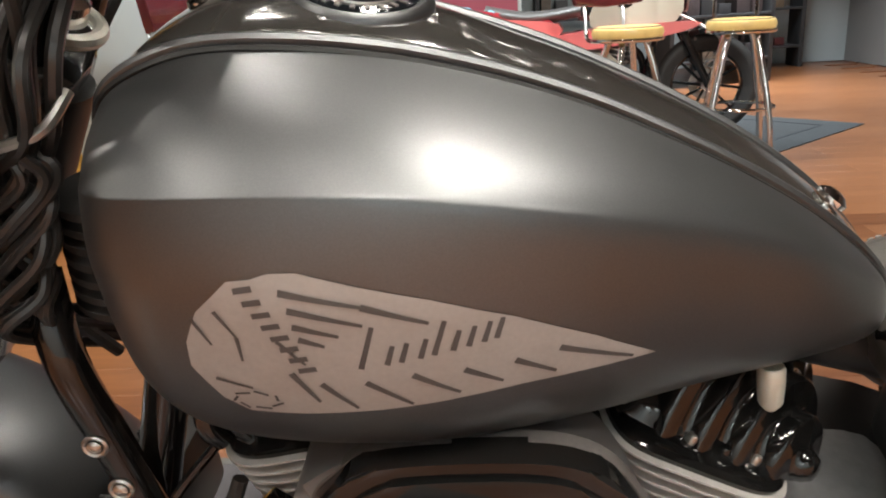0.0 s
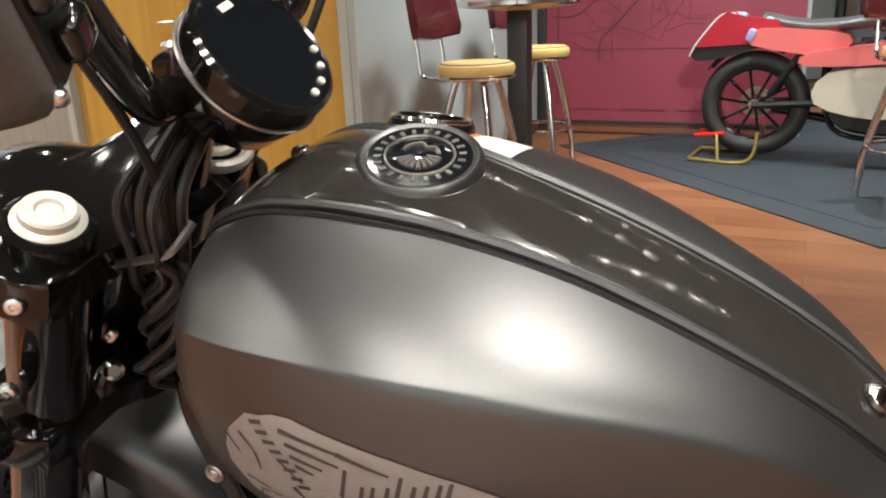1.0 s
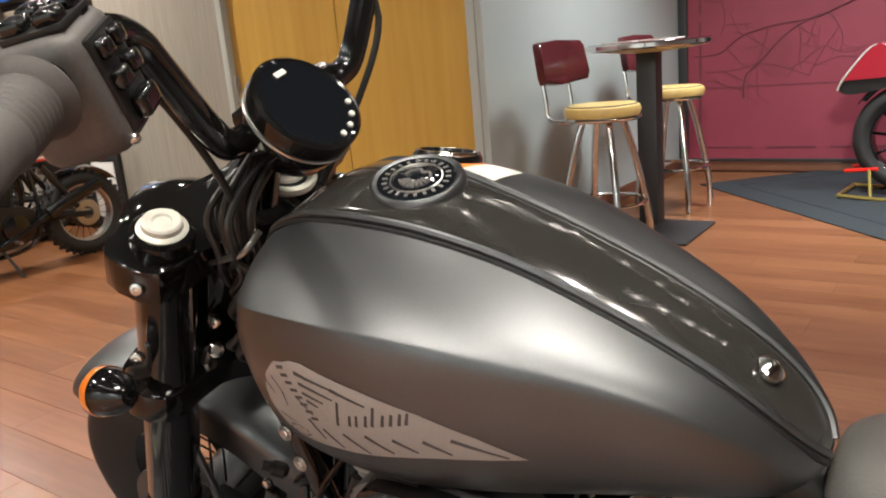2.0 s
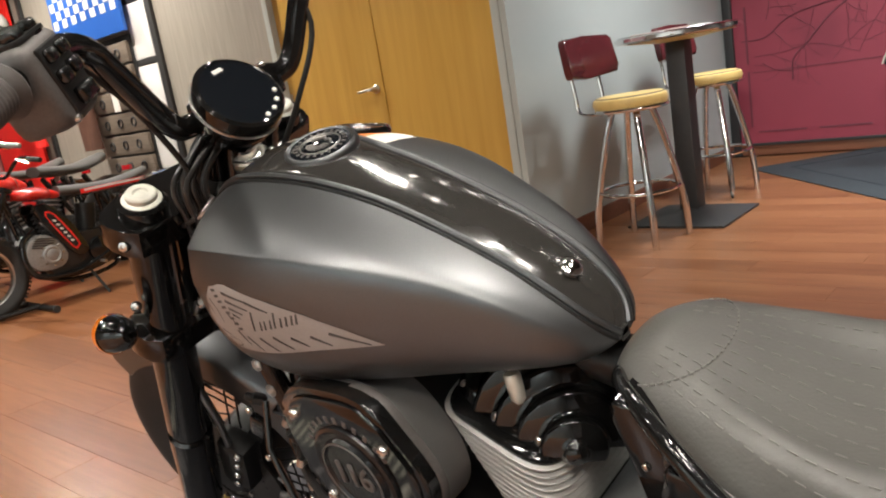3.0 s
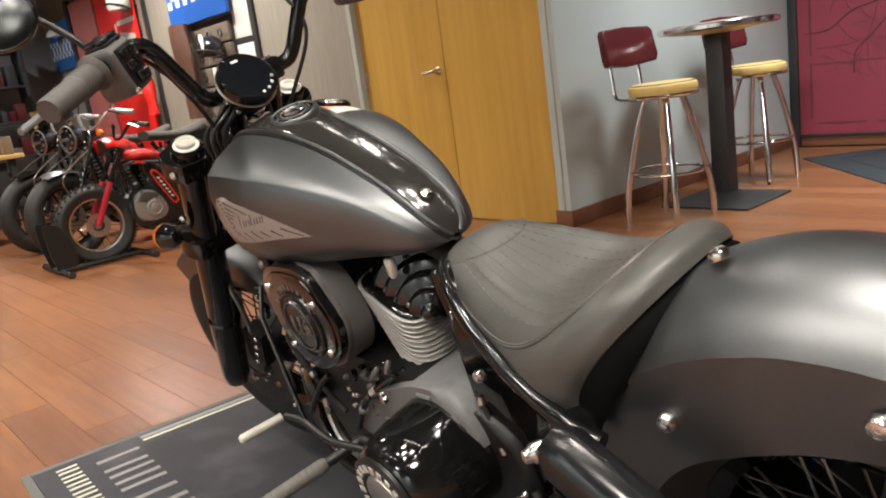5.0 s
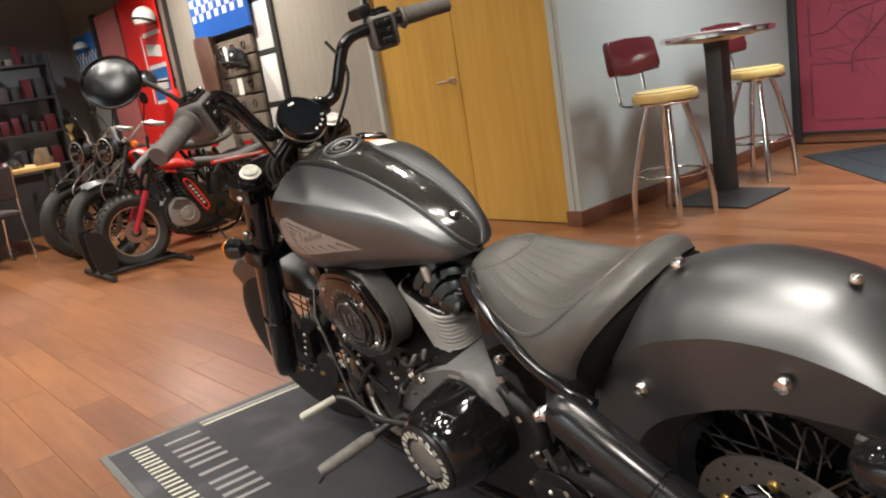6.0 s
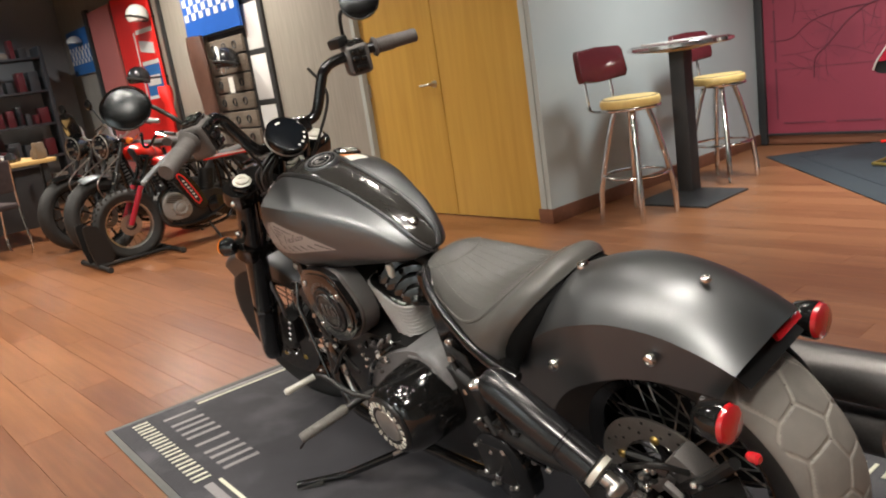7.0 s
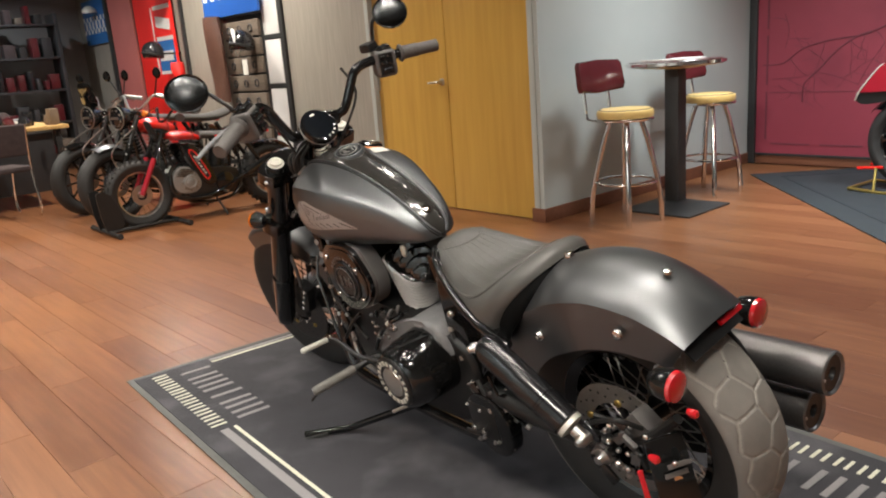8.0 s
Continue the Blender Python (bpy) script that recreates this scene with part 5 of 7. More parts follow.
# ---- handlebar, dash, mirrors ----
def bars():
    c = Vector((-0.335, 0, 1.055))
    for s in (-1, 1):
        part("riser", tube([fork_point(0.02, s * 0.05) + Vector((0.06, 0, 0.0)), (c.x, s * 0.05, c.z)], (0.022, 0.02), 14, False), M["gloss"], BIKE, m=STEER)
        part("bar_clamp", box(0.052, 0.045, 0.05, (c.x, s * 0.05, c.z), 0.012), M["gloss"], BIKE, m=STEER)
        for dx in (-0.016, 0.016):
            part("clamp_bolt", bolt((c.x + dx, s * 0.05, c.z + 0.024), (0, 0, 1), 0.007, 0.006), M["bolt"], BIKE, m=STEER)
    line = [(c.x, 0, c.z), (c.x, 0.09, c.z), (c.x + 0.008, 0.125, c.z + 0.018), (-0.308, 0.172, 1.160), (-0.300, 0.190, 1.188), (-0.285, 0.225, 1.204), (-0.245, 0.30, 1.198), (-0.198, 0.395, 1.182)]
    pts = [Vector((x, -y, z)) for x, y, z in line[::-1]] + [Vector((x, y * 0.97, c.z + (z - c.z) * 0.80)) for x, y, z in line[1:]]
    part("handlebar", tube(pts, 0.0158, 14, True, 5), M["gloss"], BIKE, "gloss black tall handlebar", m=STEER)
    for s in (-1, 1):
        drop = 0.030 if s > 0 else 0.0
        a, b = Vector((-0.228, s * 0.335, 1.193 - drop)), Vector((-0.166, s * 0.458, 1.172 - drop))
        d = (b - a).normalized()
        length = (b - a).length
        prof = [(0, 0.0), (0, 0.027), (0.006, 0.030), (0.012, 0.025)]
        for k in range(8):
            z = 0.014 + k * 0.0062
            prof += [(z, 0.0215), (z + 0.004, 0.0230)]
        prof += [(0.07, 0.0205), (length - 0.004, 0.0205), (length, 0.019), (length, 0)]
        g = part("grip", lathe(prof, a, d, 24, False), M["grip"], BIKE, "grey rubber handgrip", m=STEER)
        sw_c = Vector((-0.258, s * 0.288, 1.196 - drop))
        mm = Matrix.Translation(sw_c) @ d.to_track_quat("Y", "Z").to_matrix().to_4x4()
        sw = part("switch_box", box(0.070, 0.074, 0.092, (0.000, 0, -0.014), 0.018, 3), M["switch"], BIKE, "grey switch housing with black buttons", m=STEER @ mm)
        part("button_plate", box(0.008, 0.050, 0.070, (0.034 * s, -0.002, -0.014), 0.003), M["black"], sw, m=STEER @ mm)
        for x, y, z, w, h in ((0.039, -0.014, 0.010, 0.017, 0.014), (0.039, 0.010, 0.010, 0.017, 0.014), (0.041, -0.013, -0.010, 0.018, 0.015), (0.041, 0.011, -0.012, 0.018, 0.015), (0.043, -0.002, -0.036, 0.030, 0.018),
                              (0.020, -0.014, 0.031, 0.018, 0.010), (0.018, 0.012, 0.031, 0.020, 0.010), (-0.004, -0.002, 0.032, 0.028, 0.012)):
            part("switch_button", box(0.012 if z < 0.03 else 0.018, w, h, (x * s, y, z), 0.0045, 3), M["gloss"], sw, m=STEER @ mm)
        part("button_plate", box(0.046, 0.052, 0.006, (0.006 * s, 0.0, 0.033), 0.0025), M["black"], sw, m=STEER @ mm)
        for x, y in ((0.018, -0.014), (0.018, 0.013), (-0.006, -0.013), (-0.006, 0.014)):
            part("switch_button", box(0.018, 0.020, 0.012, (x * s, y, 0.039), 0.005, 3), M["gloss"], sw, m=STEER @ mm)
        for y, z in ((-0.026, -0.046), (0.024, -0.052)):
            part("housing_screw", bolt((0.031 * s, y, z), (s, 0, 0), 0.0045, 0.006), M["bolt"], sw, m=STEER @ mm)
        lev = [sw_c + Vector((-0.035, s * 0.01, -0.005)), sw_c + Vector((-0.07, s * 0.05, -0.02)), sw_c + Vector((-0.052, s * 0.12, -0.030)), sw_c + Vector((-0.020, s * 0.185, -0.040))]
        part("hand_lever", tube(lev, (0.008, 0.0062), 8), M["alu"], BIKE, "bare alloy hand lever", m=STEER)
        part("lever_perch", box(0.045, 0.05, 0.03, sw_c + Vector((-0.04, -s * 0.005, 0.0)), 0.008), M["black"], BIKE, m=STEER)
        # mirror
        mc = STEER.inverted() @ (Vector((-0.300, 0.361, 1.321)) if s > 0 else Vector((-0.270, -0.407, 1.289)))
        st = [sw_c + Vector((-0.035, 0, 0.012)), sw_c + Vector((-0.045, s * 0.02, 0.06)), mc + Vector((-0.03, -s * 0.055, -0.005)), mc + Vector((-0.012, 0, 0))]
        face = (0.84, -0.36, 0.36)
        oval = Matrix.Translation(mc) @ Matrix.Diagonal((1, 1, 0.90, 1)) @ Matrix.Translation(-mc)
        mr = part("mirror", lathe([(-0.032, 0.0), (-0.030, 0.028), (-0.017, 0.051), (0, 0.060), (0.008, 0.061), (0.010, 0.058), (0.007, 0.055)], mc, face, 36, False), M["gloss"], BIKE, "oval black handlebar mirror", m=STEER @ oval)
        part("mirror_glass", lathe([(0.0055, 0.0560), (0.0085, 0.046), (0.0105, 0.033), (0.0118, 0.017), (0.0122, 0)], mc, face, 36, False), M["mirror"], mr, m=STEER @ oval)
        part("mirror_stem", tube(st, 0.006, 8), M["black"], mr, m=STEER)
    # reservoir on the right bar, cables
    part("brake_reservoir", box(0.05, 0.045, 0.03, (-0.285, 0.265, 1.215), 0.008), M["black"], BIKE, m=STEER)
    # round display
    at, ax = STEER.inverted() @ Vector((-0.276, -0.036, 1.062)), Vector((0.78, 0, 0.62)).normalized()
    sp = part("instrument", lathe([(-0.065, 0.0), (-0.064, 0.035), (-0.05, 0.050), (-0.02, 0.058), (0.004, 0.0605), (0.010, 0.060), (0.013, 0.056), (0.012, 0.053)], at, ax, 48, False), M["gloss"], BIKE, "round black instrument with dark glass face", m=STEER)
    part("display_glass", lathe([(0.0118, 0.0535), (0.0128, 0.0)], at, ax, 48, False), M["glass"], sp, m=STEER)
    part("bezel_ring", ring(at - ax * 0.012, ax, 0.0595, 0.0018, 48, 6), M["steel"], sp, m=STEER)
    a, b, d = basis(ax)
    for k in range(4):
        t = radians(-150 + k * 20)
        part("instrument_button", lathe([(0, 0.0035), (0.002, 0.003), (0.002, 0)], at + ax * 0.0122 + (a * math.cos(t) + b * math.sin(t)) * 0.048, ax, 10, False), M["paper"], sp, m=STEER)
    mk = box(0.016, 0.006, 0.0006)
    bmesh.ops.transform(mk, matrix=STEER @ Matrix.Translation(at + ax * 0.0136 + Vector((-0.62, 0, 0.78)) * 0.04) @ Matrix((Vector((0, 1, 0)), Vector((-0.62, 0, 0.78)), ax)).transposed().to_4x4(), verts=mk.verts)
    part("maker_mark", mk, M["paper"], sp)
    # cables and hoses between the bars and the head
    r3 = random.Random(12)
    for k in range(10):
        dx, dy = -0.028 + 0.0062 * k, -0.012 * (k % 3) + r3.uniform(-0.004, 0.004)
        pts = [STEER @ Vector((-0.345 + 0.4 * dx, -0.07 + 0.016 * (k % 5), 1.035)), Vector((-0.352 + dx, -0.095 + dy, 0.985)), Vector((-0.366 + 0.8 * dx, -0.098 + dy, 0.930))]
        n = 5
        for i in range(1, n + 1):
            f = i / n
            tw = 0.022 * math.sin(2.2 * f * math.pi + k * 1.3)
            pts.append(Vector((-0.370 - 0.045 * f + tw, -0.098 + 0.5 * dy + 0.012 * math.cos(2.2 * f * math.pi + k * 1.3), 0.925 - 0.028 * i)))
        pts.append(Vector((-0.40 + r3.uniform(-0.03, 0.04), -0.06 + 0.006 * k, 0.72)))
        part("cable", tube(pts, (0.0052, 0.0036, 0.0044)[k % 3], 8), M["cable"], BIKE)
    rib = [(0.0, 0.036)]
    for k in range(7):
        rib += [(0.004 + k * 0.014, 0.044), (0.010 + k * 0.014, 0.044), (0.014 + k * 0.014, 0.037)]
    part("corrugated_boot", lathe(rib, (-0.362, -0.045, 0.765), (0.1, 0, 1), 24), M["rubber"], BIKE, "black ribbed rubber boot")
    part("warning_label", box(0.040, 0.001, 0.022, (-0.285, -0.088, 0.745), 0, rot=(0, -15, 0)), M["mat_grey"], BIKE, "small grey label, print too fine to read")
    part("cable_guide", tube([(-0.402, -0.124, 0.916), (-0.365, -0.126, 0.926), (-0.338, -0.122, 0.934), (-0.328, -0.10, 0.950)], 0.0038, 7), M["steel"], BIKE)
    part("brake_hose", tube([STEER @ Vector((-0.32, 0.15, 1.19)), STEER @ Vector((-0.30, 0.16, 1.10)), STEER @ Vector((-0.34, 0.10, 1.0)), Vector((-0.42, 0.04, 0.9))], 0.0045, 7), M["rubber"], BIKE)
    part("clutch_cable", tube([STEER @ Vector((-0.30, -0.22, 1.19)), STEER @ Vector((-0.325, -0.165, 1.12)), STEER @ Vector((-0.35, -0.12, 1.01)), Vector((-0.38, -0.09, 0.9))], 0.0042, 7), M["rubber"], BIKE)


bars()


# ---- seat ----
SEAT = [  # u, centre x and z, edge x, half-width and z
    (0.00, 0.203, 0.712, 0.210, 0.045, 0.698),
    (0.05, 0.212, 0.736, 0.220, 0.072, 0.690),
    (0.13, 0.262, 0.748, 0.262, 0.102, 0.674),
    (0.28, 0.342, 0.727, 0.330, 0.136, 0.646),
    (0.43, 0.418, 0.707, 0.392, 0.160, 0.620),
    (0.58, 0.486, 0.706, 0.440, 0.174, 0.600),
    (0.71, 0.540, 0.727, 0.476, 0.180, 0.588),
    (0.81, 0.578, 0.750, 0.502, 0.180, 0.582),
    (0.89, 0.610, 0.764, 0.520, 0.176, 0.580),
    (0.95, 0.640, 0.760, 0.534, 0.170, 0.582),
    (1.00, 0.655, 0.742, 0.542, 0.162, 0.586),
]
SEATS = smooth_table(SEAT, 60)


def seat_point(u, v, lift=0.0):
    xc, zc, xe, w, ze = lerp_table(SEATS, u)
    a = abs(v) * math.pi / 2
    s = 1 if v >= 0 else -1
    y = w * math.sin(a) ** 0.95
    z = ze + (zc - ze) * math.cos(a) ** 0.62
    x = xc + (xe - xc) * (1 - math.cos(a)) ** 1.1
    dish = 0.012 * math.exp(-((u - 0.45) / 0.2) ** 2) * (math.exp(-((abs(v) - 0.45) / 0.15) ** 2) - math.exp(-(v / 0.3) ** 2))
    return Vector((x, s * (y + lift * math.sin(a)), z + dish + lift * math.cos(a)))


def stitch(path, length=0.009, gap=0.007, r=0.0008):
    """Short thread ends along a line of points on the leather."""
    out, total, acc = [], [0.0], 0.0
    for p, q in zip(path[:-1], path[1:]):
        acc += (q - p).length
        total.append(acc)

    def at(s):
        i = max(0, min(len(total) - 2, int(np.searchsorted(total, s)) - 1))
        t = (s - total[i]) / max(1e-6, total[i + 1] - total[i])
        return path[i].lerp(path[i + 1], t)

    s = 0.0
    while s + length < acc:
        out.append(tube([at(s), at(s + length / 2), at(s + length)], r, 5, False))
        s += length + gap
    return join(*out) if out else None


def seat():
    rows = []
    for row in SEATS:
        u = row[0]
        top = [seat_point(u, v) for v in np.linspace(-1, 1, 41)]
        under = [Vector((top[-1].x, top[-1].y * k, top[-1].z - 0.012)) for k in (0.93, 0.0, -0.93)]
        rows.append(top + under)
    s = part("seat", grid(rows, closed=True), M["leather"], BIKE, "black stitched leather solo seat", sharp=60)
    for v in (-0.44, -0.36, -0.28, -0.20, -0.12, -0.04, 0.04, 0.12, 0.20, 0.28):
        u0 = 0.20 if abs(v) < 0.2 else 0.13
        path = [seat_point(u, v * (1.0 + 0.25 * math.sin(math.pi * (u - u0) / (0.80 - u0))), 0.0006) for u in np.linspace(u0, 0.80 - abs(v) * 0.25, 40)]
        part("stitch_line", stitch(path), M["thread"], s)
    # double welt that runs round the dished part
    lay = [(-0.84, 0.16), (-0.80, 0.34), (-0.74, 0.50), (-0.60, 0.64), (-0.40, 0.74), (-0.20, 0.795), (0.0, 0.81), (0.20, 0.795), (0.40, 0.74), (0.60, 0.64), (0.74, 0.50), (0.80, 0.34), (0.84, 0.16)]
    for off in (0.0, 0.014):
        path = [seat_point(p.y + off, p.x * (1 + off), 0.0005) for p in spline([(v, u, 0) for v, u in lay], 7)]
        part("welt", tube([p + Vector((0, 0, 0.0002)) for p in path], 0.0022, 6, False), M["leather"], s)
        part("stitch_line", stitch([p + Vector((0, 0, 0.0016)) for p in path], 0.005, 0.003, 0.0010), M["thread"], s)
    # base behind the seat, above the mudguard; its dead black also paints the shadow gap
    rows = []
    for v in np.linspace(-1, 1, 41):
        p = seat_point(0.995, v)
        far = 0.010 + 0.018 * abs(v) ** 1.5
        rows.append([p + Vector((-0.02, 0, -0.004)), p + Vector((far * 0.5, 0, -0.010)), p + Vector((far, 0, -0.030)), p + Vector((far - 0.01, 0, -0.060))])
    part("seat_base_shade", grid(rows, 0.003), M["dull_black"], s, "black seat base and the shadow gap behind it", sharp=60)
    # nose patch
    path = [seat_point(0.05 + 0.17 * math.sin(math.pi * t) ** 0.55, -0.66 + 1.32 * t, 0.0012) for t in np.linspace(0.02, 0.98, 50)]
    part("stitch_line", stitch(path, 0.005, 0.0025, 0.0012), M["thread"], s)
    # unreadable stitched mark: plain short bars
    for k in range(5):
        a, b = seat_point(0.76, -0.24 + k * 0.055, 0.0008), seat_point(0.79, -0.22 + k * 0.055, 0.0008)
        part("stitched_mark", tube([a, b], 0.0012, 5, False), M["black"], s)


seat()


# ---- frame, side cover, shock ----
def rear_shock(s):
    a, b = Vector((0.580, s * 0.234, 0.586)), Vector((0.812, s * 0.218, 0.420))
    d = (b - a).normalized()
    sh = part("shock_absorber", lathe([(-0.03, 0.024), (-0.012, 0.034), (0.0, 0.0375), (0.17, 0.0375), (0.172, 0.0345), (0.178, 0.0345), (0.18, 0.037), (0.245, 0.037), (0.247, 0.027)], a, d, 36), M["shock"], BIKE, "gloss black shock absorber with pale collar")
    part("shock_collar", lathe([(0.248, 0.027), (0.250, 0.034), (0.262, 0.034), (0.264, 0.027)], a, d, 32), M["pearl"], sh)
    part("shock_rod", lathe([(0.27, 0.016), (0.30, 0.016)], a, d, 16), M["steel"], sh)
    part("shock_eye", lathe([(0, 0.015), (0.026, 0.016), (0.033, 0.011), (0.040, 0.006), (0.040, 0)], a + d * 0.300 + Vector((0, s * -0.012, 0)), (0, s, 0), 18), M["steel"], sh)
    part("shock_bolt", lathe([(-0.008, 0.013), (0.008, 0.013), (0.011, 0.010), (0.020, 0.0085), (0.022, 0.004), (0.022, 0)], a + Vector((-0.025, s * 0.02, 0.012)), (-0.35, s, 0.1), 16, False), M["bolt"], sh)


def chassis():
    for side in (-1, 1):
        s = -1 if side < 0 else 0.52
        if side > 0:
            rear_shock(side)
            continue
        fr = part("frame_rail", tube([(0.212, s * 0.040, 0.715), (0.232, s * 0.078, 0.728), (0.30, s * 0.130, 0.715), (0.365, s * 0.157, 0.675), (0.435, s * 0.174, 0.634), (0.495, s * 0.184, 0.606), (0.552, s * 0.190, 0.588), (0.595, s * 0.188, 0.574)], (0.007, 0.0155), 14), M["gloss"], BIKE, "gloss black frame rail", m=None)
        part("rail_knuckle", lathe([(0, 0.02), (0.004, 0.026), (0.05, 0.026), (0.055, 0.02)], (0.545, s * 0.205, 0.575), (0, -s, 0), 20), M["gloss"], fr)
        part("lower_rail", tube([(-0.34, s * 0.06, 0.72), (-0.40, s * 0.09, 0.50), (-0.42, s * 0.12, 0.30), (-0.36, s * 0.14, 0.185), (-0.2, s * 0.15, 0.165), (0.3, s * 0.15, 0.165), (0.42, s * 0.15, 0.22), (0.46, s * 0.15, 0.35)], 0.019, 12), M["gloss"], BIKE)
        part("swingarm", tube([(0.42, s * 0.15, 0.36), (0.6, s * 0.155, 0.345), (0.826, s * 0.135, 0.33)], 0.026, 12), M["black"], BIKE)
        out = [(0.300, 0.690), (0.352, 0.660), (0.409, 0.618), (0.469, 0.578), (0.486, 0.545), (0.452, 0.480), (0.412, 0.420), (0.370, 0.362), (0.336, 0.350), (0.304, 0.405), (0.287, 0.500), (0.286, 0.570), (0.288, 0.640)]
        sc = part("side_cover", prism(out, s * 0.09, s * 0.140, 0.010, 3, 3), M["gloss"], BIKE, "gloss black side cover")
        part("cover_neck", prism([(0.236, 0.725), (0.262, 0.726), (0.300, 0.698), (0.322, 0.640), (0.310, 0.520), (0.290, 0.440), (0.272, 0.460), (0.258, 0.560), (0.246, 0.660)], s * 0.04, s * 0.112, 0.006, 3, 3), M["gloss"], sc)
        for x, z in ((0.262, 0.660), (0.276, 0.590), (0.283, 0.520), (0.288, 0.470)):
            part("cover_bolt", bolt((x, s * 0.111, z), (-0.3, s, 0.2), 0.0045, 0.006), M["bolt"], sc)
        part("cover_bolt", bolt((0.318, s * 0.138, 0.572), (0, s, 0), 0.011, 0.010), M["bolt"], sc)
        part("cover_bolt", bolt((0.315, s * 0.138, 0.445), (0, s, 0), 0.009, 0.010), M["bolt"], sc)
        rear_shock(side)
    part("backbone", tube([(-0.36, 0, 0.80), (0.0, 0, 0.74), (0.3, 0, 0.66)], 0.032, 12), M["black"], BIKE)
    part("battery_box", box(0.22, 0.18, 0.30, (0.40, 0, 0.52), 0.02), M["black"], BIKE)
    part("under_seat_pan", box(0.26, 0.22, 0.06, (0.38, 0, 0.655), 0.02), M["black"], BIKE)
    part("swingarm_pivot", lathe([(-0.17, 0.03), (0.17, 0.03)], (0.43, 0, 0.36), (0, 1, 0), 20), M["black"], BIKE)
    part("gearbox_mount", box(0.12, 0.10, 0.12, (0.40, -0.14, 0.27), 0.02), M["black"], BIKE)
    for k in range(2):
        part("mount_bolt", bolt((0.36 + 0.04 * (k % 3), -0.19, 0.24 + 0.05 * (k // 3)), (0, -1, 0), 0.009, 0.008), M["bolt"], BIKE)


chassis()


# ---- engine ----
def fin_outline(inner, outer, hy, n=48):
    """A rounded rectangle, longer towards the outer end of the engine and deeper towards the left."""
    out = []
    for i in range(n):
        a = 2 * math.pi * i / n
        ca, sa = math.cos(a), math.sin(a)
        out.append((outer * ca ** 0.5 if ca > 0 else -inner * (-ca) ** 0.30, hy * abs(sa) ** 0.42 * (0.62 if sa > 0 else -1)))
    return out


def cylinder(top, bottom, lean, steps_at, r):
    """A finned barrel that narrows downwards, under a glossy rocker box that steps down like a half-round staircase."""
    top, bottom = Vector(top), Vector(bottom)
    way = 1 if lean > 0 else -1
    d = Vector((math.sin(radians(lean)), 0, math.cos(radians(lean))))
    side = Vector((d.z, 0, -d.x)) * way
    mm = Matrix((side, Vector((0, way, 0)), d)).transposed().to_4x4()
    n = 17

    def outline(f, k=1.0):
        pts = fin_outline((0.026 + 0.060 * f ** 0.8) * k, (0.040 + 0.044 * f) * k, (0.116 + 0.012 * f) * k)
        return [(x, y * way) for x, y in pts]

    core = part("barrel", grid([[Matrix.Translation(bottom.lerp(top, f)) @ mm @ Vector((x, y, 0)) for x, y in outline(f, 0.86)] for f in (0, 0.3, 0.6, 1.0)], closed=True), M["fin_dark"], BIKE, "finned engine barrel")
    for k in range(n):
        f = k / (n - 1)
        out = outline(f)
        rows = [[(x * q, y * q, z) for x, y in out] for q, z in ((0.80, -0.0016), (0.988, -0.0014), (1.0, -0.0008), (1.0, 0.0008), (0.988, 0.0014), (0.80, 0.0016))]
        part("cooling_fin", grid(rows, closed=True), M["fin"], core, m=Matrix.Translation(bottom.lerp(top, f)) @ mm, sharp=35)
    shape = outline(1.0)
    rows = [[(x * q, y * q, z) for x, y in shape] for q, z in ((0.955, 0.001), (0.955, 0.005), (0.92, 0.009), (0.80, 0.010), (0.02, 0.010))]
    rk = part("rocker_cover", grid(rows, closed=True), M["gloss"], BIKE, "gloss black stepped rocker cover", m=Matrix.Translation(top) @ mm)
    # half-round steps, each smaller than the one before, towards the outer left corner
    axis = Vector((0.66 * way, -0.70, 0.06))
    prof = [(-0.03, r), (0.0, r)]
    for k in range(4):
        r0, r1 = r * (1 - 0.22 * k), r * (1 - 0.22 * (k + 1))
        h = 0.018 * k
        prof += [(h + 0.008, r0), (h + 0.011, r0 - 0.003), (h + 0.012, r1 + 0.006), (h + 0.015, r1 + 0.001), (h + 0.018, r1)]
    prof += [(0.078, r * 0.08), (0.079, 0)]
    bm = lathe(prof, steps_at, axis, 64, False)
    bmesh.ops.bisect_plane(bm, geom=bm.verts[:] + bm.edges[:] + bm.faces[:], plane_co=top + d * 0.006, plane_no=d, clear_inner=True)
    part("rocker_steps", bm, M["gloss"], rk, sharp=50)
    # a smaller dome beside them
    part("rocker_dome", lathe([(-0.02, 0.036), (0.0, 0.036), (0.006, 0.032), (0.008, 0.024), (0.014, 0.020), (0.016, 0.010), (0.016, 0)], top - side * 0.046 + Vector((0, -0.074, 0)) + d * 0.016, (0.3 * way, -0.45, 0.8), 30, False), M["gloss"], rk, sharp=50)
    for k in range(6):
        a = k / 5 - 0.5
        p = top + side * (0.140 * a) + Vector((0, -0.100 + 0.06 * a * a, 0)) + d * 0.009
        part("cover_bolt", bolt(p, d, 0.005, 0.009), M["gloss"] if k % 2 else M["steel"], rk)
    return core


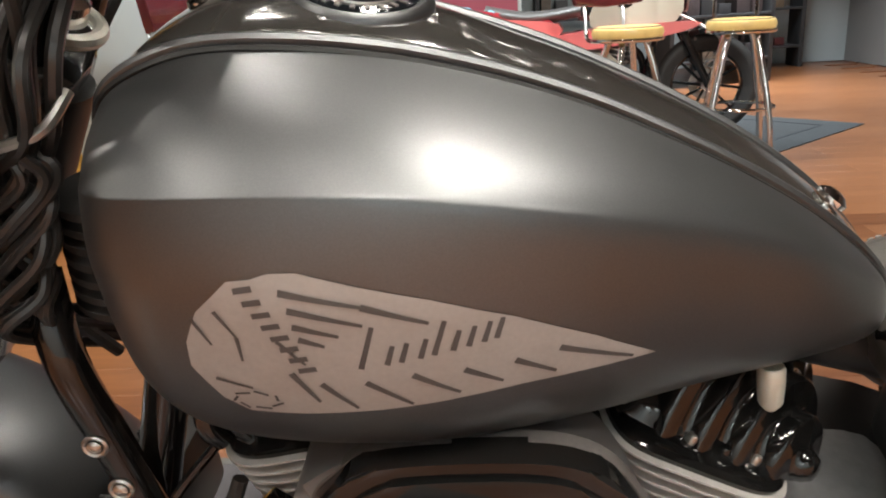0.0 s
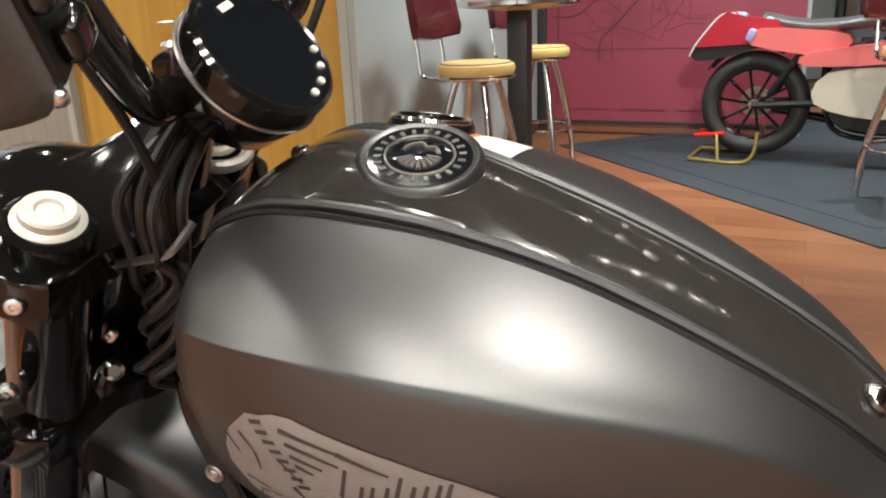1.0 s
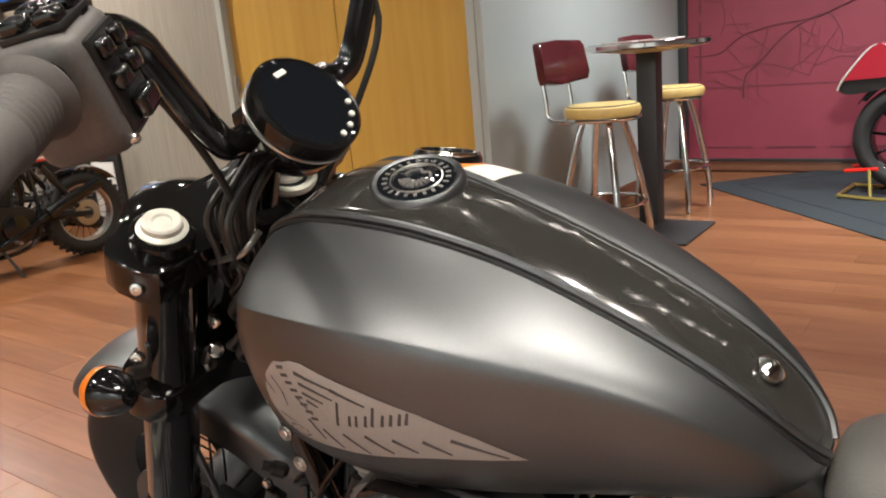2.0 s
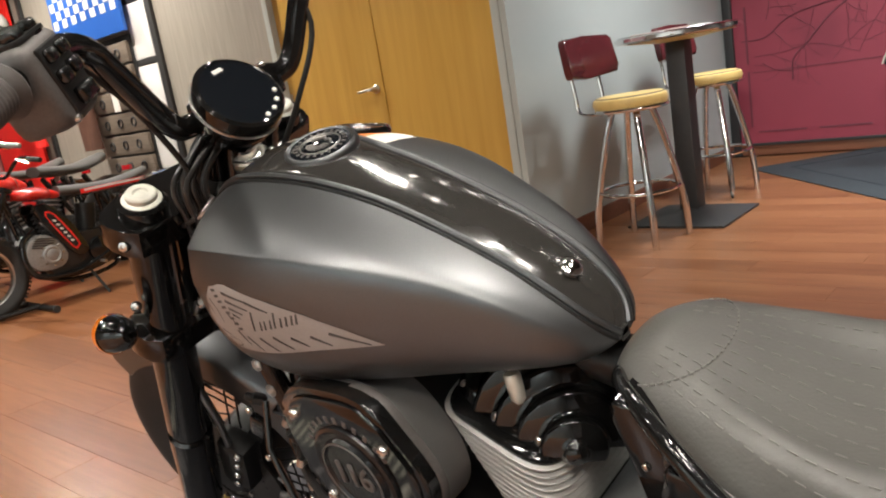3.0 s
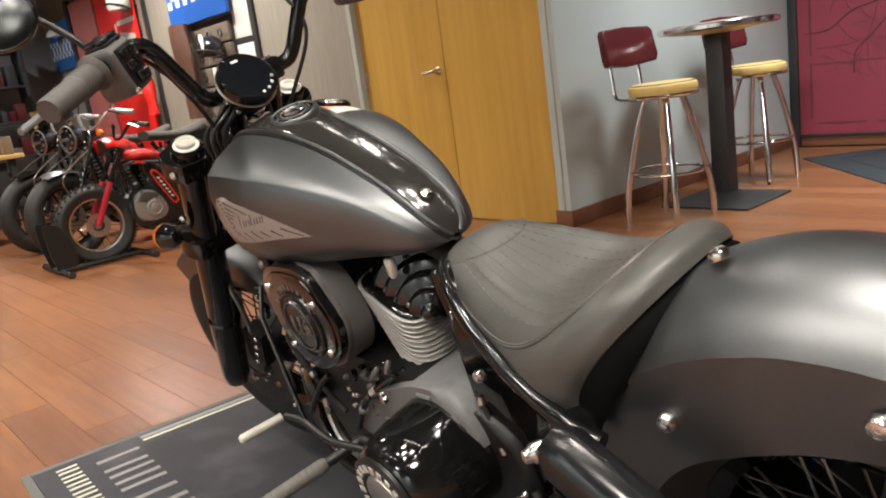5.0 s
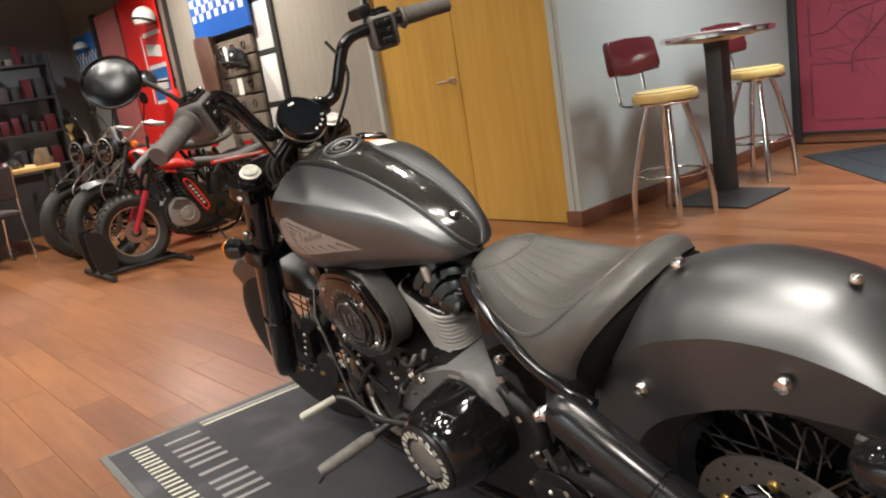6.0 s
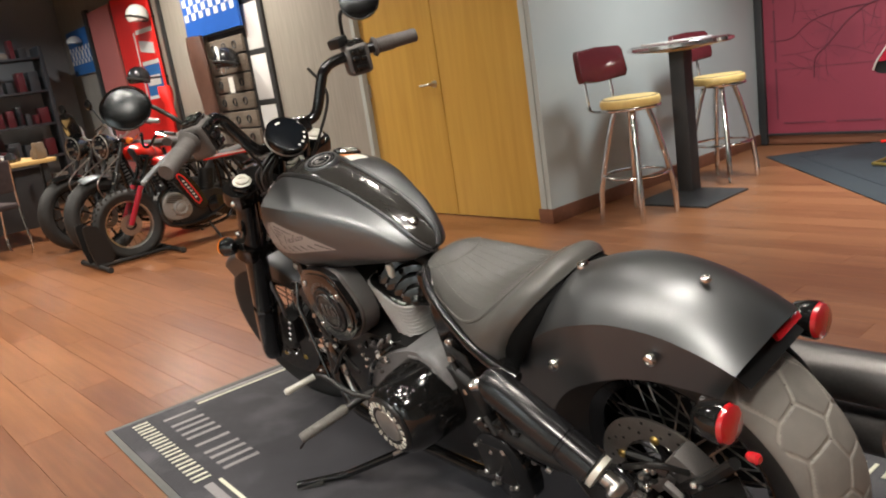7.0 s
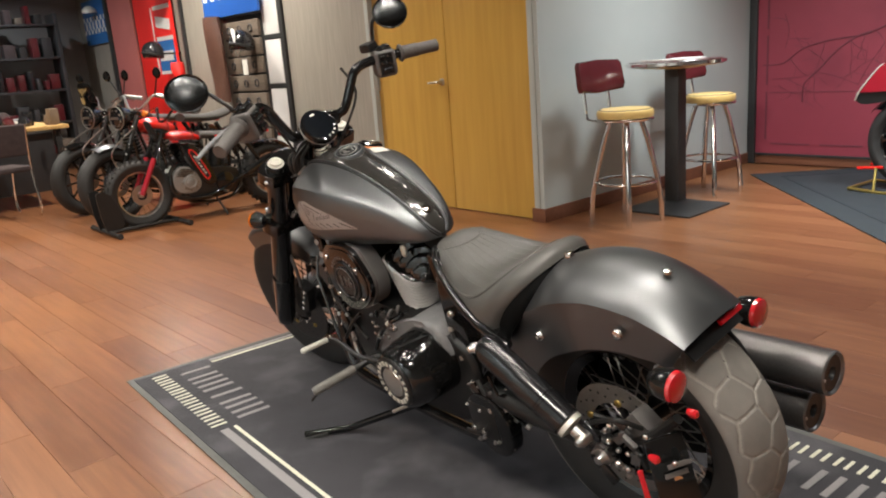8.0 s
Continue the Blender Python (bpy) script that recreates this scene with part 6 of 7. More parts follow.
def engine():
    cylinder((0.072, 0, 0.647), (0.096, 0, 0.462), 27, (0.108, -0.036, 0.620), 0.112)
    cylinder((-0.222, 0, 0.670), (-0.190, 0, 0.500), -14, (-0.225, -0.030, 0.640), 0.080)
    for k in range(4):
        part("cover_rib", tube([(-0.292 + 0.026 * k, -0.106, 0.668 + 0.003 * k), (-0.300 + 0.026 * k, -0.110, 0.690 + 0.004 * k), (-0.300 + 0.026 * k, -0.088, 0.730)], 0.009, 10), M["gloss"], BIKE)
    part("plug_cap", lathe([(-0.016, 0.004), (-0.010, 0.0085), (0.006, 0.0095), (0.018, 0.0095), (0.020, 0.008), (0.020, 0)], (0.114, -0.102, 0.714), (-0.08, 0.12, 1), 10), M["pearl"], BIKE, "bare metal plug cap")
    part("crankcase", prism([(-0.22, 0.50), (-0.10, 0.53), (0.10, 0.53), (0.30, 0.50), (0.38, 0.43), (0.36, 0.26), (0.25, 0.20), (-0.12, 0.20), (-0.24, 0.28), (-0.26, 0.40)], 0.155, -0.155, 0.02, 3, 3), M["black"], BIKE, "black cast engine case")
    pc = part("primary_cover", lathe([(0.0, 0.108), (0.05, 0.106), (0.10, 0.102), (0.135, 0.095), (0.155, 0.086), (0.163, 0.077), (0.163, 0)], (0.204, -0.145, 0.412), (0, -1, 0), 56, False), M["gloss"], BIKE, "gloss black domed primary cover")
    c = Vector((0.206, -0.308, 0.417))
    part("badge_ring", lathe([(0, 0.078), (0.006, 0.078), (0.010, 0.072), (0.008, 0.050), (0.005, 0.048)], c, (0, -1, 0), 48), M["black"], pc)
    part("badge_disc", lathe([(0.004, 0.046), (0.010, 0.044), (0.012, 0.03), (0.012, 0)], c, (0, -1, 0), 40, False), M["steel"], pc)
    for k in range(20):
        a = 2 * math.pi * k / 20
        part("badge_mark", box(0.011, 0.002, 0.014, (0, 0, 0), 0.0005), M["pearl"], pc, m=Matrix.Translation(c + Vector((0.061 * math.cos(a), -0.0105, 0.061 * math.sin(a)))) @ Matrix.Rotation(-a + math.pi / 2, 4, "Y"))
    part("primary_neck", prism([(-0.10, 0.37), (-0.080, 0.420), (0.02, 0.476), (0.10, 0.512), (0.19, 0.538), (0.264, 0.532), (0.302, 0.475), (0.303, 0.42), (0.284, 0.382), (0.20, 0.355), (-0.04, 0.34)], 0.04, -0.176, 0.02, 3, 3), M["alu"], BIKE, "grey cast primary case")
    for x, z in ((0.283, 0.480), (0.09, 0.500), (0.300, 0.44)):
        part("case_bolt", bolt((x - 0.012, -0.184, z - 0.01), (0, -1, 0), 0.009, 0.012), M["bolt"], BIKE)
    for a, b in (((0.175, -0.1755, 0.520), (0.215, -0.1755, 0.523)), ((0.262, -0.1755, 0.505), (0.292, -0.1755, 0.455))):
        part("case_rib", tube([a, b], 0.0045, 8, False), M["alu"], BIKE)
    # air cleaner
    face = [(-0.180, 0.722), (-0.148, 0.744), (-0.055, 0.751), (-0.010, 0.738), (0.016, 0.702), (0.042, 0.648), (0.030, 0.598), (-0.018, 0.553), (-0.085, 0.526), (-0.145, 0.532), (-0.188, 0.572), (-0.204, 0.645), (-0.200, 0.695)]
    cx, cz = -0.076, 0.640

    def scaled(k, dz=0.0):
        return [(cx + (x - cx) * k, cz + dz + (z - cz) * k) for x, z in face]

    body = [(-0.196, 0.712), (-0.150, 0.735), (-0.060, 0.740), (-0.014, 0.716), (0.008, 0.684), (0.024, 0.640), (0.018, 0.590), (-0.020, 0.545), (-0.085, 0.520), (-0.145, 0.526), (-0.194, 0.566), (-0.222, 0.640), (-0.214, 0.688)]
    ac = part("air_cleaner", prism(body, -0.124, -0.186, 0.012, 4, 4), M["satin_dark"], BIKE, "satin air cleaner body with black cover")
    part("intake_box", prism(scaled(0.72), -0.03, -0.130, 0.01, 2, 4), M["black"], ac)
    part("cover_seam", prism(scaled(1.0, -0.002), -0.178, -0.1885, 0.003, 2, 4), M["switch"], ac)
    part("cover_plate", join(prism(scaled(0.982), -0.184, -0.206, 0.005, 4, 4), prism(scaled(0.88), -0.204, -0.2095, 0.004, 4, 4)), M["gloss"], ac, "gloss black air cleaner cover")
    e = Vector((-0.080, -0.2095, 0.630))
    em = part("emblem_disc", lathe([(0, 0.070), (0.004, 0.069), (0.006, 0.065), (0.003, 0.061), (0.003, 0.054), (0.008, 0.051), (0.009, 0.048), (0.006, 0.045), (0.005, 0.0)], e, (0, -1, 0), 52, False), M["shock"], ac, sharp=30)
    part("emblem_ring", ring(e + Vector((0, -0.0085, 0)), (0, 1, 0), 0.0495, 0.0012, 48, 6), M["switch"], em)
    font = bpy.data.curves.new("engine_number", "FONT")
    font.body, font.size, font.extrude, font.align_x, font.align_y = "116", 0.046, 0.0022, "CENTER", "CENTER"
    font.bevel_depth = 0.0010
    txt = new("engine_number", font)
    txt.data.materials.append(M["switch"])
    txt.parent = em
    txt.matrix_basis = Matrix.Translation(e + Vector((0, -0.005, 0))) @ pose(0, 0, 0, 90)
    for k in range(11):
        a = radians(150 - 12 * k)
        part("cover_mark", box(0.006, 0.001, 0.009, (0, 0, 0)), M["switch"], ac, m=Matrix.Translation(e + Vector((0.079 * math.cos(a), -0.0004, 0.079 * math.sin(a)))) @ Matrix.Rotation(math.pi / 2 - a, 4, "Y"))
    for x, z in ((-0.008, 0.683), (-0.012, 0.582), (-0.165, 0.700), (-0.160, 0.570)):
        part("cover_bolt", bolt((x, -0.2065, z), (0, -1, 0), 0.008, 0.009), M["bolt"], ac)
    # push-rod tubes, covers and pipes low on the side
    part("oil_line", tube([(-0.24, -0.12, 0.46), (-0.30, -0.14, 0.36), (-0.26, -0.16, 0.26), (-0.1, -0.17, 0.24)], 0.008, 8), M["steel"], BIKE)
    part("oil_filter", lathe([(0, 0.036), (0.05, 0.038), (0.075, 0.034), (0.08, 0)], (-0.24, -0.06, 0.30), (-1, -0.2, 0), 24), M["black"], BIKE)
    part("horn", lathe([(0, 0.04), (0.02, 0.045), (0.03, 0.03), (0.035, 0)], (-0.26, -0.15, 0.42), (-0.4, -1, 0), 24), M["gloss"], BIKE)
    part("regulator", box(0.05, 0.16, 0.10, (-0.43, 0, 0.48), 0.008), M["fin_dark"], BIKE)
    for k in range(7):
        part("regulator_fin", box(0.02, 0.004, 0.10, (-0.46, -0.066 + 0.022 * k, 0.48)), M["fin_dark"], BIKE)
    part("header_pipe", tube([(-0.30, 0.08, 0.60), (-0.36, 0.12, 0.52), (-0.33, 0.17, 0.36), (-0.1, 0.21, 0.27), (0.3, 0.235, 0.27)], 0.024, 12), M["bronze"], BIKE, "heat-tinted front exhaust pipe")
    part("header_pipe", tube([(0.26, 0.10, 0.60), (0.34, 0.18, 0.56), (0.36, 0.23, 0.47), (0.45, 0.25, 0.41)], 0.024, 12), M["bronze"], BIKE)
    for z0, z1, x1 in ((0.395, 0.412, 1.165), (0.262, 0.290, 1.115)):
        a, b = Vector((0.40, 0.250, z0)), Vector((x1, 0.252, z1))
        d = b - a
        L = d.length
        mf = part("muffler", lathe([(0, 0.030), (0.08, 0.045), (0.12, 0.050), (L - 0.012, 0.053), (L - 0.004, 0.053), (L, 0.049), (L - 0.004, 0.044), (L - 0.01, 0.042)], a, d, 40, False), M["muffler"], BIKE, "dark satin slash-free muffler")
        part("end_cap", lathe([(L - 0.010, 0.044), (L - 0.006, 0.042), (L - 0.006, 0.017), (L - 0.010, 0.014), (L - 0.06, 0.013), (L - 0.06, 0.0)], a, d, 36, False), M["black"], mf)
        part("cap_bolt", bolt(b + Vector((-0.008, -0.036, 0)), (1, 0, 0), 0.004, 0.005), M["steel"], mf)


def engine_bay():
    """Hoses, clips, bolts and small castings round the engine."""
    r4 = random.Random(21)
    runs = [[(-0.30, -0.10, 0.66), (-0.36, -0.13, 0.58), (-0.33, -0.15, 0.48), (-0.27, -0.15, 0.40)], [(-0.28, -0.12, 0.64), (-0.31, -0.16, 0.54), (-0.24, -0.17, 0.45), (-0.15, -0.17, 0.38)],
            [(-0.40, -0.06, 0.62), (-0.43, -0.10, 0.50), (-0.38, -0.13, 0.40), (-0.30, -0.14, 0.30)], [(0.10, -0.14, 0.53), (0.05, -0.19, 0.50), (-0.02, -0.19, 0.44), (-0.10, -0.18, 0.36)],
            [(0.28, -0.12, 0.60), (0.30, -0.14, 0.52), (0.33, -0.15, 0.44)], [(0.40, -0.17, 0.40), (0.44, -0.18, 0.32), (0.40, -0.19, 0.24), (0.30, -0.18, 0.20)], [(0.44, -0.16, 0.42), (0.50, -0.17, 0.34), (0.56, -0.16, 0.30)]]
    for k, run in enumerate(runs):
        h = part("hose", tube(run, 0.0065 if k % 2 else 0.0045, 8), M["rubber"] if k % 3 else M["gloss"], BIKE)
        for f in (1, 2):
            p = Vector(run[f])
            part("hose_clip", lathe([(-0.006, 0.0085), (0.006, 0.0085)], p, Vector(run[f]) - Vector(run[f - 1]), 12), M["steel"], h)
    for k in range(26):
        x, z = r4.uniform(-0.47, -0.22), r4.uniform(0.26, 0.62)
        y = -0.105 - 0.05 * r4.random()
        kind = k % 3
        if kind == 0:
            part("bay_bolt", bolt((x, y - 0.012, z), (r4.uniform(-0.4, 0.4), -1, r4.uniform(0, 0.6)), 0.007, 0.009), M["bolt"], BIKE)
        elif kind == 1:
            part("bay_bracket", box(0.045, 0.014, 0.028, (x, y + 0.01, z), 0.004, rot=(r4.uniform(-30, 30), r4.uniform(0, 180), 0)), M["gloss"], BIKE)
        else:
            part("bay_fitting", lathe([(-0.018, 0.006), (-0.012, 0.011), (0.004, 0.011), (0.008, 0.007), (0.018, 0.007)], (x, y, z), (r4.uniform(-1, 1), -0.6, r4.uniform(-1, 1)), 10), M["black"] if k % 2 else M["switch"], BIKE)
    for k in range(12):
        x, z = r4.uniform(-0.06, 0.10), r4.uniform(0.44, 0.52)
        part("bay_bolt", bolt((x, -0.187, z), (0, -1, r4.uniform(0, 0.5)), 0.006, 0.009), M["bolt"] if k % 2 else M["switch"], BIKE)
    for k in range(30):
        p = Vector((r4.uniform(0.33, 0.52), -0.152 - 0.035 * r4.random(), r4.uniform(0.19, 0.42)))
        tilted = (r4.uniform(-0.3, 0.3), -1, r4.uniform(0, 0.7))
        if k % 3 == 0:
            part("bay_bracket", box(r4.uniform(0.03, 0.06), 0.012, r4.uniform(0.014, 0.028), p + Vector((0, 0.012, 0)), 0.003, rot=(r4.uniform(-30, 30), r4.uniform(0, 180), 0)), M["gloss"], BIKE)
        else:
            part("bay_bolt", bolt(p, tilted, r4.uniform(0.004, 0.008), 0.010), M["bolt"] if k % 2 else M["switch"], BIKE)
    for k in range(16):
        p = Vector((r4.uniform(-0.05, 0.10), -0.150 - 0.03 * r4.random(), r4.uniform(0.45, 0.56)))
        part("bay_fitting", lathe([(-0.012, 0.004), (-0.008, 0.006), (0.004, 0.006), (0.008, 0.004), (0.012, 0.004)], p, (r4.uniform(-1, 1), -0.5, r4.uniform(-1, 1)), 10), M["gloss"] if k % 3 else M["switch"], BIKE)
    part("stand_bracket", prism([(0.36, 0.34), (0.45, 0.36), (0.50, 0.30), (0.49, 0.20), (0.44, 0.165), (0.37, 0.19)], -0.14, -0.185, 0.008, 2, 3), M["gloss"], BIKE)
    for x, z in ((0.40, 0.31), (0.45, 0.22)):
        part("bracket_bolt", bolt((x, -0.184, z), (0, -1, 0), 0.006, 0.009), M["steel"], BIKE)
    dt = part("down_tube", tube([(-0.410, -0.080, 0.81), (-0.397, -0.105, 0.745), (-0.386, -0.106, 0.673), (-0.374, -0.108, 0.599), (-0.360, -0.115, 0.50), (-0.340, -0.12, 0.38)], 0.016, 12), M["gloss"], BIKE, "gloss black frame down tube")
    for f in ((-0.388, -0.1225, 0.676), (-0.380, -0.1235, 0.630)):
        part("tube_bolt", join(ring(f, (0.1, -1, 0.1), 0.0085, 0.0022, 20, 6), bolt(f, (0.1, -1, 0.1), 0.006, 0.004)), M["steel"], dt)
    part("front_rod", tube([(-0.20, -0.22, 0.40), (-0.14, -0.205, 0.47), (-0.10, -0.195, 0.50)], 0.006, 8), M["black"], BIKE)


engine()
engine_bay()


# ---- foot controls, stand, rear lights ----
def low_parts():
    for s in (-1, 1):
        a, b = Vector((-0.085, s * 0.19, 0.345)), Vector((-0.140, s * 0.415, 0.325))
        d = b - a
        L = d.length
        prof = [(0.08, 0.009), (0.09, 0.0155)]
        for k in range(9):
            z = 0.10 + k * 0.013
            prof += [(z, 0.0152), (z + 0.008, 0.0152), (z + 0.010, 0.0140)]
        prof += [(L - 0.01, 0.015), (L, 0.012), (L, 0)]
        pg = part("foot_peg", lathe(prof, a, d, 18), M["peg"], BIKE, "ribbed grey rubber foot peg")
        part("peg_bracket", tube([a, a + d * 0.45], 0.011, 10, False), M["black"], pg)
        part("peg_feeler", tube([a + d * 0.98 + Vector((0, 0, -0.015)), b + Vector((-0.02, s * 0.005, -0.035))], 0.004, 6, False), M["black"], pg)
        part("peg_mount", tube([a, (-0.02, s * 0.15, 0.30), (0.05, s * 0.14, 0.27)], 0.016, 10), M["black"], BIKE)
    part("shift_lever", tube([(-0.04, -0.20, 0.34), (-0.12, -0.235, 0.36), (-0.20, -0.25, 0.40), (-0.225, -0.27, 0.415)], 0.008, 8), M["black"], BIKE)
    part("shift_peg", lathe([(0, 0.009), (0.09, 0.010), (0.095, 0.006)], (-0.225, -0.275, 0.416), (-0.12, -1, 0.04), 12), M["pearl"], BIKE)
    part("shift_rod", tube([(-0.19, -0.245, 0.395), (-0.30, -0.20, 0.60), (-0.31, -0.17, 0.66)], 0.005, 8, False), M["gloss"], BIKE)
    # side stand: from under the engine out to the mat
    inv = (Matrix.Translation((0, 0.025, 0)) @ pose(0, 0, 0, 13.0)).inverted()
    foot, tip = inv @ Vector((-0.200, -0.305, 0.022)), inv @ Vector((-0.285, -0.430, 0.014))
    top = Vector((0.06, -0.17, 0.20))
    st = part("side_stand", tube([top, top.lerp(foot, 0.5), foot.lerp(top, 0.08), foot.lerp(tip, 0.12), tip], (0.013, 0.011), 10), M["gloss"], BIKE, "black side stand reaching the mat")
    part("stand_foot", box(0.085, 0.038, 0.012, inv @ Vector((-0.262, -0.400, 0.008)), 0.004, rot=(-13, 0, 55)), M["rubber"], st)
    part("stand_spring", tube([top + Vector((0.015, -0.01, 0.02)), top.lerp(foot, 0.42) + Vector((0.03, 0.0, 0.02))], 0.006, 8, False), M["steel"], st)
    # rear turn lamps on struts from the mudguard
    for s in (-1, 1):
        c = Vector((1.040, s * 0.158, 0.594))
        rl = part("tail_signal", lathe([(-0.05, 0.0), (-0.048, 0.016), (-0.032, 0.030), (-0.01, 0.035), (0.008, 0.036), (0.010, 0.034)], c, (1, 0, 0), 30, False), M["gloss"], BIKE, "black rear lamp with red lens")
        part("lens", lathe([(0.009, 0.0345), (0.018, 0.032), (0.021, 0.026), (0.022, 0)], c, (1, 0, 0), 30, False), M["red_lens"], rl, "red lens")
        part("stalk", tube([c + Vector((-0.02, -s * 0.03, 0)), (0.985, s * 0.128, 0.60)], 0.009, 8, False), M["black"], rl)
    # thin red lamp along the mudguard's end
    part("tail_strip", box(0.012, 0.078, 0.015, (1.047, 0.060, 0.643), 0.004, rot=(0, -34, 0)), M["red_lens"], BIKE, "narrow red tail lamp")
    # number-plate holder low beside the wheel, left
    br = part("plate_bracket", tube([(0.88, -0.125, 0.36), (0.98, -0.165, 0.45), (1.06, -0.175, 0.53)], 0.011, 8), M["black"], BIKE)
    part("bracket_arm", tube([(0.90, -0.15, 0.30), (1.00, -0.185, 0.36), (1.075, -0.19, 0.46)], 0.008, 8), M["gloss"], br)
    tilt = (0, -22, -30)
    ph = part("plate_holder", box(0.012, 0.085, 0.165, (1.050, -0.205, 0.405), 0.005, rot=tilt), M["gloss"], BIKE, "black number-plate holder without a plate")
    part("holder_rib", box(0.010, 0.012, 0.16, (1.060, -0.178, 0.408), 0.003, rot=tilt), M["black"], ph)
    part("plate_reflector", box(0.008, 0.012, 0.066, (1.012, -0.256, 0.395), 0.003, rot=tilt), M["red_lens"], ph, "red reflector")
    for at in ((1.100, -0.180, 0.562), (1.044, -0.248, 0.474)):
        part("plate_lamp", lathe([(-0.010, 0.007), (0, 0.0095), (0.008, 0.0095), (0.012, 0.006), (0.012, 0)], at, (1, -0.1, 0), 18, False), M["red_lens"], ph, "small red lamp")
    part("holder_foil", prism([(-0.016, -0.03), (0.012, -0.036), (0.016, 0.01), (0.006, 0.034), (-0.008, 0.02)], 0, -0.002, 0.0005, 1, 2), M["chrome"], ph, "bright strip of foil", m=Matrix.Translation((1.062, -0.20, 0.375)) @ pose(0, 0, 0, 0, -22, 60))
    for y, z in ((-0.235, 0.33), (-0.19, 0.45), (-0.22, 0.455)):
        part("holder_bolt", bolt((1.050 + (z - 0.40) * 0.36, y, z), (1, -0.3, 0), 0.006, 0.008), M["bolt"], ph)
    cal = part("brake_caliper", box(0.12, 0.055, 0.062, (0.935, -0.118, 0.405), 0.012, rot=(0, 40, 0)), M["switch"], BIKE, "grey rear brake caliper")
    for k in range(3):
        part("caliper_bolt", bolt((0.905 + 0.03 * k, -0.146, 0.43 - 0.024 * k), (0, -1, 0), 0.008, 0.007), M["bolt"], cal)
    r6 = random.Random(8)
    for k in range(34):
        p = Vector((0.80 + r6.uniform(0, 0.20), -0.150 - r6.uniform(0, 0.035), 0.27 + r6.uniform(0, 0.19)))
        if k % 4 == 0:
            part("caliper_bracket", box(r6.uniform(0.03, 0.06), 0.012, 0.022, p, 0.003, rot=(r6.uniform(-20, 20), r6.uniform(0, 180), 0)), M["switch"] if k % 8 else M["gloss"], cal)
        else:
            part("caliper_bolt", bolt(p, (r6.uniform(-0.2, 0.5), -1, r6.uniform(0, 0.4)), r6.uniform(0.005, 0.009), 0.010), (M["bolt"], M["steel"], M["black"])[k % 3], cal)
    part("brake_hose", tube([(0.94, -0.150, 0.44), (0.90, -0.185, 0.47), (0.82, -0.180, 0.43), (0.74, -0.165, 0.39), (0.62, -0.165, 0.375)], 0.006, 8), M["black"], cal)
    for k in range(4):
        part("holder_slot", box(0.004, 0.050, 0.010, (1.0578 + (0.355 + 0.03 * k - 0.405) * 0.37, -0.2085, 0.355 + 0.03 * k), 0.001, rot=tilt), M["switch"], ph)
    part("axle_nut", lathe([(0, 0.022), (0.018, 0.022), (0.024, 0.014), (0.035, 0.011), (0.035, 0)], (AXLE_R.x, -0.16, AXLE_R.z), (0, -1, 0), 18, False), M["steel"], BIKE)
    part("belt_guard", prism([(0.50, 0.30), (0.60, 0.50), (0.74, 0.60), (0.90, 0.61), (1.02, 0.53), (1.06, 0.40), (1.00, 0.22), (0.80, 0.14), (0.60, 0.18)], 0.118, 0.128, 0.003, 2, 3), M["black"], BIKE, "black belt guard")
    part("drive_pulley", lathe([(0, 0.11), (0.03, 0.11), (0.03, 0.09), (0.02, 0.05)], (AXLE_R.x, 0.10, AXLE_R.z), (0, 1, 0), 36), M["black"], BIKE)


low_parts()


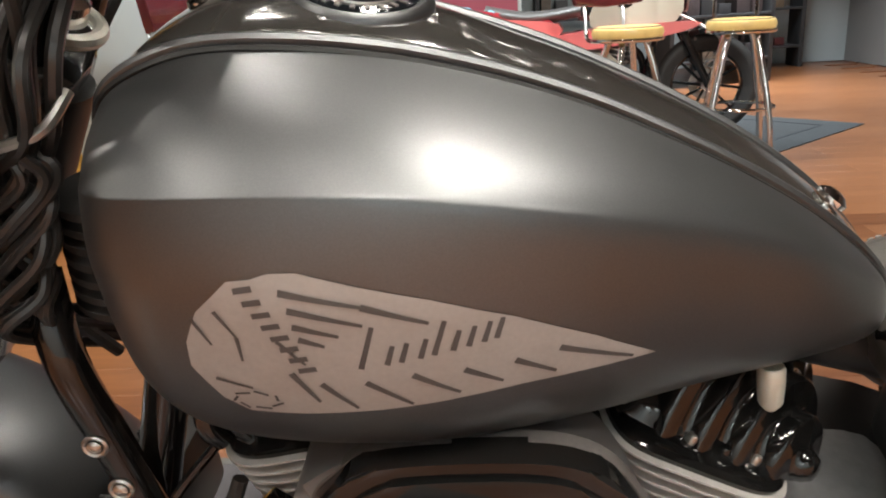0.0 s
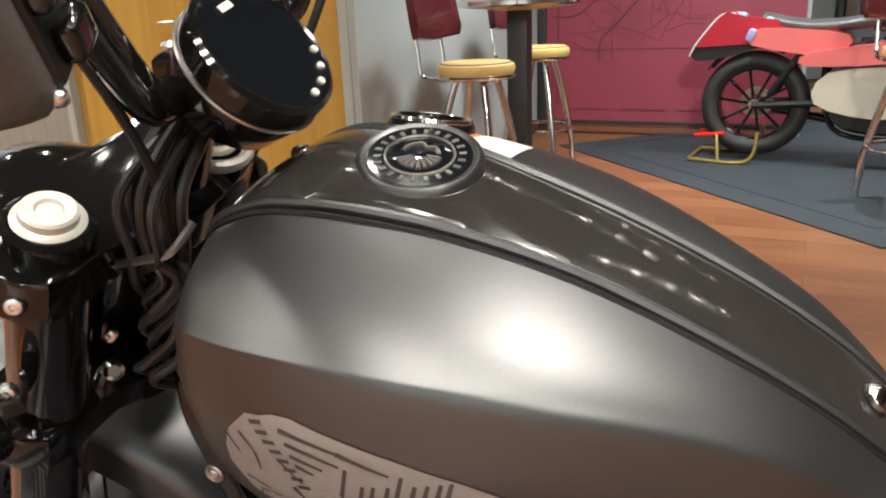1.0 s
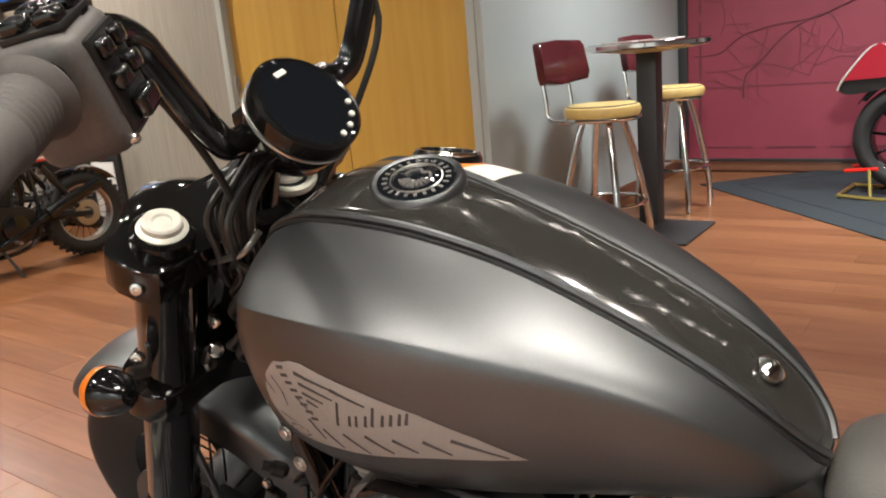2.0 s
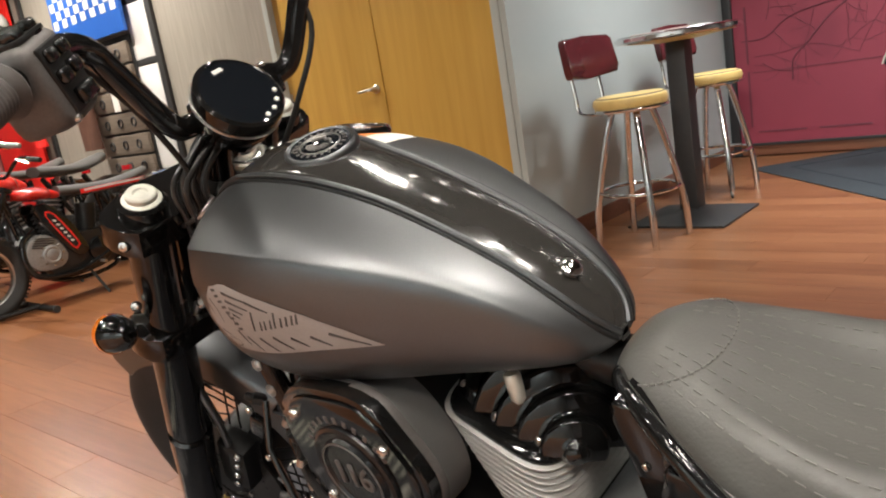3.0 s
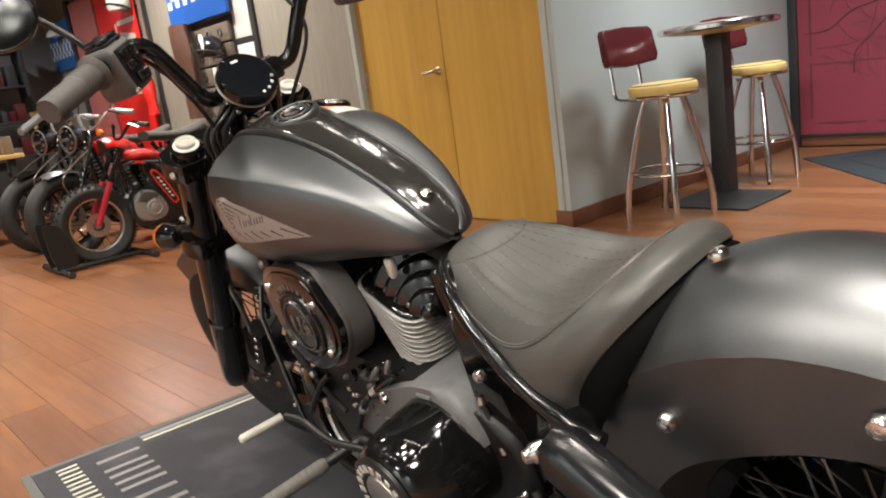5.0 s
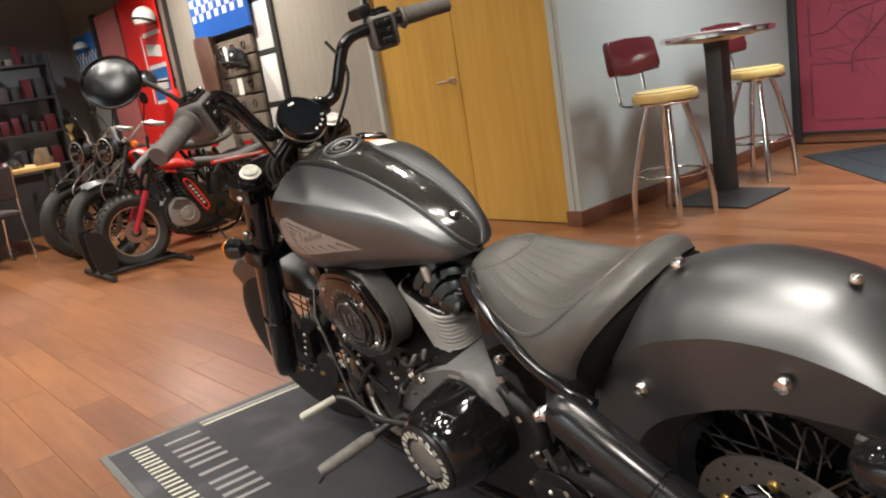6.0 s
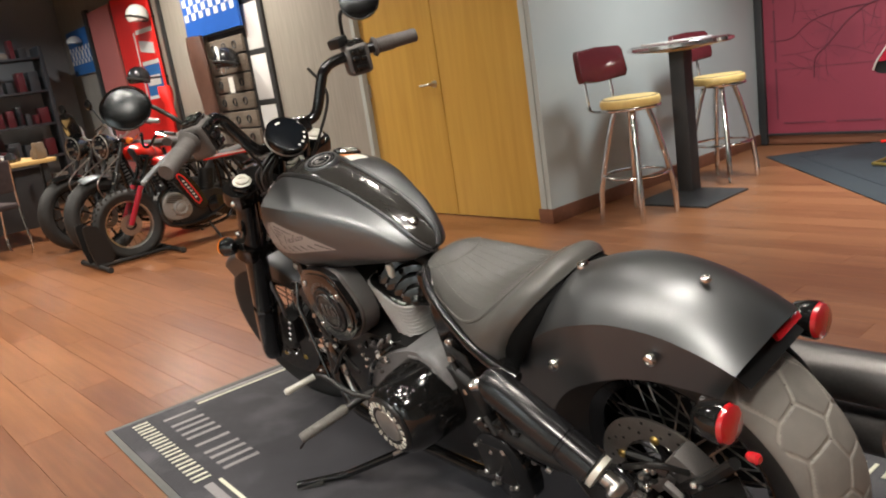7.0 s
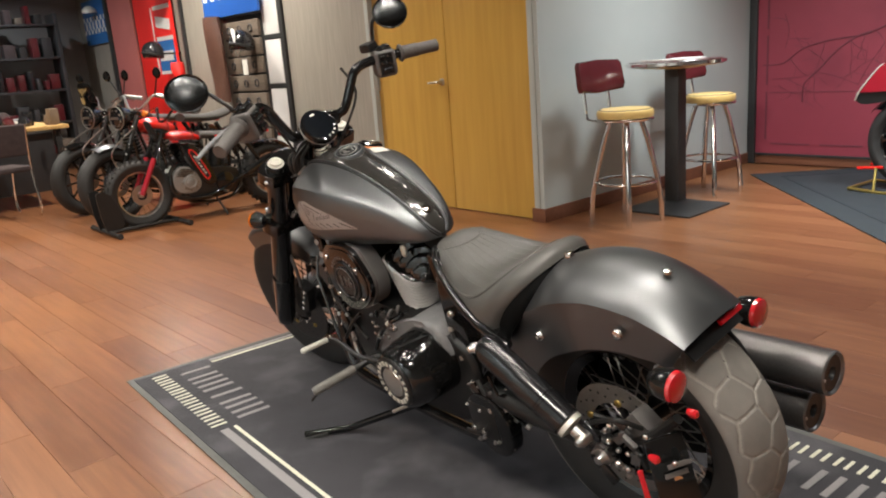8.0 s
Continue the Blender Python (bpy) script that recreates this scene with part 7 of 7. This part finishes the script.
# ---- the other motorcycles, shown side by side on the shop floor ----
def small_bike(name, m, label, tank_mat, style, group="display motorcycles"):
    """x to the rear; an upright simpler machine with round lamp, fork, tank, seat, engine and wheels."""
    b = thing(name, label, "motorcycle", m, group)
    r = 0.33
    rr = random.Random(len(label))
    fa, ra = Vector((-0.72, 0, r)), Vector((0.72, 0, r))
    for nm, ax, half in (("front_wheel", fa, 0.055 if style in ("dirt", "stand") else 0.070), ("rear_wheel", ra, 0.075)):
        prof = [(-half * 0.6, r * 0.68)] + [(half * math.sin(a), r - half * 0.8 + half * 0.8 * math.cos(a)) for a in np.linspace(-1.9, 1.9, 15)] + [(half * 0.6, r * 0.68)]
        w = part(nm, lathe([(-0.05, 0.03), (0.05, 0.03)], ax, (0, 1, 0), 16), M["steel"], b)
        ty = part("tyre", lathe(prof, ax, (0, 1, 0), 48, False), M["rubber"], w)
        part("rim", lathe([(-half * 0.6, r * 0.69), (-half * 0.5, r * 0.64), (half * 0.5, r * 0.64), (half * 0.6, r * 0.69), (-half * 0.6, r * 0.69)], ax, (0, 1, 0), 40, False), M["steel"] if style == "dirt" else M["gloss"], w)
        if style == "dirt":
            kn = []
            for k in range(36):
                a = 2 * math.pi * k / 36
                for y in (-0.7, 0, 0.7):
                    rad = r - half * 0.8 + half * 0.8 * math.cos(y) + 0.004
                    aa = a + (0.087 if y == 0 else 0)
                    bm = box(0.022, 0.022, 0.018)
                    bmesh.ops.transform(bm, matrix=Matrix.Translation((ax.x + rad * math.cos(aa), half * math.sin(y), ax.z + rad * math.sin(aa))) @ Matrix.Rotation(-aa, 4, "Y"), verts=bm.verts)
                    kn.append(bm)
            tagged(part("knob_band", join(*kn), M["rubber"], ty), "small rubber tread knobs", kind="stuff")
        for k in range(10 if style != "dirt" else 20):
            a = 2 * math.pi * k / (10 if style != "dirt" else 20)
            part("spoke", tube([(ax.x + 0.03 * math.cos(a), 0, ax.z + 0.03 * math.sin(a)), (ax.x + r * 0.65 * math.cos(a + 0.12), 0, ax.z + r * 0.65 * math.sin(a + 0.12))], 0.010 if style != "dirt" else 0.0022, 6, False), M["gloss"], w)
        part("brake_rotor", lathe([(-0.002, 0.05), (-0.002, 0.10), (0.002, 0.10), (0.002, 0.05), (-0.002, 0.05)], ax + Vector((0, -0.07, 0)), (0, 1, 0), 32, False), M["steel"], w)
    rk = Vector((math.sin(radians(27)), 0, math.cos(radians(27))))
    for s in (-1, 1):
        lo = fa + Vector((-0.01, s * 0.095, 0))
        part("fork_leg", tube([lo, lo + rk * 0.38], 0.026, 12, False), M["dark_red"] if style == "dirt" else M["gloss"], b)
        part("fork_tube", tube([lo + rk * 0.38, lo + rk * 0.68], 0.020, 12, False), M["black"] if style != "dirt" else M["gloss"], b)
    top = fa + rk * 0.66
    part("triple_clamp", box(0.07, 0.25, 0.035, top, 0.01, rot=(0, 27, 0)), M["gloss"], b)
    bar_z = top.z + (0.13 if style == "dirt" else 0.07)
    hb = [(top.x + 0.16, -0.40, bar_z + 0.05), (top.x + 0.10, -0.22, bar_z + 0.08), (top.x + 0.04, -0.08, bar_z - 0.03), (top.x + 0.04, 0.08, bar_z - 0.03), (top.x + 0.10, 0.22, bar_z + 0.08), (top.x + 0.16, 0.40, bar_z + 0.05)]
    part("handlebar", tube(hb, 0.013, 8), M["gloss"] if style == "dirt" else M["steel"], b)
    for s in (-1, 1):
        part("grip", tube([(top.x + 0.125, s * 0.30, bar_z + 0.067), (top.x + 0.165, s * 0.41, bar_z + 0.048)], 0.019, 10, False), M["rubber"] if style == "dirt" else M["silver_case"], b)
        part("hand_lever", tube([(top.x + 0.07, s * 0.24, bar_z + 0.08), (top.x + 0.09, s * 0.40, bar_z + 0.04)], 0.007, 6, False), M["chrome"], b)
        if style != "dirt":
            mc = Vector((top.x + 0.06, s * 0.36, bar_z + 0.27))
            mr = part("mirror", lathe([(-0.02, 0), (-0.015, 0.04), (0.0, 0.05), (0.003, 0.048)], mc, (1, 0, 0.1), 20, False), M["gloss"], b)
            part("mirror_stem", tube([(top.x + 0.09, s * 0.25, bar_z + 0.09), mc], 0.006, 6, False), M["black"], mr)
            ts = part("turn_signal", lathe([(-0.04, 0.0), (-0.03, 0.02), (0, 0.03), (0.01, 0.02), (0.01, 0)], top + Vector((-0.02, s * 0.20, 0.0)), (-1, 0, 0), 16), M["amber"], b, "amber turn signal")
    lamp_c = top + Vector((-0.11, 0, -0.02))
    if style != "dirt":
        hl = part("headlight", lathe([(-0.08, 0.02), (-0.06, 0.08), (0, 0.105), (0.04, 0.108), (0.05, 0.098)], lamp_c, (-1, 0, 0), 28), M["gloss"], b)
        part("lens", lathe([(0.045, 0.098), (0.065, 0.06), (0.07, 0)], lamp_c, (-1, 0, 0), 28, False), M["glass"], hl)
        part("bezel", ring(lamp_c + Vector((-0.050, 0, 0)), (1, 0, 0), 0.100, 0.006, 36, 8), M["steel"], hl)
        for k in range(8):
            a = 2 * math.pi * (k + 0.5) / 8
            part("lamp_led", lathe([(0, 0.017), (0.006, 0.014), (0.007, 0)], lamp_c + Vector((-0.056, 0.062 * math.cos(a), 0.062 * math.sin(a))), (-1, 0, 0), 10, False), M["steel"], hl)
        part("lamp_bar", box(0.008, 0.10, 0.022, lamp_c + Vector((-0.069, 0, 0)), 0.003), M["steel"], hl)
        if style == "black":
            part("lamp_shield", prism([(-0.10, -0.08), (0.10, -0.08), (0.11, 0.06), (0.07, 0.14), (-0.07, 0.14), (-0.11, 0.06)], 0, -0.014, 0.004, 2, 3), M["gloss"], b, "black shield above the headlamp", m=Matrix.Translation(lamp_c + Vector((0.0, 0, 0.18))) @ pose(0, 0, 0, 14, 0, -90))
        for s in (-1, 1):
            part("brake_hose", tube([fa + Vector((0.02, s * 0.10, 0.12)), fa + Vector((-0.05, s * 0.14, 0.30)), top + Vector((-0.05, s * 0.10, -0.10))], 0.006, 6), M["steel"], b)
        for k in range(22):
            p = fa + rk * rr.uniform(0.05, 0.72) + Vector((-0.035 - 0.03 * rr.random(), rr.uniform(-0.14, 0.14), 0))
            part("fork_bolt", bolt(p, (-1, rr.uniform(-0.5, 0.5), rr.uniform(-0.2, 0.5)), rr.uniform(0.006, 0.011), 0.012), M["bolt"] if k % 3 else M["steel"], b)
        rows = [[(fa.x - math.cos(a) * (r + 0.03 - 0.02 * (v * v)), 0.085 * v, fa.z + math.sin(a) * (r + 0.03 - 0.03 * v * v)) for v in np.linspace(-1, 1, 9)] for a in np.linspace(1.15, 1.95, 14)]
        part("front_fender", grid(rows, 0.004), M["satin"] if style == "grey" else M["gloss"], b)
    else:
        part("number_board", prism([(-0.06, -0.09), (0.06, -0.09), (0.075, 0.05), (0.05, 0.08), (-0.05, 0.08), (-0.075, 0.05)], 0, -0.012, 0.004, 2, 3), M["black"], b, m=Matrix.Translation(lamp_c + Vector((0.02, 0, 0.05))) @ pose(0, 0, 0, 20, 0, -90))
        part("front_plate", box(0.05, 0.10, 0.12, lamp_c + Vector((0.05, 0, -0.02)), 0.02), M["gloss"], b)
    # tank
    rows = []
    for t in np.linspace(0, 1, 18):
        x = -0.38 + (0.34 if style == "dirt" else 0.36 if style == "grey" else 0.48) * t
        w = 0.03 + (0.09 if style == "grey" else 0.125) * math.sin(math.pi * min(1, t * 1.1 + 0.08)) ** 0.7 if t < 0.95 else 0.04
        zc = (0.80 if style == "grey" else 0.86) - 0.05 * t * t
        h = (0.055 if style == "dirt" else 0.085) * math.sin(math.pi * (0.12 + 0.8 * t)) ** 0.6
        rows.append([(x, w * math.cos(a), zc + h * math.sin(a)) for a in np.linspace(0, 2 * math.pi, 24, endpoint=False)])
    part("fuel_tank", grid(rows, closed=True), tank_mat, b, "glossy fuel tank", sharp=60)
    rows = []
    for t in np.linspace(0, 1, 16):
        x = (-0.04 if style == "dirt" else 0.08) + (0.74 if style == "dirt" else 0.62) * t
        w = 0.075 + 0.05 * math.sin(math.pi * t * 0.9) - 0.03 * max(0, t - 0.8) * 5
        zc = 0.835 - 0.03 * math.sin(math.pi * t) + 0.05 * max(0, t - 0.6)
        rows.append([(x, w * math.cos(a), zc + 0.04 * math.sin(a)) for a in np.linspace(0, 2 * math.pi, 18, endpoint=False)])
    part("seat", grid(rows, closed=True), M["leather"], b, sharp=60)
    if style == "dirt":
        for s in (-1, 1):
            panel = part("side_panel", prism([(-0.30, 0.73), (-0.15, 0.74), (0.02, 0.42), (0.00, 0.34), (-0.10, 0.37)], s * 0.10, s * 0.165, 0.012, 2, 3), M["gloss"], b, "black slanted side panel")
            part("panel_badge", prism([(-0.235, 0.685), (-0.165, 0.685), (-0.04, 0.45), (-0.05, 0.40), (-0.095, 0.41)], s * 0.165, s * 0.168, 0.001, 1, 3), M["banner_red"], panel, "red outlined badge")
            part("badge_field", prism([(-0.222, 0.673), (-0.172, 0.673), (-0.055, 0.45), (-0.060, 0.415), (-0.090, 0.422)], s * 0.168, s * 0.171, 0.001, 1, 3), M["black"], panel)
            for k in range(6):
                f = (k + 0.6) / 6.2
                part("badge_bar", box(0.026, 0.002, 0.014, (-0.190 + 0.115 * f, s * 0.1725, 0.655 - 0.215 * f), rot=(0, 20, 0)), M["paper"], panel)
            part("seat_stripe", box(0.62, 0.006, 0.035, (0.40, s * 0.118, 0.80), 0.002), M["banner_red"], b, "red stripe under the seat")
            part("seat_stripe", box(0.52, 0.006, 0.016, (0.38, s * 0.122, 0.806), 0.001), M["white"], b)
    # engine and frame
    part("engine_case", prism([(-0.25, 0.46), (-0.05, 0.5), (0.22, 0.48), (0.30, 0.38), (0.2, 0.22), (-0.18, 0.2), (-0.3, 0.3)], 0.14, -0.14, 0.02, 2, 3), M["fin_dark"], b)
    if style == "dirt":
        blk = part("engine_block", prism([(-0.40, 0.50), (-0.30, 0.55), (-0.19, 0.50), (-0.13, 0.36), (-0.20, 0.28), (-0.36, 0.29), (-0.43, 0.38)], 0.13, -0.15, 0.02, 2, 3), M["silver_case"], b, "silver cast engine block")
        part("block_cover", lathe([(0, 0.075), (0.014, 0.072), (0.020, 0.058), (0.014, 0.046), (0.022, 0.030), (0.022, 0)], (-0.25, -0.150, 0.39), (0, -1, 0), 28), M["silver_case"], blk)
        for k in range(5):
            part("block_rib", box(0.15, 0.012, 0.006, (-0.31 + 0.01 * k, -0.153, 0.455 + 0.016 * k), 0.002, rot=(0, 12, 0)), M["fin_dark"], blk)
        for k in range(8):
            a = 2 * math.pi * k / 8
            part("cover_bolt", bolt((-0.25 + 0.083 * math.cos(a), -0.150, 0.39 + 0.083 * math.sin(a)), (0, -1, 0), 0.007, 0.006), M["bolt"], blk)
        part("exhaust_pipe", tube([(-0.30, -0.06, 0.58), (-0.43, -0.12, 0.50), (-0.40, -0.15, 0.27), (-0.1, -0.17, 0.22), (0.2, -0.17, 0.32), (0.62, -0.18, 0.52)], 0.022, 10), M["gloss"], b)
        part("muffler", tube([(0.35, -0.185, 0.40), (0.78, -0.19, 0.56)], 0.045, 14, False), M["gloss"], b)
        part("foot_peg", tube([(0.08, -0.14, 0.25), (0.08, -0.27, 0.25)], 0.012, 8, False), M["steel"], b)
    for cxx, dx in ((-0.13, -0.05), (0.10, 0.05)):
        part("barrel", tube([(cxx, 0, 0.46), (cxx + dx, 0, 0.70)], 0.075, 16, False), M["fin_dark"], b)
        for k in range(7):
            p = Vector((cxx, 0, 0.48)).lerp(Vector((cxx + dx, 0, 0.68)), k / 6)
            part("cooling_fin", lathe([(-0.003, 0.095), (0.003, 0.095)], p, (dx, 0, 0.24), 20), M["fin_dark"] if style == "dirt" else M["steel"], b)
    part("clutch_cover", lathe([(0, 0.10), (0.03, 0.095), (0.04, 0.06), (0.042, 0)], (0.12, -0.14, 0.34), (0, -1, 0), 28), M["gloss"], b)
    for s in (-1, 1):
        part("frame_tube", tube([(-0.44, s * 0.03, 0.86), (-0.36, s * 0.09, 0.5), (-0.28, s * 0.12, 0.2), (0.2, s * 0.12, 0.18), (0.32, s * 0.12, 0.45), (0.30, s * 0.10, 0.76)], 0.016, 8), M["gloss"], b)
        part("swingarm", tube([(0.3, s * 0.10, 0.36), (0.72, s * 0.11, 0.33)], 0.022, 8, False), M["black"], b)
        part("shock_absorber", tube([(0.40, s * 0.12, 0.75), (0.62, s * 0.12, 0.40)], 0.022, 10, False), M["gloss"], b)
    if style != "dirt":
        part("exhaust_pipe", tube([(-0.18, -0.06, 0.62), (-0.32, -0.12, 0.5), (-0.28, -0.16, 0.26), (0.1, -0.17, 0.20), (0.75, -0.18, 0.30)], 0.018 if style == "dirt" else 0.026, 10), M["gloss"], b)
    rows = [[(ra.x - math.cos(a) * (r + 0.045 - 0.02 * v * v), 0.085 * v, ra.z + math.sin(a) * (r + 0.045 - 0.02 * v * v)) for v in np.linspace(-1, 1, 9)] for a in np.linspace(1.1, 2.5, 12)]
    part("rear_fender", grid(rows, 0.004), M["gloss"], b)
    part("tail_lamp", box(0.03, 0.09, 0.04, (0.93, 0, 0.73), 0.008), M["red_lens"], b, "red tail lamp")
    if style != "stand":
        part("kick_stand", tube([(0.0, -0.14, 0.2), (0.05, -0.26, 0.008)], 0.011, 8, False), M["black"], b)
    return b


small_bike("motorcycle", ROOM @ pose(-2.88, -1.19, 0, 0, 0, 90) @ Matrix.Scale(0.85, 4), "black and red flat-track motorcycle with knobby tyres", M["red_paint"], "dirt")
small_bike("motorcycle", ROOM @ pose(-3.55, -1.145, 0, 0, 0, 105), "red-tanked motorcycle with a silver front mudguard", M["red_paint"], "grey")
small_bike("motorcycle", ROOM @ pose(-4.26, -1.165, 0, 0, 0, 105), "black motorcycle with chrome mirrors and amber signals", M["gloss"], "black")


def wheel_stand(m):
    s = thing("wheel_stand", "black steel wheel chock under the front tyre", "stand", m)
    part("crossbar", tube([(-0.32, -0.30, 0.022), (-0.32, 0.30, 0.022)], 0.020, 10, False), M["black"], s)
    part("crossbar", tube([(0.26, -0.30, 0.022), (0.26, 0.30, 0.022)], 0.020, 10, False), M["black"], s)
    for y in (-0.09, 0.09):
        part("rail", tube([(-0.32, y, 0.03), (0.26, y, 0.03)], 0.016, 8, False), M["black"], s)
        part("upright", prism([(-0.34, 0.03), (-0.22, 0.03), (-0.20, 0.16), (-0.27, 0.33), (-0.36, 0.36), (-0.38, 0.3)], y - 0.008, y + 0.008, 0.002, 1, 2), M["black"], s)
    for y in (-0.30, 0.30):
        for x in (-0.32, 0.26):
            part("end_cap", lathe([(0, 0.023), (0.03, 0.023)], (x, y, 0.024), (0, 1 if y > 0 else -1, 0), 12), M["rubber"], s)


wheel_stand(ROOM @ pose(-2.88, -1.80, 0, 0, 0, 90))
# the machine at the far end, on the blue mat, with bright bodywork
sport = small_bike("motorcycle", ROOM @ pose(2.41, 2.00, 0.035, 0, 0, 172), "red and cream sport motorcycle on a golden paddock stand", M["gloss"], "stand")
for nm, mt, bm in (("fairing", M["cream_panel"], prism([(-0.55, 0.86), (-0.30, 0.98), (-0.05, 0.92), (0.02, 0.74), (-0.20, 0.66), (-0.45, 0.70)], 0.15, -0.15, 0.05, 3, 3)),
                   ("side_fairing", M["rose"], prism([(-0.62, 0.74), (-0.10, 0.72), (0.40, 0.66), (0.42, 0.58), (-0.05, 0.60), (-0.55, 0.68)], 0.18, -0.18, 0.03, 3, 3)),
                   ("belly_panel", M["cream_panel"], prism([(-0.10, 0.56), (0.30, 0.54), (0.36, 0.36), (0.05, 0.28), (-0.20, 0.34)], 0.17, -0.17, 0.04, 3, 3)),
                   ("tail_fairing", M["dark_red"], prism([(0.30, 0.80), (0.80, 0.87), (0.93, 0.89), (1.09, 0.71), (1.03, 0.69), (0.55, 0.72), (0.30, 0.72)], 0.10, -0.10, 0.03, 3, 3)),
                   ("tail_underside", M["fin_dark"], prism([(0.70, 0.71), (1.00, 0.695), (1.09, 0.71), (1.12, 0.63), (1.04, 0.60), (0.80, 0.65)], 0.085, -0.085, 0.015, 3, 3)),
                   ("number_panel", M["rose"], prism([(0.22, 0.76), (0.70, 0.80), (0.74, 0.70), (0.30, 0.64)], 0.15, -0.15, 0.03, 3, 3))):
    part(nm, bm, mt, sport)
for x, z, w, mt in ((-0.45, 0.86, 0.10, M["pale_blue"]), (-0.32, 0.93, 0.10, M["pale_blue"]), (-0.14, 0.89, 0.15, M["mat_grey"]), (-0.25, 0.80, 0.13, M["lilac"]), (-0.08, 0.79, 0.10, M["carton"]), (-0.42, 0.77, 0.08, M["amber"])):
    part("sticker", box(w * 0.7, 0.012, w * 0.5, (x, -0.151, z), 0.004, rot=(0, 12, 0)), mt, sport, "bright sticker on the bodywork")
for x, y, z, w, mt in ((0.84, -0.06, 0.865, 0.07, M["pale_blue"]), (0.88, 0.05, 0.865, 0.07, M["lilac"]), (0.70, -0.06, 0.845, 0.07, M["mat_grey"]), (0.66, 0.06, 0.838, 0.07, M["pale_blue"]), (0.74, 0.0, 0.75, 0.09, M["amber"]), (0.75, 0.11, 0.76, 0.10, M["lilac"]), (0.76, -0.11, 0.77, 0.09, M["paper"])):
    part("sticker", box(0.05, w, w * 0.75, (x, y, z), 0.015, rot=(0, -20, 0)), mt, sport, "bright sticker on the bodywork")
for y in (-0.09, 0.09):
    part("tail_edge", tube([(0.86, y, 0.885), (0.95, y * 1.05, 0.875), (1.08, y * 1.1, 0.715), (1.125, y, 0.63)], 0.007, 8), M["pearl"], sport, "pale edge of the tail")
ps = thing("paddock_stand", "golden tubular paddock stand with red grips", "stand", ROOM @ pose(1.45, 2.10, 0.008, 0, 0, -6))
for s in (-1, 1):
    part("side_bar", tube([(-0.10, s * 0.2, 0.022), (0.25, s * 0.2, 0.022), (0.3, s * 0.14, 0.2)], 0.012, 8), M["yellow_stand"], ps)
    part("stand_grip", tube([(-0.09, s * 0.1, 0.16), (0.10, s * 0.12, 0.18)], 0.012, 8, False), M["red_paint"], ps, "red grip")
    part("grip_post", tube([(0.05, s * 0.118, 0.175), (0.08, s * 0.2, 0.022)], 0.010, 6, False), M["yellow_stand"], ps)
part("crossbar", tube([(-0.10, -0.2, 0.022), (-0.10, 0.2, 0.022)], 0.012, 8, False), M["yellow_stand"], ps)


# ---- floor planks, last ----
def planks():
    wid, length = 0.162, 1.22
    near, far_rows = [], []
    verts, faces = [], []
    count = 0
    for j in range(-46, 45):
        y = j * wid
        off = (j * 0.413) % length
        x = -9.4 + off - length
        while x < 6.4:
            cx, cy = x + length / 2, y + wid / 2
            w = ROOM @ Vector((cx, cy, 0))
            if -8.9 < cx < 6.2 and (-7.1 < cy < 2.9 or cx > 2.0 and cy < 7.1):
                if abs(w.x + 1.6) < 2.9 and -1.9 < w.y < 2.5 and count < 300:
                    near.append((cx, cy))
                    count += 1
                else:
                    far_rows.append((cx, cy))
            x += length
    bm = bmesh.new()
    bmesh.ops.create_cube(bm, size=1)
    bmesh.ops.scale(bm, vec=(length - 0.0009, wid - 0.0009, 0.012), verts=bm.verts)
    bmesh.ops.bevel(bm, geom=[e for e in bm.edges if all(v.co.z > 0 for v in e.verts)], offset=0.0007, segments=1, affect="EDGES")
    me = bpy.data.meshes.new("plank")
    bm.to_mesh(me)
    base_v = [v.co.copy() for v in bm.verts]
    bm.verts.index_update()
    base_f = [[v.index for v in f.verts] for f in bm.faces]
    bm.free()
    me.materials.append(M["floor"])
    for cx, cy in near:
        ob = new("plank", me)
        ob.parent = floor
        ob.matrix_basis = ROOM @ pose(cx, cy, -0.006)
    for cx, cy in far_rows:
        k = len(verts)
        verts += [(v.x + cx, v.y + cy, v.z - 0.006) for v in base_v]
        faces += [[i + k for i in f] for f in base_f]
    me2 = bpy.data.meshes.new("planks")
    me2.from_pydata(verts, [], faces)
    me2.materials.append(M["floor"])
    ob = new("planks", me2)
    ob.parent = floor
    ob.matrix_basis = ROOM
    tagged(ob, "red-brown floor planks farther off", kind="stuff")


planks()
